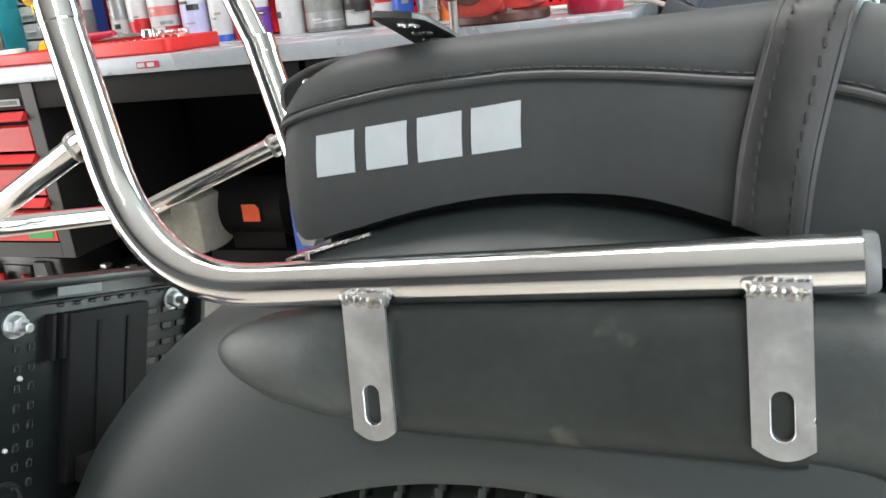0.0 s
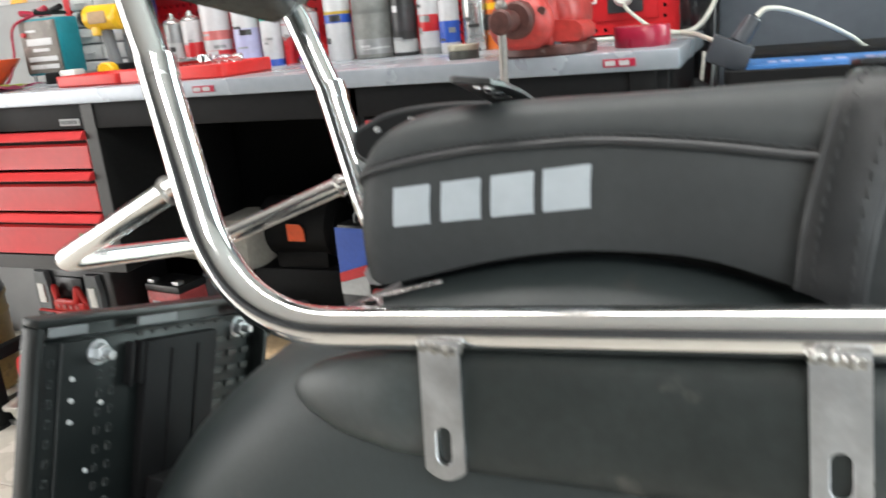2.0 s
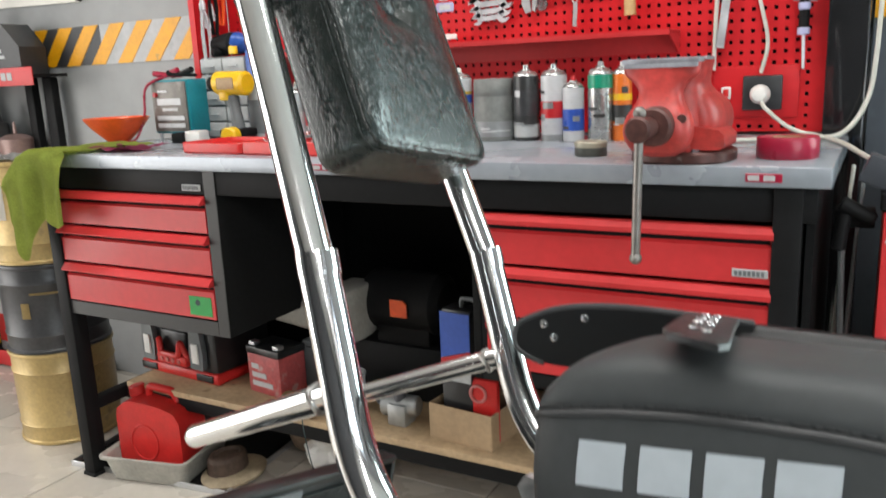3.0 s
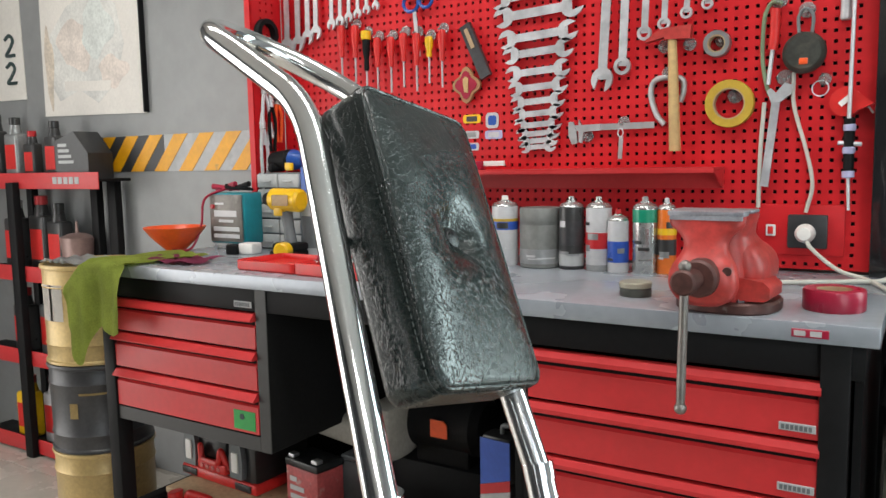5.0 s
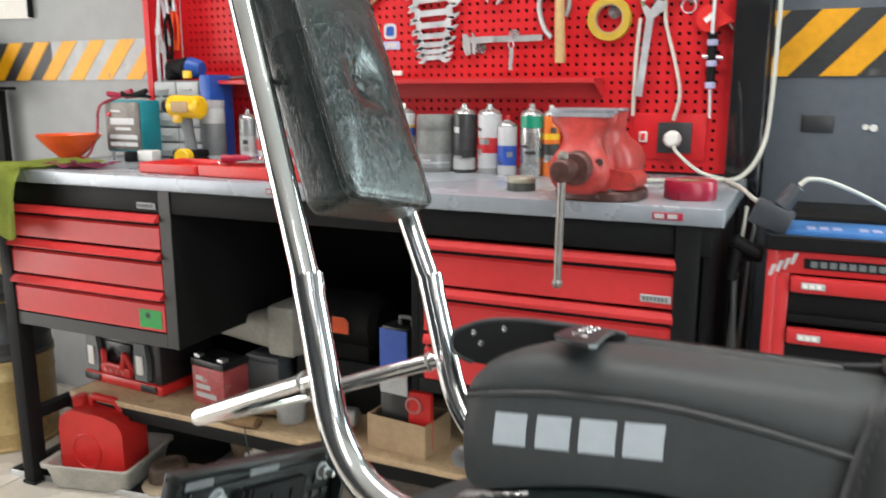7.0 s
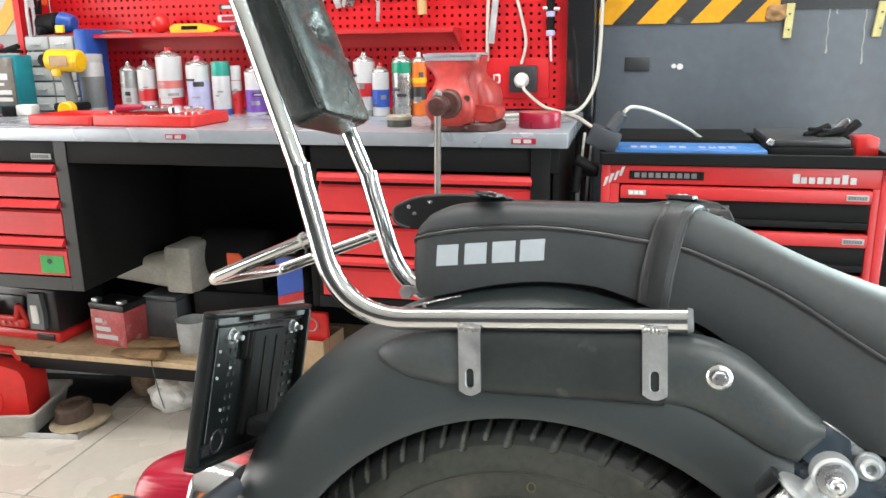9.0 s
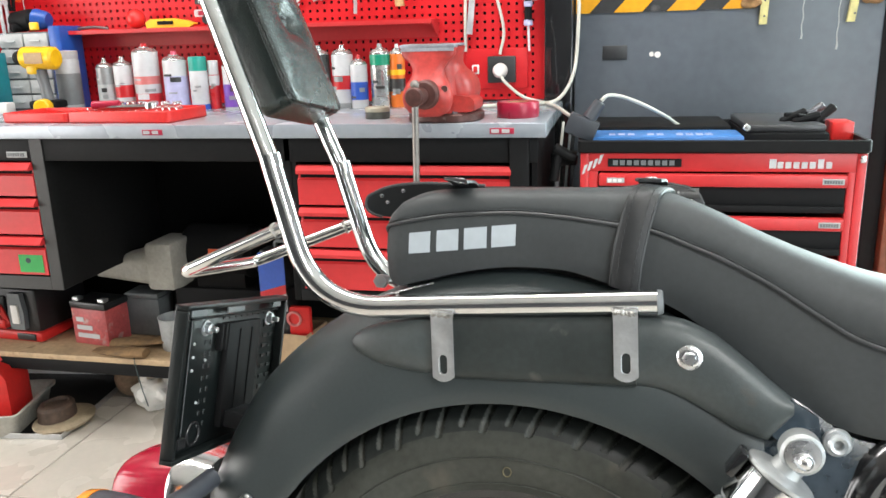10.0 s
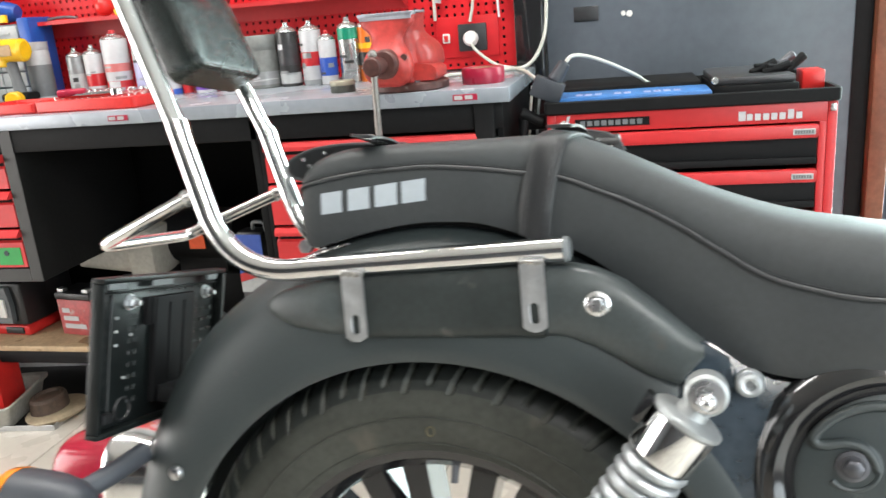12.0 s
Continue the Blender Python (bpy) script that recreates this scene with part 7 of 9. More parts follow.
# hammer
hm = thing("hammer", "hammer with a pale wooden handle and red head", "hammer", m=pose(0, 0, 0))
bm = B()
slab(bm, [(-0.197, 1.518), (-0.150, 1.528), (-0.150, 1.522), (-0.088, 1.520), (-0.086, 1.552), (-0.150, 1.549), (-0.165, 1.545), (-0.197, 1.524)], TY - 0.040, TY - 0.012, 0.004)
part("head", bm, VISE_RED, hm)
bm = B()
pipe(bm, [(-0.134, TY - 0.026, 1.528), (-0.130, TY - 0.026, 1.42), (-0.124, TY - 0.026, 1.252)], lambda t: 0.0105 + 0.004 * t, 16)
part("handle", bm, HANDLE_WOOD, hm, "pale wooden handle")
hook(hm, -0.160, 1.510)
hook(hm, -0.098, 1.510)

cl = thing("c_clamp", "grey aluminium clamp hanging behind the hammer", "clamp")
bm = B()
pipe(bm, smooth_line([(-0.155, TY - 0.009, 1.318), (-0.176, TY - 0.009, 1.345), (-0.190, TY - 0.009, 1.395), (-0.180, TY - 0.009, 1.428), (-0.140, TY - 0.009, 1.433), (-0.112, TY - 0.009, 1.425), (-0.110, TY - 0.009, 1.395), (-0.118, TY - 0.009, 1.372)]), 0.0075, 10)
part("bow", bm, ALUMINIUM, cl)
hook(cl, -0.150, 1.445)

cal = thing("vernier_caliper", "grey steel vernier caliper hung level on the board", "caliper")
bm = B()
bar_between(bm, (-0.408, 1.318), (-0.180, 1.319), 0.016, TY - 0.014, TY - 0.009)
part("beam", bm, STEEL, cal)
bm = B()
slab(bm, [(-0.410, 1.335), (-0.396, 1.335), (-0.388, 1.312), (-0.384, 1.280), (-0.400, 1.275), (-0.410, 1.300)], TY - 0.015, TY - 0.009, 0.001)
part("fixed_jaw", bm, STEEL, cal)
bm = B()
slab(bm, [(-0.380, 1.340), (-0.372, 1.325), (-0.320, 1.327), (-0.320, 1.310), (-0.366, 1.308), (-0.372, 1.278), (-0.380, 1.282)], TY - 0.018, TY - 0.008, 0.001)
part("slider", bm, STEEL, cal)
hook(cal, -0.360, 1.296)
hook(cal, -0.262, 1.328)
ky = thing("padlock_key", "small brass and steel keys on a ring", "keys")
bm = B()
pipe(bm, [(-0.265 + 0.007 * math.cos(a), TY - 0.020, 1.302 + 0.010 * math.sin(a)) for a in np.linspace(0, 2 * math.pi, 17)[:-1]], 0.0015, 6, closed=True)
part("ring", bm, TOOL, ky)
bm = B()
bar_between(bm, (-0.263, 1.292), (-0.266, 1.235), 0.011, TY - 0.021, TY - 0.018)
part("key", bm, STEEL, ky)

# tapes
def tape_on_board(x, z, r, ri, thick, mat, core, label):
    tp = thing("tape_roll", label, "tape", "tape rolls on the board")
    bm = B()
    lathe(bm, [(ri + 0.003, 0.0), (r - 0.001, 0.0), (r, 0.002), (r, thick - 0.002), (r - 0.001, thick), (ri + 0.003, thick), (ri + 0.003, 0.0)], pose(x, TY - 0.004, z, 90, 0, 0), 48, cap=False)
    part("tape", bm, mat, tp)
    bm = B()
    lathe(bm, [(ri, 0.001), (ri + 0.003, 0.001), (ri + 0.003, thick - 0.001), (ri, thick - 0.001), (ri, 0.001)], pose(x, TY - 0.004, z, 90, 0, 0), 48, cap=False)
    part("core", bm, CARDBOARD, tp)
    hook(tp, x + 0.010, z + ri * 0.55, 0.018)


tape_on_board(0.001, 1.361, 0.0560, 0.034, 0.022, DULL_YELLOW, CARDBOARD, "yellow tape roll hung on the board")
tape_on_board(-0.030, 1.503, 0.031, 0.018, 0.024, CAN_GREY, CARDBOARD, "grey tape roll hung on the board")

# speaker disc with its cord
spk = thing("round_speaker", "round black portable speaker hung by its cord loop", "speaker")
bm = B()
lathe(bm, [(0.0, 0.0), (0.036, 0.0), (0.044, 0.008), (0.0465, 0.018), (0.044, 0.028), (0.036, 0.035), (0.0, 0.038)], pose(0.162, TY - 0.006, 1.465, 90, 0, 0), 48)
part("body", bm, RUBBER, spk)
bm = B()
box(bm, (0.154, TY - 0.0445, 1.438), (0.172, TY - 0.0405, 1.452), 0.002)
part("badge", bm, ORANGE, spk, "small orange badge")
bm = B()
pipe(bm, smooth_line([(0.150, TY - 0.02, 1.505), (0.148, TY - 0.02, 1.545), (0.163, TY - 0.022, 1.562), (0.178, TY - 0.02, 1.545), (0.176, TY - 0.02, 1.505)]), 0.004, 8)
part("loop", bm, GREY_PLASTIC, spk)
hook(spk, 0.163, 1.562, 0.018)
bm = B()
pipe(bm, smooth_line([(0.140, TY - 0.010, 1.425), (0.142, TY - 0.010, 1.35), (0.170, TY - 0.012, 1.25), (0.186, TY - 0.012, 1.17), (0.174, TY - 0.012, 1.105)]), 0.0045, 8)
solo("speaker_cord", bm, CORD, "white cord hanging down the board to the socket", "cord")

# pliers, ring, tape measure, drivers near the board's end
pl = thing("long_pliers", "long pliers with red and green grips on the board", "pliers")
bm = B()
pipe(bm, smooth_line([(0.098, TY - 0.016, 1.570), (0.098, TY - 0.016, 1.52), (0.094, TY - 0.016, 1.478)]), 0.011, 12)
part("red_grip", bm, RED_PLASTIC, pl, "red grip")
bm = B()
pipe(bm, smooth_line([(0.094, TY - 0.016, 1.478), (0.090, TY - 0.016, 1.44), (0.086, TY - 0.016, 1.40)]), 0.005, 10)
part("tip", bm, TOOL, pl)
bm = B()
pipe(bm, smooth_line([(0.112, TY - 0.012, 1.58), (0.090, TY - 0.012, 1.585), (0.074, TY - 0.012, 1.55), (0.072, TY - 0.012, 1.46), (0.082, TY - 0.012, 1.40), (0.090, TY - 0.012, 1.375)]), 0.005, 8)
part("green_lead", bm, material("green_lead", (0.16, 0.22, 0.12), 0.5), pl, "green lead")
hook(pl, 0.104, 1.590, 0.018)
ap = thing("adjustable_wrench", "pale steel adjustable wrench hanging head up", "wrench")
bm = B()
bar_between(bm, (0.104, 1.362), (0.083, 1.165), 0.018, TY - 0.018, TY - 0.010)
part("shank", bm, TOOL, ap)
bm = B()
slab(bm, [(0.094, 1.358), (0.084, 1.385), (0.092, 1.392), (0.104, 1.380), (0.122, 1.402), (0.140, 1.396), (0.136, 1.376), (0.116, 1.360)], TY - 0.020, TY - 0.008, 0.002)
part("jaw", bm, TOOL, ap)
bm = B()
pipe(bm, smooth_line([(0.078, TY - 0.010, 1.36), (0.072, TY - 0.010, 1.25), (0.070, TY - 0.010, 1.115)]), 0.005, 8)
part("tail", bm, CORD, ap)
hook(ap, 0.120, 1.415, 0.018)
rg = thing("key_ring", "thin steel ring on a clear hook", "ring")
bm = B()
pipe(bm, [(0.196 + 0.017 * math.cos(a), TY - 0.012, 1.385 + 0.017 * math.sin(a)) for a in np.linspace(0, 2 * math.pi, 33)[:-1]], 0.0016, 6, closed=True)
part("ring", bm, TOOL, rg)
hook(rg, 0.204, 1.405, 0.014)
tm = thing("tape_measure", "red drop-shaped tape measure hung on the board", "tape measure")
bm = B()
slab(bm, [(0.249 + 0.032 * math.cos(a), 1.352 + 0.032 * math.sin(a)) for a in np.linspace(0.6, 5.6, 26)] + [(0.305, 1.345)], TY - 0.030, TY - 0.008, 0.005)
part("case", bm, RED_PLASTIC, tm)
bm = B()
bar_between(bm, (0.238, 1.345), (0.258, 1.362), 0.012, TY - 0.033, TY - 0.029)
part("window", bm, WHITE_PLASTIC, tm)
bm = B()
bar_between(bm, (0.290, 1.345), (0.3035, 1.325), 0.004, TY - 0.020, TY - 0.016)
part("tongue", bm, STEEL, tm)
ld = thing("long_driver", "long thin steel driver hanging beside the post", "screwdriver")
bm = B()
rod(bm, (0.262, TY - 0.036, 1.70), (0.258, TY - 0.036, 1.315), 0.0045, seg=10)
rod(bm, (0.243, TY - 0.012, 1.60), (0.243, TY - 0.012, 1.53), 0.012, seg=12, bevel=0.003)
part("shaft", bm, TOOL, ld)
bm = B()
rod(bm, (0.258, TY - 0.020, 1.318), (0.259, TY - 0.020, 1.185), 0.012, 0.011, seg=14, bevel=0.003)
part("handle", bm, BENCH_BLACK, ld)
for zz in (1.295, 1.245, 1.192):
    bm = B()
    rod(bm, (0.2585, TY - 0.020, zz + 0.008), (0.2587, TY - 0.020, zz - 0.008), 0.0132, seg=14, bevel=0.002)
    part("blue_band", bm, CAN_VIOLET, ld, "pale blue band")
bm = B()
rod(bm, (0.259, TY - 0.020, 1.185), (0.262, TY - 0.020, 1.112), 0.0042, 0.0035, seg=10)
part("tip", bm, TOOL, ld)
bm = B()
rod(bm, (0.236, TY - 0.022, 1.262), (0.284, TY - 0.022, 1.258), 0.005, seg=8)
part("cross_pin", bm, TOOL, ld)

# badge, brush and stickers
bd = thing("wooden_badge", "diamond shaped wooden badge with a red face", "badge")
bm = B()
slab(bm, [(-0.721 + r * math.cos(a), 1.452 + 1.12 * r * math.sin(a)) for a, r in [(2 * math.pi * k / 24, 0.046 * (0.84 + 0.16 * math.cos(4 * 2 * math.pi * k / 24))) for k in range(24)]], TY - 0.016, TY - 0.004, 0.002)
part("rim", bm, material("tan_wood", (0.36, 0.20, 0.09), 0.5), bd)
bm = B()
slab(bm, [(-0.721 + r * math.cos(a), 1.452 + 1.12 * r * math.sin(a)) for a, r in [(2 * math.pi * k / 24, 0.036 * (0.84 + 0.16 * math.cos(4 * 2 * math.pi * k / 24))) for k in range(24)]], TY - 0.018, TY - 0.016)
part("face", bm, TAPE_RED, bd)
bm = B()
slab(bm, [(-0.726, 1.432), (-0.714, 1.430), (-0.712, 1.470), (-0.722, 1.476), (-0.730, 1.468)], TY - 0.020, TY - 0.018)
part("figure_mark", bm, HANDLE_WOOD, bd, "plain brass mark", smooth=False)
brs = thing("sharpening_stone", "dark sharpening stone with a cream face, hung slanting", "stone")
bm = B()
bar_between(bm, (-0.722, 1.618), (-0.655, 1.470), 0.034, TY - 0.022, TY - 0.006)
part("holder", bm, DRUM_DARK, brs)
bm = B()
bar_between(bm, (-0.716, 1.606), (-0.692, 1.552), 0.012, TY - 0.025, TY - 0.022)
part("cream_face", bm, CARDBOARD, brs)


def sticker_on(x, z, w, h, mats, label):
    st = thing("sticker", label, "sticker", "stickers on the board")
    for k, mt in enumerate(mats):
        s_ = 1 - 0.38 * k
        bm = B()
        slab(bm, round_rect(x - w / 2 * s_, z - h / 2 * s_, x + w / 2 * s_, z + h / 2 * s_, h * 0.28 * s_), TY - 0.0012 - 0.0006 * k, TY - 0.0004 - 0.0006 * k)
        part("print", bm, mt, st, smooth=False)


sticker_on(-0.712, 1.357, 0.058, 0.024, (YELLOW, DRUM_DARK), "yellow sticker with a dark mark")
sticker_on(-0.646, 1.350, 0.042, 0.044, (CAN_WHITE, BLUE), "white and blue shield sticker")
sticker_on(-0.714, 1.312, 0.050, 0.022, (CAN_WHITE, CAN_GREY), "white sticker with a grey mark")
sticker_on(-0.642, 1.310, 0.056, 0.024, (CAN_VIOLET, CAN_WHITE), "pale blue oval sticker")
sticker_on(-0.712, 1.278, 0.044, 0.022, (CAN_WHITE, CAN_BLUE), "white sticker with a blue mark")
sticker_on(-0.775, 1.290, 0.060, 0.016, (DRUM_DARK, CAN_WHITE), "dark oval sticker with a pale mark")
sticker_on(-0.775, 1.255, 0.072, 0.022, (CAN_WHITE, TAPE_RED), "white sticker with a red mark")

# bundle of pliers and snips hanging on the side wing
for k, (yy, zz, mt, ln) in enumerate(((2.25, 1.62, ORANGE, 0.13), (2.262, 1.47, TOOL, 0.17), (2.285, 1.43, BENCH_BLACK, 0.15), (2.30, 1.60, BENCH_BLACK, 0.16), (2.32, 1.44, ORANGE, 0.13), (2.245, 1.36, TOOL, 0.20), (2.29, 1.33, RED_PLASTIC, 0.14))):
    pp = thing("pliers", "pliers with worn grips hanging on the side wing", "pliers", "pliers on the wing")
    xx = PX0 + 0.012 + 0.004 * (k % 3)
    for s in (-1, 1):
        bm = B()
        pipe(bm, smooth_line([(xx, yy + s * 0.003, zz), (xx + 0.004, yy + s * 0.014, zz - ln * 0.4), (xx + 0.002, yy + s * 0.008, zz - ln)]), 0.0055, 8)
        part("grip", bm, mt, pp)
    bm = B()
    rod(bm, (xx, yy, zz - 0.008), (xx, yy, zz + 0.045), 0.011, 0.005, seg=10, bevel=0.002)
    rod(bm, (xx - 0.012, yy, zz + 0.01), (xx + 0.012, yy, zz + 0.01), 0.004, seg=8)
    part("jaw", bm, TOOL, pp)
bm = B()
lathe(bm, [(0.030, 0.0), (0.044, 0.0), (0.046, 0.004), (0.046, 0.020), (0.044, 0.024), (0.030, 0.024), (0.030, 0.0)], pose(PX0 + 0.002, 2.285, 1.655, 0, 90, 0), 32, cap=False)
solo("black_tape_roll", bm, BENCH_BLACK, "black tape roll hung on the side wing", "tape")

# ---- tool cart beside the bench ----
cart = thing("tool_cart", "red and black steel tool cart with drawers", "tool cart", m=pose(0, 1.825, 0))
KX0, KX1 = 0.436, 1.054
bm = B()
box(bm, (KX0, 0.0, 0.12), (KX0 + 0.020, 0.44, 0.889), 0.003)
part("side_panel", bm, RED_PAINT, cart)
bm = B()
box(bm, (KX1 - 0.020, 0.0, 0.12), (KX1, 0.44, 0.889), 0.003)
part("side_panel", bm, RED_PAINT, cart)
bm = B()
box(bm, (KX0 + 0.020, 0.42, 0.12), (KX1 - 0.020, 0.44, 0.889))
part("back_panel", bm, SHADE_BLACK, cart, smooth=False)
bm = B()
box(bm, (KX0 + 0.020, 0.0005, 0.846), (KX1 - 0.020, 0.02, 0.889), 0.002)
part("fascia", bm, RED_PAINT, cart)
bm = B()
box(bm, (KX0 + 0.020, 0.002, 0.10), (KX0 + 0.042, 0.02, 0.846), 0.002)
part("stile", bm, RED_PAINT, cart)
bm = B()
box(bm, (KX1 - 0.036, 0.002, 0.10), (KX1 - 0.020, 0.02, 0.846), 0.002)
part("stile", bm, RED_PAINT, cart)
bm = B()
tray(bm, KX0 - 0.006, KX1 + 0.006, -0.010, 0.45, 0.029, 0.012, 0.889)
part("top_tray", bm, BENCH_BLACK, cart, "black rimmed tray top")
for z1, z0 in ((0.843, 0.750), (0.745, 0.652), (0.647, 0.50), (0.495, 0.35), (0.345, 0.17)):
    bm = B()
    box(bm, (KX0 + 0.043, 0.004, z0 + 0.006), (KX1 - 0.037, 0.024, z1 - 0.030), 0.002)
    dr = part("drawer", bm, BENCH_BLACK, cart, "black drawer front")
    bm = B()
    box(bm, (KX0 + 0.044, -0.014, z1 - 0.030), (KX1 - 0.038, 0.010, z1 - 0.001), 0.004)
    part("pull", bm, RED_PAINT, dr, "red drawer pull")
    bm = B()
    box(bm, (KX0 + 0.044, -0.004, z0 + 0.004), (KX1 - 0.038, 0.012, z0 + 0.020), 0.002)
    part("lower_ledge", bm, BENCH_BLACK, dr)
    nameplate(dr, "maker_plate", KX1 - 0.068, z1 - 0.0155, -0.014, 0.045, 0.013, LIGHT_GREY, GREY_PLASTIC)
    nameplate(dr, "maker_plate", KX0 + 0.082, z1 - 0.0155, -0.014, 0.040, 0.012, LIGHT_GREY, WHITE_PLASTIC, 3)
bm = B()
for k in range(8):
    w_ = 0.0145 if k else 0.017
    box(bm, (0.853 + 0.0168 * k, -0.0018, 0.8545), (0.853 + 0.0168 * k + w_ - 0.002, 0.0005, 0.8545 + (0.021 if k in (0, 6) else 0.015)), 0.001, 1)
part("maker_lettering", bm, CAN_WHITE, cart, "row of plain white blocks")
nameplate(cart, "black_nameplate", 0.582, 0.8665, 0.0004, 0.165, 0.019, BENCH_BLACK, GREY_PLASTIC, 9)
bm = B()
for k, (a, c) in enumerate(((0.440, 0.838), (0.452, 0.846), (0.464, 0.852), (0.476, 0.862))):
    slab(bm, [(a, c), (a + 0.006, c + 0.002), (a + 0.014, c + 0.024), (a + 0.006, c + 0.022)], -0.0006, -0.0001)
part("white_transfer", bm, CAN_WHITE, cart, "slanting white transfer", smooth=False)
bm = B()
box(bm, (KX1 - 0.016, -0.006, 0.868), (KX1 - 0.004, 0.0, 0.884), 0.002)
part("lock", bm, BRIGHT, cart, "small lock")
for cx in (KX0 + 0.05, KX1 - 0.05):
    for cy in (0.05, 0.39):
        bm = B()
        rod(bm, (cx, cy - 0.016, 0.05), (cx, cy + 0.016, 0.05), 0.05, seg=28, bevel=0.006)
        box(bm, (cx - 0.025, cy - 0.022, 0.085), (cx + 0.025, cy + 0.022, 0.121), 0.003)
        part("castor", bm, RUBBER, cart)
bm = B()
box(bm, (KX0 + 0.0205, 0.03, 0.121), (KX1 - 0.0205, 0.41, 0.14))
part("bottom_panel", bm, BENCH_BLACK, cart, smooth=False)

bx = thing("blue_tool_case", "flat blue tool case lying in the cart's top tray", "tool case", m=pose(0, 1.825, 0.8995))
bm = B()
box(bm, (0.448, 0.02, 0.0), (0.800, 0.15, 0.025), 0.005)
part("case", bm, material("blue_vinyl", (0.045, 0.17, 0.44), 0.42, vary=0.12, scale=30), bx)
for k in range(11):
    if k not in (3, 6):
        bm = B()
        box(bm, (0.500 + 0.022 * k, 0.040, 0.0248), (0.500 + 0.022 * k + 0.015, 0.075, 0.0258))
        part("print_bar", bm, CAN_VIOLET, bx, "pale print bar", smooth=False)
bm = B()
box(bm, (0.455, 0.160, 0.0), (0.79, 0.40, 0.032), 0.004)
solo("black_case", bm, BENCH_BLACK, "long black plastic case in the cart tray", "case", m=pose(0, 1.825, 0.8995))
bb = thing("smoked_case", "smoked plastic case on the cart", "case", m=pose(0, 1.825, 0.8995))
bm = B()
box(bm, (0.805, 0.05, 0.0), (0.985, 0.34, 0.028), 0.004)
part("base", bm, BENCH_BLACK, bb)
bm = B()
box(bm, (0.808, 0.06, 0.028), (0.980, 0.33, 0.046), 0.006)
part("lid", bm, DRUM_DARK, bb)
bm = B()
rod(bm, (0.808, 0.045, 0.040), (0.808, 0.062, 0.040), 0.008, seg=12, bevel=0.001)
part("latch", bm, BRIGHT, bb)
bm = B()
box(bm, (1.000, 0.10, 0.0), (1.048, 0.17, 0.047), 0.004)
solo("red_box", bm, RED_PLASTIC, "small red plastic box in the cart tray", "box", m=pose(0, 1.825, 0.8995))
cp = thing("jump_clips", "black spring clips heaped in the cart tray", "clips", m=pose(0.965, 1.965, 0.9465))
for k, (a, b_, c, q) in enumerate(((-0.045, 0.0, 0.008, 18), (0.0, 0.02, 0.014, 32), (0.02, -0.01, 0.010, 40), (-0.02, -0.02, 0.006, 12))):
    bm = B()
    d = Vector((math.cos(radians(q)), 0.3, math.sin(radians(q)))).normalized()
    p = Vector((a, b_, c))
    rod(bm, p - d * 0.03, p + d * 0.035, 0.007, 0.011, 10, bevel=0.003)
    rod(bm, p - d * 0.02 + Vector((0, 0, 0.012)), p + d * 0.03 + Vector((0, 0, -0.006)), 0.005, 0.007, 10, bevel=0.002)
    part("clip", bm, BENCH_BLACK if k != 1 else DARK_STEEL, cp)

# adaptor block and cable on the cart corner
ad = thing("socket_block", "grey mains socket block hanging on its cable", "socket block")
bm = B()
box(bm, (-0.036, -0.020, -0.024), (0.036, 0.020, 0.024), 0.004, m=pose(0.437, 1.862, 0.945, 0, 22, 0))
part("block", bm, SIGNAL_GREY, ad)
bm = B()
rod(bm, (0.452, 1.862, 0.962), (0.479, 1.868, 1.003), 0.017, 0.014, 16, bevel=0.003)
part("plug_top", bm, SIGNAL_GREY, ad)
bm = B()
pipe(bm, smooth_line([(0.480, 1.869, 1.004), (0.496, 1.88, 1.016), (0.530, 1.91, 1.010), (0.585, 1.95, 0.985), (0.640, 2.0, 0.952), (0.662, 2.03, 0.934), (0.675, 2.05, 0.927), (0.70, 2.075, 0.921)]), 0.0044, 10)
part("cable", bm, CORD, ad, "cream cable")
bk = thing("air_gun_holder", "black bracket holding an air line gun at the bench end", "holder")
bm = B()
box(bm, (0.3625, 1.88, 0.850), (0.425, 1.93, 0.880), 0.004)
part("bracket", bm, BENCH_BLACK, bk)
bm = B()
rod(bm, (0.372, 1.862, 0.895), (0.425, 1.862, 0.868), 0.014, 0.011, 14, bevel=0.003)
rod(bm, (0.380, 1.862, 0.880), (0.372, 1.862, 0.815), 0.011, 0.012, 14, bevel=0.003)
part("gun", bm, BENCH_BLACK, bk)
bm = B()
pipe(bm, smooth_line([(0.375, 1.90, 0.85), (0.380, 1.91, 0.70), (0.392, 1.93, 0.45), (0.385, 1.95, 0.15), (0.40, 1.98, 0.006), (0.41, 2.15, 0.006)]), 0.006, 8)
part("hose", bm, GREY_PLASTIC, bk, "grey hose")

# ---- under the bench ----
SH = 0.2535
kit = thing("power_tool_case", "grey and red tool case with grey latches on the shelf", "tool case", m=pose(-1.43, 2.03, SH, 0, 0, -4))
bm = B()
box(bm, (-0.165, -0.02, 0.02), (0.175, 0.20, 0.175), 0.012)
part("body", bm, PLASTIC_BLACK, kit)
bm = B()
box(bm, (-0.175, -0.03, 0.0), (0.185, 0.205, 0.036), 0.012)
part("red_base", bm, RED_PLASTIC, kit, "red base rim")
bm = B()
pipe(bm, rounded([(-0.062, -0.030, 0.062), (-0.048, -0.046, 0.128), (-0.040, -0.050, 0.080), (0.040, -0.050, 0.080), (0.048, -0.046, 0.128), (0.062, -0.030, 0.062)], 0.012), 0.009, 10)
box(bm, (-0.066, -0.048, 0.046), (0.066, -0.020, 0.078), 0.006)
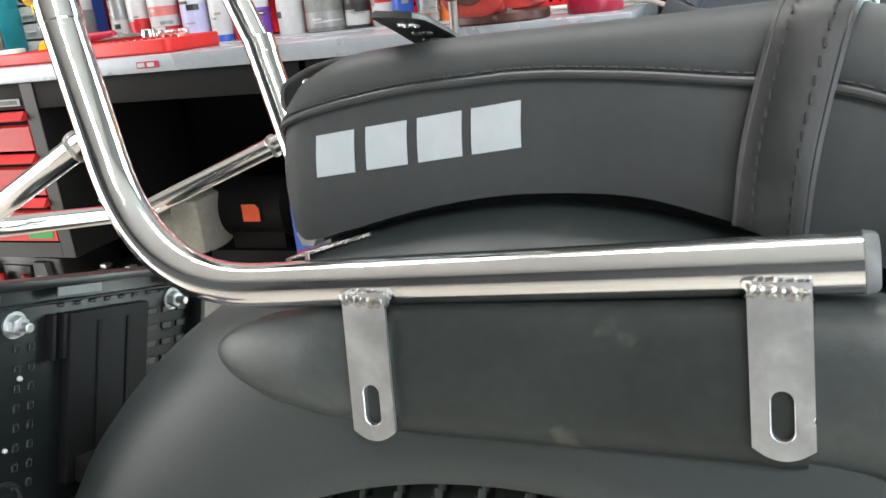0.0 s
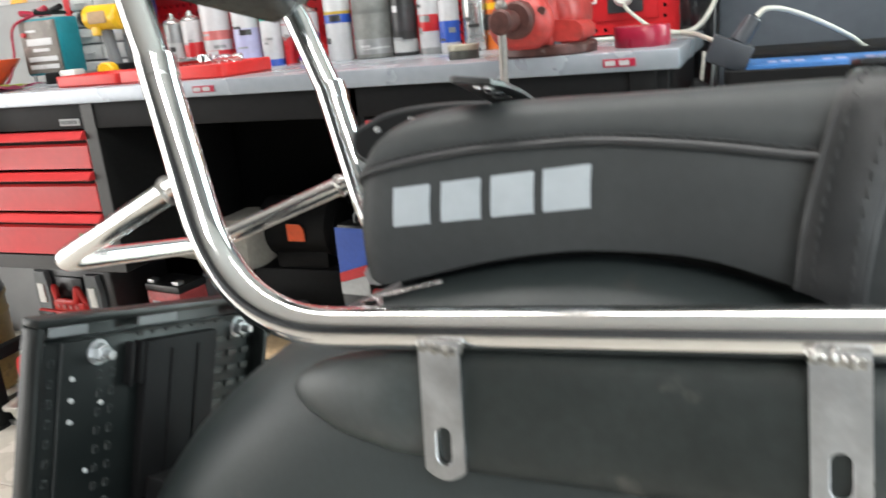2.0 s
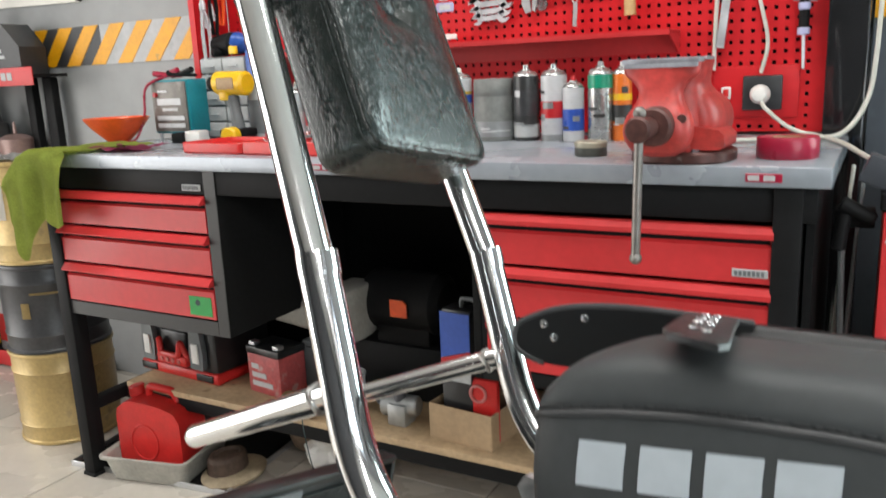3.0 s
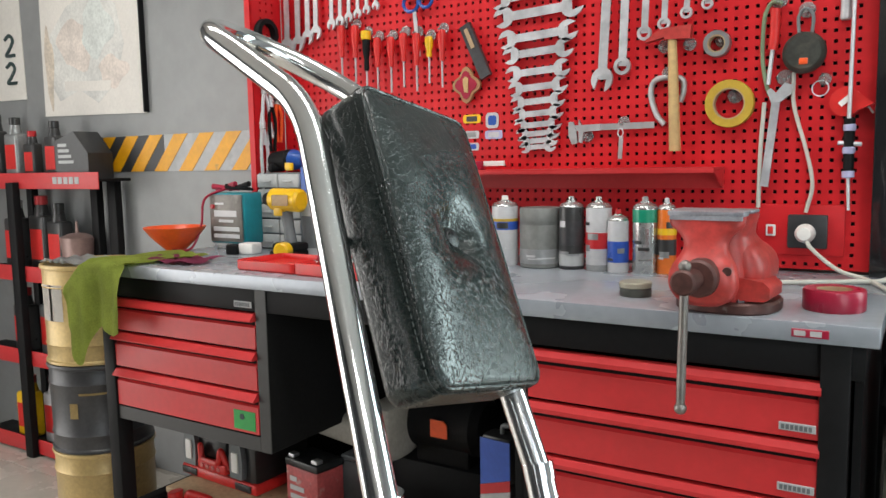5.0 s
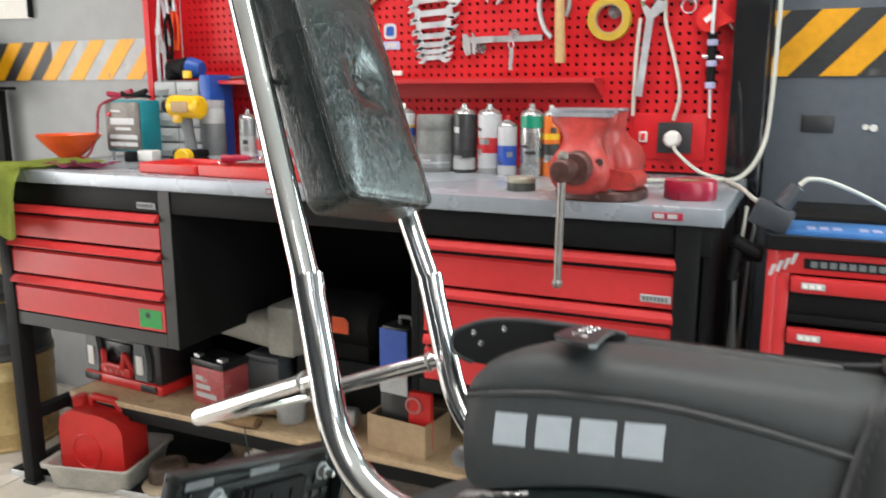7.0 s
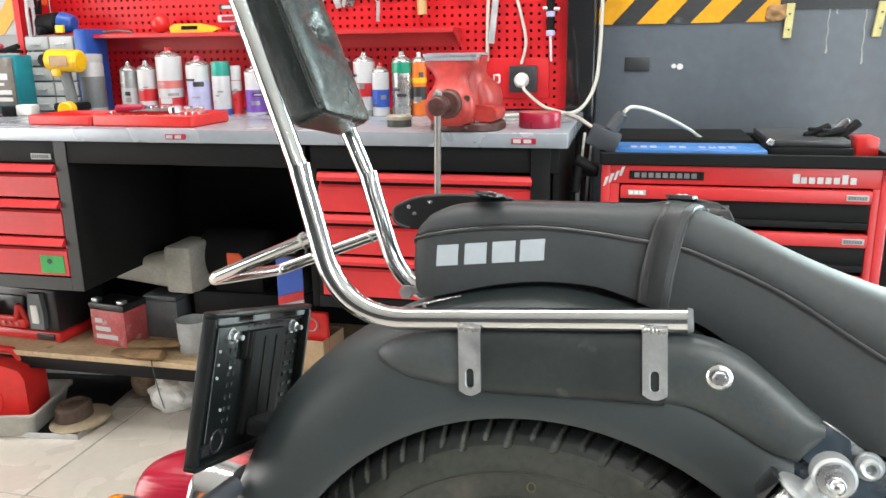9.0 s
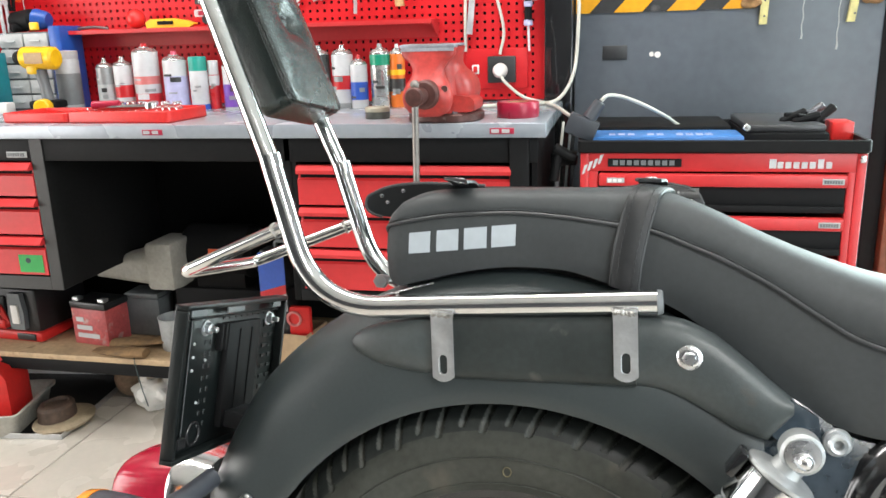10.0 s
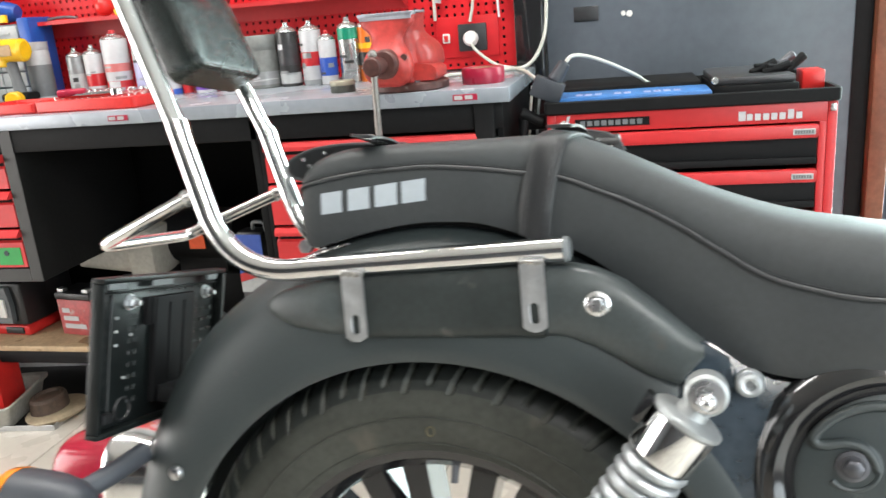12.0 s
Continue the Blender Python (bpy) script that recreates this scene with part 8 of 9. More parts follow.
grip_ = part("handle", bm, RED_PLASTIC, kit, "red carrying handle")
for k in range(4):
    bm = B()
    rod(bm, (-0.040 + 0.026 * k, -0.052, 0.062), (-0.040 + 0.026 * k, -0.047, 0.062), 0.007, seg=12, bevel=0.001)
    part("grip_dot", bm, LIGHT_RED, grip_, "pale moulded dot")
bm = B()
box(bm, (-0.058, -0.030, 0.085), (0.058, -0.018, 0.150), 0.006)
part("front_recess", bm, PLASTIC_BLACK, kit)
for lx in (-0.112, 0.108):
    bm = B()
    slab(bm, [(lx - 0.026, 0.045), (lx + 0.026, 0.045), (lx + 0.030, 0.100), (lx + 0.022, 0.165), (lx - 0.022, 0.165), (lx - 0.030, 0.100)], -0.040, -0.018, 0.006)
    lt = part("latch", bm, GREY_PLASTIC, kit)
    bm = B()
    box(bm, (lx - 0.014, -0.046, 0.066), (lx + 0.014, -0.039, 0.128), 0.003)
    part("latch_plate", bm, WHITE_PLASTIC, lt, "pale latch plate")
for lx in (-0.128, 0.128):
    bm = B()
    box(bm, (lx - 0.036, -0.034, 0.008), (lx + 0.036, -0.028, 0.030), 0.003)
    part("base_inset", bm, PLASTIC_BLACK, kit)
bat = thing("motorcycle_battery", "red and black motorcycle battery on the shelf", "battery", m=pose(-1.072, 2.045, SH, 0, 0, -8))
bm = B()
box(bm, (-0.068, -0.045, 0.0), (0.068, 0.055, 0.118), 0.004)
bt = part("case", bm, FADED_RED, bat, "faded red case")
bm = B()
box(bm, (-0.070, -0.047, 0.1185), (0.070, 0.057, 0.140), 0.004)
part("cover", bm, PLASTIC_BLACK, bat)
bm = B()
for k, w_ in enumerate((0.030, 0.060, 0.085)):
    box(bm, (-0.050, -0.0465, 0.075 - 0.026 * k), (-0.050 + w_, -0.0452, 0.090 - 0.026 * k))
part("print", bm, CAN_WHITE, bt, "faded white print bars", smooth=False)
for sx in (-0.05, 0.05):
    bm = B()
    box(bm, (sx - 0.012, -0.040, 0.1405), (sx + 0.012, -0.016, 0.152), 0.002)
    part("terminal", bm, STEEL, bat)
bat2 = thing("old_battery", "old grey battery behind the red one", "battery", m=pose(-0.955, 2.14, SH))
bm = B()
box(bm, (-0.06, -0.04, 0.0), (0.06, 0.05, 0.125), 0.004)
part("case", bm, GREY_PLASTIC, bat2)
bm = B()
box(bm, (-0.06, -0.04, 0.1255), (0.06, 0.05, 0.142), 0.004)
part("cover", bm, GREY_PLASTIC, bat2)
mach = thing("bench_grinder", "dark bench grinder with an orange label in the shadow", "grinder", m=pose(-0.72, 2.19, SH))
bm = B()
box(bm, (-0.13, -0.07, 0.0), (0.20, 0.09, 0.165), 0.02)
part("base", bm, BENCH_BLACK, mach)
bm = B()
rod(bm, (-0.10, 0.0, 0.27), (0.15, 0.0, 0.27), 0.085, 0.085, 28, bevel=0.02)
box(bm, (-0.05, -0.06, 0.16), (0.12, 0.06, 0.22), 0.01)
part("motor", bm, BENCH_BLACK, mach)
bm = B()
slab(bm, [(0.020, 0.250), (0.072, 0.250), (0.072, 0.285), (0.060, 0.297), (0.020, 0.297)], -0.092, -0.086, 0.002)
part("orange_label", bm, ORANGE, mach, "orange label plate")
cone = thing("air_scoop", "pale grey plastic air duct lying on the grinder base", "air duct", m=pose(-0.93, 2.095, SH + 0.170))
bm = B()
rings = []
for t in np.linspace(0, 1, 9):
    x = -0.145 + 0.29 * t
    hh, dd = 0.028 + 0.045 * t, 0.030 + 0.040 * t
    ring = []
    for k in range(20):
        a = 2 * math.pi * k / 20
        c, sn = math.cos(a), math.sin(a)
        ring.append((x, dd * math.copysign(abs(c) ** 0.5, c), 0.060 + 0.022 * t + hh * math.copysign(abs(sn) ** 0.5, sn)))
    rings.append(ring)
grid_faces(bm, rings, True, True, True)
part("duct", bm, DUSTY_BEIGE, cone, angle=50)
bm = B()
box(bm, (0.06, -0.075, 0.012), (0.15, 0.075, 0.160), 0.012)
part("mouth", bm, DUSTY_BEIGE, cone)
ct = thing("carton", "open brown cardboard carton on the shelf", "carton", m=pose(-0.415, 2.01, SH, 0, 0, -6))
for lo, hi in (((-0.09, -0.06, 0.0), (0.09, 0.07, 0.004)), ((-0.09, -0.06, 0.004), (0.09, -0.056, 0.092)), ((-0.09, 0.066, 0.004), (0.09, 0.07, 0.092)), ((-0.09, -0.056, 0.004), (-0.086, 0.066, 0.092)), ((0.086, -0.056, 0.004), (0.09, 0.066, 0.092))):
    bm = B()
    box(bm, lo, hi, 0.001, 1)
    part("panel", bm, CARDBOARD, ct)
jug = thing("oil_jug", "oil jug with a blue, red and white label in the carton", "bottle", m=pose(-0.430, 2.00, SH + 0.0045, 0, 0, -6))
bm = B()
box(bm, (-0.048, -0.03, 0.0), (0.044, 0.035, 0.215), 0.010)
box(bm, (-0.046, -0.028, 0.215), (0.042, 0.033, 0.330), 0.012)
part("body", bm, PLASTIC_BLACK, jug)
bm = B()
slab(bm, [(-0.044, 0.205), (0.040, 0.232), (0.040, 0.322), (-0.044, 0.322)], -0.0312, -0.0288)
part("blue_label", bm, CAN_BLUE, jug, "blue label", smooth=False)
bm = B()
slab(bm, [(-0.044, 0.180), (0.040, 0.205), (0.040, 0.231), (-0.044, 0.204)], -0.0322, -0.0290)
part("red_label", bm, CAN_RED, jug, "red and white label", smooth=False)
bm = B()
slab(bm, [(-0.044, 0.150), (0.040, 0.150), (0.040, 0.204), (-0.044, 0.179)], -0.0322, -0.0290)
part("white_label", bm, LIGHT_GREY, jug, "white label", smooth=False)
bm = B()
pipe(bm, rounded([(0.0, 0.0, 0.33), (0.0, 0.0, 0.352), (0.040, 0.0, 0.352), (0.040, 0.0, 0.325)], 0.012), 0.0055, 10)
part("handle", bm, GREY_PLASTIC, jug)
rt = thing("tape_dispenser", "red plastic reel with a pale hub standing in the carton", "reel", m=pose(-0.372, 1.985, SH + 0.0045))
bm = B()
box(bm, (-0.045, -0.016, 0.0), (0.045, 0.006, 0.165), 0.010)
part("body", bm, RED_PLASTIC, rt)
bm = B()
pipe(bm, [(-0.005 + 0.020 * math.cos(a), -0.018, 0.128 + 0.020 * math.sin(a)) for a in np.linspace(0, 2 * math.pi, 25)[:-1]], 0.004, 8, closed=True)
part("hub", bm, LIGHT_RED, rt, smooth=True)
cr = thing("carburettor", "small cast metal carburettor lying on the shelf", "carburettor", m=pose(-0.62, 2.00, SH))
bm = B()
rod(bm, (-0.05, 0.0, 0.045), (0.05, 0.01, 0.050), 0.030, 0.026, 20, bevel=0.004)
box(bm, (-0.025, -0.028, 0.0), (0.030, 0.028, 0.060), 0.006)
part("body", bm, ALUMINIUM, cr)
bm = B()
rod(bm, (0.0, 0.0, 0.06), (0.002, 0.0, 0.115), 0.018, 0.015, 16, bevel=0.003)
part("top_cap", bm, DARK_STEEL, cr)
bm = B()
rod(bm, (-0.055, -0.01, 0.05), (-0.085, -0.02, 0.085), 0.006, 0.005, 8)
part("fuel_spout", bm, DARK_STEEL, cr)
pl2 = thing("plastic_beaker", "clear grey plastic beaker on the shelf", "beaker", m=pose(-0.795, 2.02, SH))
bm = B()
lathe(bm, [(0.0, 0.0), (0.040, 0.0), (0.042, 0.003), (0.046, 0.100), (0.049, 0.103), (0.046, 0.103), (0.040, 0.006), (0.0, 0.005)], None, 28)
part("cup", bm, LIGHT_GREY, pl2)
gl = thing("work_gloves", "pair of worn brown work gloves on the shelf edge", "gloves", m=pose(-0.91, 1.965, SH))
for s in (-1, 1):
    bm = B()
    rings = []
    for t in np.linspace(0, 1, 12):
        x = -0.10 + 0.19 * t
        w_, h_ = 0.022 + 0.012 * math.sin(math.pi * t), 0.008 + 0.006 * math.sin(3 * t + s)
        ring = [(x + 0.02 * s, s * 0.018 + w_ * math.cos(a) + 0.025 * t * s, 0.014 + 0.010 * s * 0.5 + 0.010 * t + h_ * math.sin(a)) for a in np.linspace(0, 2 * math.pi, 13)[:-1]]
        rings.append(ring)
    grid_faces(bm, rings, True, True, True)
    part("glove", bm, material("brown_suede", (0.22, 0.13, 0.06), 0.9, vary=0.25, scale=30), gl, angle=80)

# floor: oil tray, jerry can, brake disc, rolled mat, bag
sheet = thing("floor_pan", "flat dark steel pan lying on the floor under the drip tray", "pan", m=pose(-1.435, 2.055, 0.0, 0, 0, 6))
bm = B()
box(bm, (-0.29, -0.235, 0.0), (0.29, 0.235, 0.003))
part("pan_floor", bm, BENCH_BLACK, sheet, "black oily floor of the pan", smooth=False)
for nm, lo, hi in (("front_rim", (-0.29, -0.240, 0.0), (0.29, -0.2355, 0.018)), ("side_rim", (0.2905, -0.240, 0.0), (0.295, 0.235, 0.018)), ("side_rim", (-0.295, -0.240, 0.0), (-0.2905, 0.235, 0.018)), ("back_rim", (-0.29, 0.2355, 0.0), (0.29, 0.240, 0.018))):
    bm = B()
    box(bm, lo, hi, 0.0012, 1)
    part(nm, bm, STEEL, sheet, "bare steel rim")
tr = thing("drip_tray", "pale dusty drip tray standing in the flat pan", "tray", m=pose(-1.414, 1.918, 0.0035, 0, 0, 13))
bm = B()
rings = []
for w_, d_, z_ in ((0.122, 0.112, 0.0), (0.138, 0.128, 0.068), (0.148, 0.138, 0.071), (0.149, 0.139, 0.080), (0.143, 0.133, 0.082), (0.134, 0.124, 0.076), (0.118, 0.108, 0.005)):
    rings.append([(a, c, z_) for a, c in round_rect(-w_, -d_, w_, d_, 0.022)])
grid_faces(bm, rings, True, True, True)
part("pan", bm, material("dusty_tin", (0.40, 0.385, 0.34), 0.5, 0.15, vary=0.15, scale=14), tr)
jc = thing("jerry_can", "red plastic fuel can standing in the drip tray", "fuel can", m=pose(-1.428, 1.912, 0.0100, 0, 0, 9) @ Matrix.Diagonal((0.86, 1.0, 1.0, 1.0)))
bm = B()
slab(bm, [(-0.110, 0.0), (0.130, 0.0), (0.140, 0.015), (0.140, 0.165), (0.120, 0.195), (0.060, 0.212), (-0.055, 0.222), (-0.085, 0.215), (-0.115, 0.195), (-0.122, 0.165), (-0.122, 0.015)], -0.065, 0.065, 0.018, 3)
part("body", bm, RED_PLASTIC, jc, angle=50)
bm = B()
pipe(bm, rounded([(-0.035, 0, 0.215), (-0.030, 0, 0.248), (0.070, 0, 0.238), (0.085, 0, 0.205)], 0.020), 0.012, 12)
part("handle", bm, RED_PLASTIC, jc)
bm = B()
rod(bm, (-0.082, 0, 0.212), (-0.086, 0, 0.246), 0.026, 0.025, 20, bevel=0.003)
part("cap", bm, RED_PLASTIC, jc)
bm = B()
pipe(bm, [(-0.01 + 0.055 * math.cos(a), -0.0645, 0.095 + 0.055 * math.sin(a)) for a in np.linspace(0, 2 * math.pi, 37)[:-1]], 0.004, 8, closed=True)
part("moulded_ring", bm, RED_PLASTIC, jc)
dsc = thing("brake_drum", "rusty brown brake drum with a pale flange on the floor", "brake drum", m=pose(-1.178, 1.945, 0.0035, 0, 0, 0) @ Matrix.Diagonal((0.80, 1.0, 1.0, 1.0)))
bm = B()
lathe(bm, [(0.0, 0.0), (0.080, 0.0), (0.103, 0.010), (0.106, 0.018), (0.100, 0.021), (0.064, 0.023), (0.0, 0.023)], None, 40)
part("flange", bm, material("dusty_flange", (0.34, 0.27, 0.18), 0.7, vary=0.2, scale=20, bump=0.2, bump_scale=120), dsc, "dusty tan flange")
bm = B()
lathe(bm, [(0.066, 0.0225), (0.063, 0.060), (0.056, 0.068), (0.044, 0.070), (0.040, 0.060), (0.0, 0.058)], pose(-0.030, 0.0, 0.0), 36)
part("drum", bm, material("rusty_iron", (0.085, 0.055, 0.040), 0.7, vary=0.3, scale=20, bump=0.3, bump_scale=120), dsc)
lg = B()
rings = []
for t in np.linspace(0, 1, 19):
    rr = 0.064 * (math.sin(math.pi * min(1.0, max(0.0, 0.04 + 0.92 * t))) ** 0.35)
    rings.append([(-1.120 + 0.115 * t, 2.165 + 0.02 * t + rr * math.cos(a) * (1 + 0.06 * math.sin(3 * a + 5 * t)), 0.066 + rr * math.sin(a) * (1 + 0.05 * math.sin(4 * a))) for a in np.linspace(0, 2 * math.pi, 29)[:-1]])
grid_faces(lg, rings, True, True, True)
solo("rolled_mat", lg, material("felt_mat", (0.24, 0.17, 0.115), 0.9, vary=0.25, scale=18, bump=0.4, bump_scale=150), "brown rolled felt bundle under the shelf", "mat")
bm = B()
bmesh.ops.create_icosphere(bm, subdivisions=4, radius=0.066, matrix=pose(-0.945, 2.10, 0.060) @ Matrix.Diagonal((1.1, 0.8, 1.0, 1)))
for v in bm.verts:
    n_ = noise.noise(v.co * 28) * 0.022 + noise.noise(v.co * 70) * 0.008
    v.co += v.normal * n_
    v.co.z = max(v.co.z, 0.001)
solo("plastic_bag", bm, WHITE_PLASTIC, "crumpled white plastic bag on the floor", "bag", angle=25)
bm = B()
pipe(bm, smooth_line([(-0.885, BF + 0.180, 0.2560), (-0.875, BF + 0.156, 0.2545), (-0.868, BF + 0.150, 0.225), (-0.858, BF + 0.151, 0.160), (-0.846, BF + 0.152, 0.105)]), 0.0016, 6)
solo("loose_wire", bm, PRINT_DARK, "thin dark wire hanging over the edge of the plywood shelf", "wire")

# ---- drum, bottle rack and papers on the grey wall ----
PAIL_R = 0.158


def oil_pail(z, h, mat, label, extras):
    """A steel oil pail with a rolled foot, two swaged hoops and a rolled rim."""
    pail = thing("oil_pail", label, "oil pail", "stacked oil pails", pose(-1.962, 1.989, z))
    r = PAIL_R
    bm = B()
    lathe(bm, [(0.0, 0.010), (r - 0.006, 0.010), (r - 0.002, 0.0), (r + 0.003, 0.002), (r + 0.003, 0.010), (r - 0.002, 0.014), (r - 0.002, h * 0.18), (r + 0.0015, h * 0.20), (r - 0.002, h * 0.22),
               (r - 0.001, h * 0.76), (r + 0.003, h * 0.78), (r - 0.001, h * 0.80), (r - 0.001, h - 0.016)], None, 56, cap=False)
    part("shell", bm, mat, pail)
    bm = B()
    lathe(bm, [(r - 0.001, h - 0.016), (r + 0.004, h - 0.014), (r + 0.006, h - 0.007), (r + 0.004, h - 0.001), (r - 0.004, h - 0.001), (r - 0.008, h - 0.008), (0.0, h - 0.009)], None, 56)
    part("rim", bm, mat, pail)
    for nm, mt, a0, a1, za, zb, note in extras:
        bm = B()
        rows = []
        for k in range(11):
            a = radians(a0 + (a1 - a0) * k / 10)
            rows.append([((r + 0.0012) * math.cos(a), (r + 0.0012) * math.sin(a), zz) for zz in (za, zb)])
        grid_faces(bm, rows, False)
        bmesh.ops.solidify(bm, geom=bm.faces[:], thickness=0.0008)
        part(nm, bm, mt, pail, note)
    return pail


oil_pail(0.0, 0.313, BRASS_DRUM, "gold steel oil pail standing on the floor", ())
oil_pail(0.3135, 0.292, DRUM_DARK, "black steel oil pail with a gold line, on a gold pail",
         (("gold_line", BRASS_DRUM, -60, 20, 0.196, 0.203, "thin gold line"), ("round_mark", BRASS_DRUM, -72, -62, 0.12, 0.17, "plain gold mark")))
oil_pail(0.606, 0.324, BRASS_DRUM, "gold steel oil pail with a pale label, topmost of a stack",
         (("paper_label", PAPER, -112, -72, 0.145, 0.262, "pale paper label"),))
bm = B()
rings = []
for i in range(22):
    ring = []
    for j in range(14):
        ring.append((-0.115 + 0.20 * i / 21, -0.10 + 0.17 * j / 13, 0.931 + 0.012 * abs(math.sin(0.9 * i) * math.sin(0.8 * j + 0.3 * i))))
    rings.append(ring)
grid_faces(bm, rings, False)
bmesh.ops.solidify(bm, geom=bm.faces[:], thickness=0.003)
solo("white_rag", bm, LIGHT_GREY, "crumpled off-white rag on the top oil pail", "rag", m=pose(-1.975, 1.975, 0), angle=80)

rack = thing("bottle_rack", "black wire display rack with red shelf edges", "rack", m=pose(-2.62, 2.30, 0))
for px_, py_, pw in ((-0.225, -0.062, 0.026), (-0.290, 0.060, 0.020), (0.140, 0.075, 0.022), (0.255, 0.075, 0.026)):
    bm = B()
    box(bm, (px_ - pw, py_ - 0.016, 0.0), (px_ + pw, py_ + 0.016, 1.183), 0.003)
    part("post", bm, BENCH_BLACK, rack)
for z_ in (0.050, 0.440, 0.805, 1.196):
    bm = B()
    box(bm, (-0.66, -0.044, z_ - 0.012), (0.33, 0.10, z_), 0.002)
    sh = part("rack_shelf", bm, BENCH_BLACK, rack)
    bm = B()
    box(bm, (-0.66, -0.050, z_ - 0.040), (0.336, -0.045, z_ + 0.026), 0.002)
    part("shelf_edge", bm, RED_PAINT, sh, "red shelf edge strip")
    if z_ > 1.0:
        for k in range(5):
            bm = B()
            box(bm, (0.045 + 0.036 * k, -0.0525, z_ - 0.020), (0.045 + 0.036 * k + 0.028, -0.0502, z_ + 0.008), 0.001, 1)
            part("lettering", bm, LIGHT_GREY, sh, "plain pale block", smooth=False)


def oil_bottle(x, y, z, w, h, body, cap, label):
    ob = thing("oil_bottle", label, "bottle", "bottles on the rack", pose(x, y, z))
    bm = B()
    box(bm, (-w / 2, -w * 0.3, 0), (w / 2, w * 0.3, h * 0.74), w * 0.12, 3)
    rod(bm, (0, 0, h * 0.73), (0, 0, h * 0.88), w * 0.30, w * 0.22, 16)
    part("body", bm, body, ob)
    bm = B()
    rod(bm, (0, 0, h * 0.88), (0, 0, h), w * 0.24, seg=16, bevel=0.002)
    part("cap", bm, cap, ob)
    bm = B()
    box(bm, (-w * 0.38, -w * 0.3 - 0.0012, h * 0.16), (w * 0.38, -w * 0.3 - 0.0002, h * 0.56))
    part("label", bm, RED_PLASTIC, ob, "red label", smooth=False)


for x, w, h, b_, c_ in ((-3.06, 0.075, 0.28, CAN_BLACK, CAN_BLACK), (-2.925, 0.095, 0.26, CAN_GREY, CAN_BLACK), (-2.805, 0.075, 0.20, CAN_BLACK, CAN_RED), (-2.645, 0.085, 0.235, CAN_BLACK, CAN_BLACK)):
    oil_bottle(x, 2.315, 1.1965, w, h, b_, c_, "dark oil bottle with a red label on the rack")
for x, w, h, b_, c_ in ((-2.98, 0.11, 0.30, CAN_BLACK, CAN_WHITE), (-2.790, 0.11, 0.32, CAN_BLACK, CAN_RED), (-2.670, 0.10, 0.29, CAN_BLACK, CAN_BLACK)):
    oil_bottle(x, 2.325, 0.8055, w, h, b_, c_, "black oil jug with a red label on the rack")
bm = B()
lathe(bm, [(0.0, 0.0), (0.045, 0.0), (0.050, 0.06), (0.058, 0.15), (0.030, 0.165), (0.006, 0.17), (0.004, 0.215), (0.0, 0.216)], pose(-2.560, 2.33, 0.8055) @ Matrix.Diagonal((1.35, 1.1, 1.0, 1.0)), 28)
solo("oiler", bm, material("dull_pink_tin", (0.30, 0.20, 0.18), 0.4, 0.3), "dull tin oiler with a thin spout", "oiler")
for x, w, h, b_, c_ in ((-2.98, 0.12, 0.27, YELLOW, CAN_RED), (-2.79, 0.10, 0.30, CAN_WHITE, CAN_BLACK), (-2.68, 0.10, 0.34, YELLOW, CAN_BLACK)):
    oil_bottle(x, 2.325, 0.0505, w, h, b_, c_, "pale oil bottle with a red label on the rack")
for x, w, h, b_, c_ in ((-2.96, 0.11, 0.28, CAN_BLACK, CAN_RED), (-2.77, 0.10, 0.30, GREY_PLASTIC, CAN_BLACK), (-2.66, 0.09, 0.27, CAN_BLACK, CAN_BLACK)):
    oil_bottle(x, 2.325, 0.4405, w, h, b_, c_, "dark oil bottle with a red label on the rack")
bxx = thing("display_box", "black cardboard display box with white print", "box", m=pose(-2.475, 2.325, 1.1965, 0, 0, 6))
bm = B()
slab(bm, [(-0.085, 0.0), (0.095, 0.0), (0.095, 0.10), (0.020, 0.185), (-0.085, 0.150)], -0.06, 0.06, 0.002)
part("carton", bm, BLACK_PAINT, bxx)
bm = B()
for k in range(4):
    box(bm, (-0.07, -0.0615, 0.060 + 0.022 * k), (-0.07 + 0.085 - 0.012 * k, -0.0602, 0.072 + 0.022 * k))
part("print", bm, LIGHT_GREY, bxx, "white print bars", smooth=False)

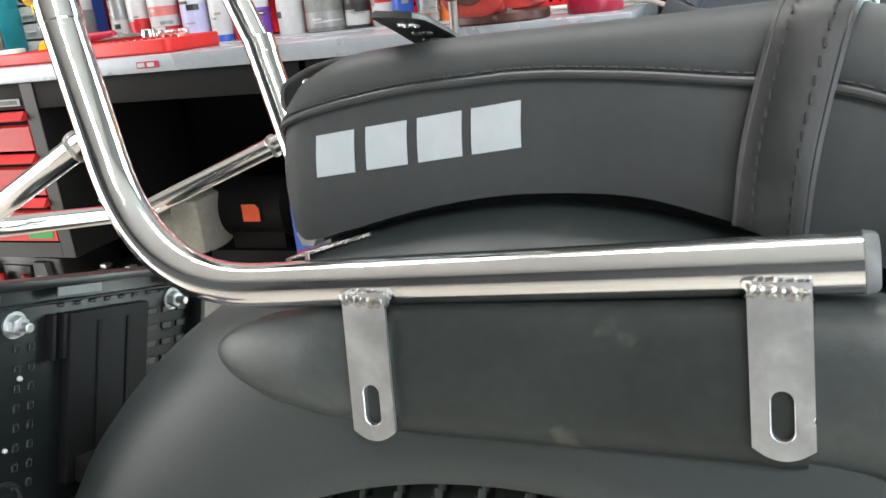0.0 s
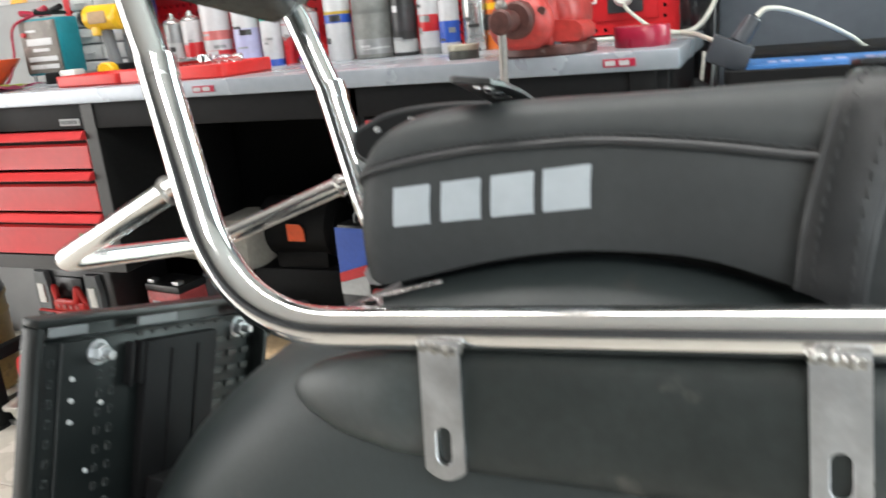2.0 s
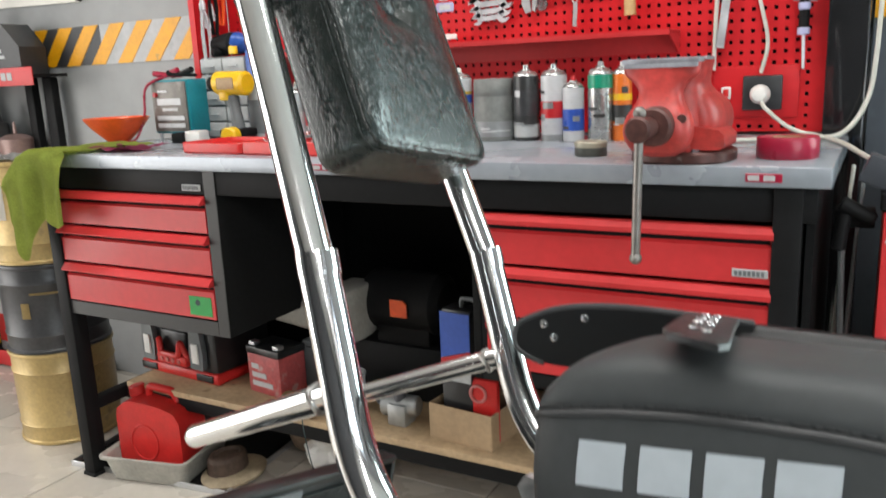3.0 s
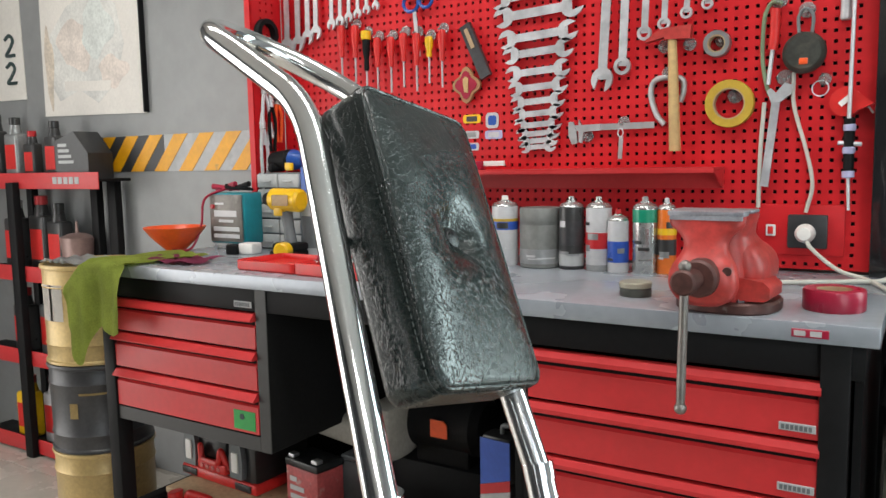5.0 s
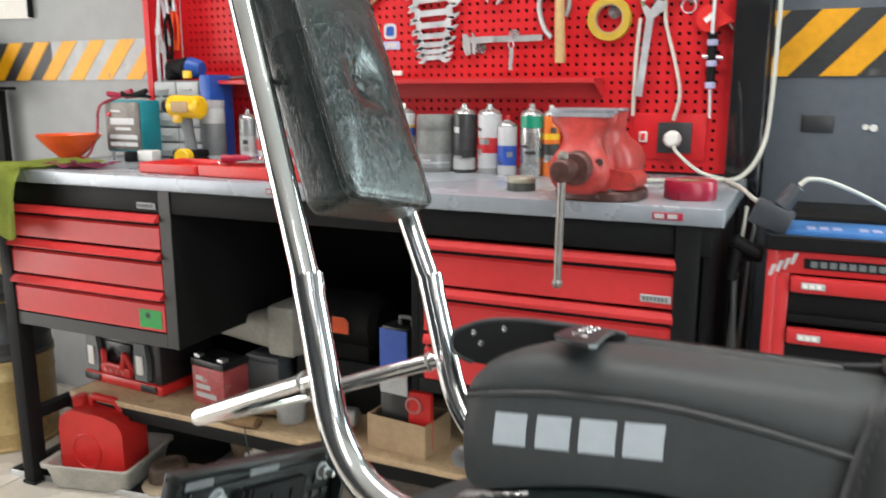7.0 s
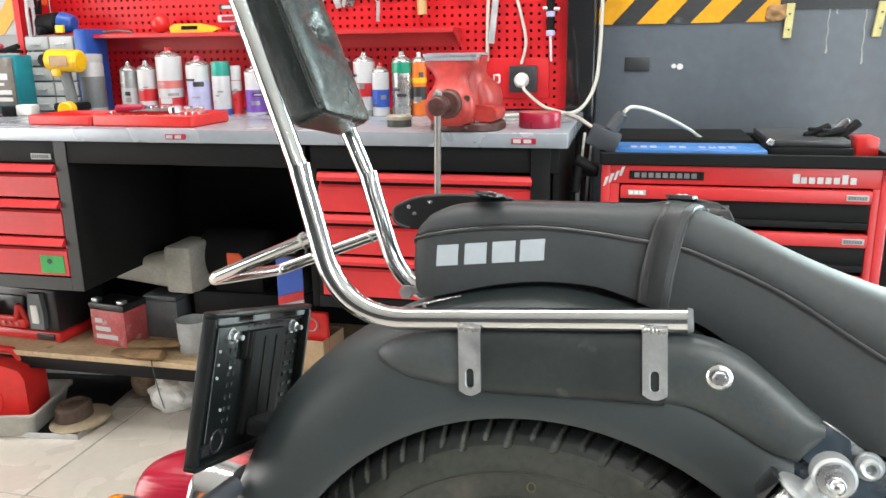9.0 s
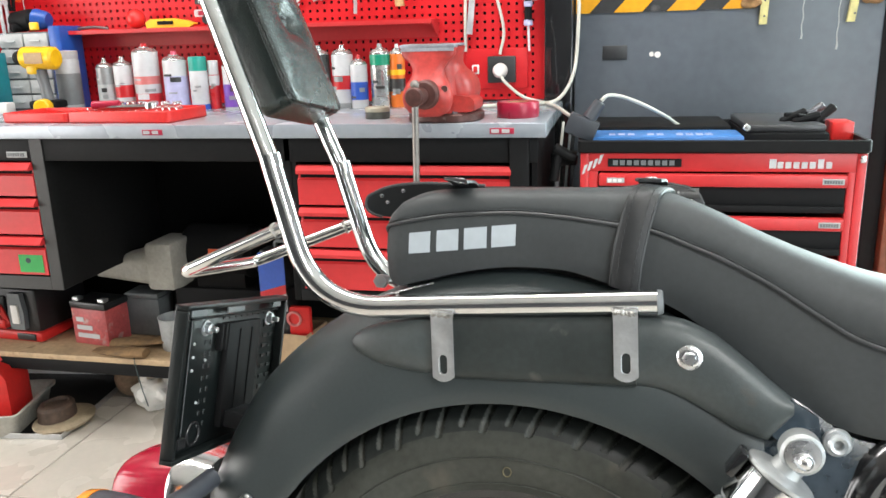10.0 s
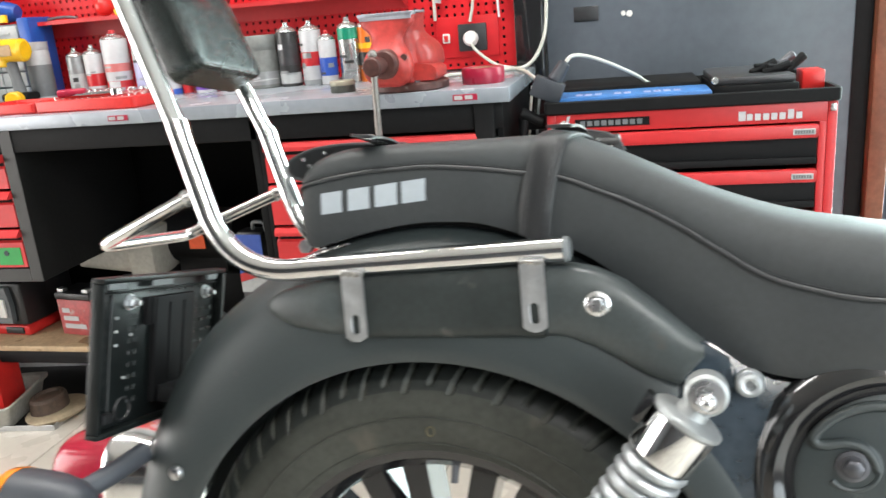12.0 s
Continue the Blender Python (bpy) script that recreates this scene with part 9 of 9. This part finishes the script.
po = thing("poster", "faded cream poster on the grey wall", "poster", m=pose(0, Y1, 0))
bm = B()
slab(bm, [(-2.855, 1.462), (-2.185, 1.447), (-2.205, 2.02), (-2.845, 2.02)], -0.006, -0.001)
part("sheet", bm, PAPER, po, smooth=False)
bm = B()
slab(bm, [(-2.80, 1.60), (-2.74, 1.52), (-2.60, 1.56), (-2.48, 1.50), (-2.36, 1.58), (-2.30, 1.72), (-2.34, 1.88), (-2.50, 1.95), (-2.66, 1.90), (-2.78, 1.80)], -0.0068, -0.0062)
part("faded_print", bm, PRINT_FADED, po, "faded grey-green print", smooth=False)
for nm, mt, cx_, cz_, rx_, rz_, ph in (("pink_patch", PRINT_PINK, -2.60, 1.74, 0.13, 0.10, 0.0), ("pink_patch", PRINT_PINK, -2.38, 1.62, 0.09, 0.06, 1.0), ("teal_patch", PRINT_TEAL, -2.47, 1.80, 0.10, 0.11, 2.0), ("brown_edge", PRINT_BROWN, -2.80, 1.66, 0.030, 0.16, 0.5)):
    bm = B()
    slab(bm, [(cx_ + rx_ * math.cos(a) * (1 + 0.22 * math.sin(3 * a + ph)), cz_ + rz_ * math.sin(a) * (1 + 0.18 * math.sin(4 * a + ph))) for a in np.linspace(0, 2 * math.pi, 29)[:-1]], -0.0073 - 0.0001 * ph, -0.0069)
    part(nm, bm, mt, po, "faded print", smooth=False)
bm = B()
slab(bm, [(-2.70, 1.56), (-2.40, 1.545), (-2.39, 1.585), (-2.70, 1.60)], -0.0086, -0.0080)
part("pale_bar", bm, PAPER, po, smooth=False)
bm = B()
box(bm, (-2.186, -0.022, 1.449), (-2.178, -0.001, 2.02))
box(bm, (-2.186, -0.022, 2.02), (-2.178, -0.001, 2.04))
part("backing_edge", bm, BENCH_BLACK, po, smooth=False)
ca = thing("calendar_sheet", "white sheet with large dark green figures on the wall", "calendar", m=pose(0, Y1, 0))
bm = B()
slab(bm, [(-3.40, 1.55), (-2.99, 1.543), (-3.00, 2.02), (-3.40, 2.02)], -0.005, -0.001)
part("sheet", bm, PAPER, ca, smooth=False)
for zc in (1.66, 1.78):
    bm = B()
    pipe(bm, smooth_line([(-3.12, -0.007, zc + 0.03), (-3.085, -0.007, zc + 0.045), (-3.06, -0.007, zc + 0.02), (-3.09, -0.007, zc - 0.015), (-3.115, -0.007, zc - 0.04), (-3.05, -0.007, zc - 0.042)]), 0.008, 6)
    part("figure", bm, PRINT_DARK, ca, "dark green figure")

# ---- lift platform that carries the motorcycle ----
lift = thing("motorcycle_lift", "low black motorcycle lift platform under the wheel", "lift")
bm = B()
box(bm, (0.02, 0.48, 0.145), (2.2, 1.05, 0.178), 0.006)
part("deck", bm, BENCH_BLACK, lift)
bm = B()
box(bm, (0.08, 0.52, 0.0), (2.1, 0.58, 0.145), 0.004)
part("base_rail", bm, BENCH_BLACK, lift)
bm = B()
box(bm, (0.08, 0.95, 0.0), (2.1, 1.01, 0.145), 0.004)
part("base_rail", bm, BENCH_BLACK, lift)
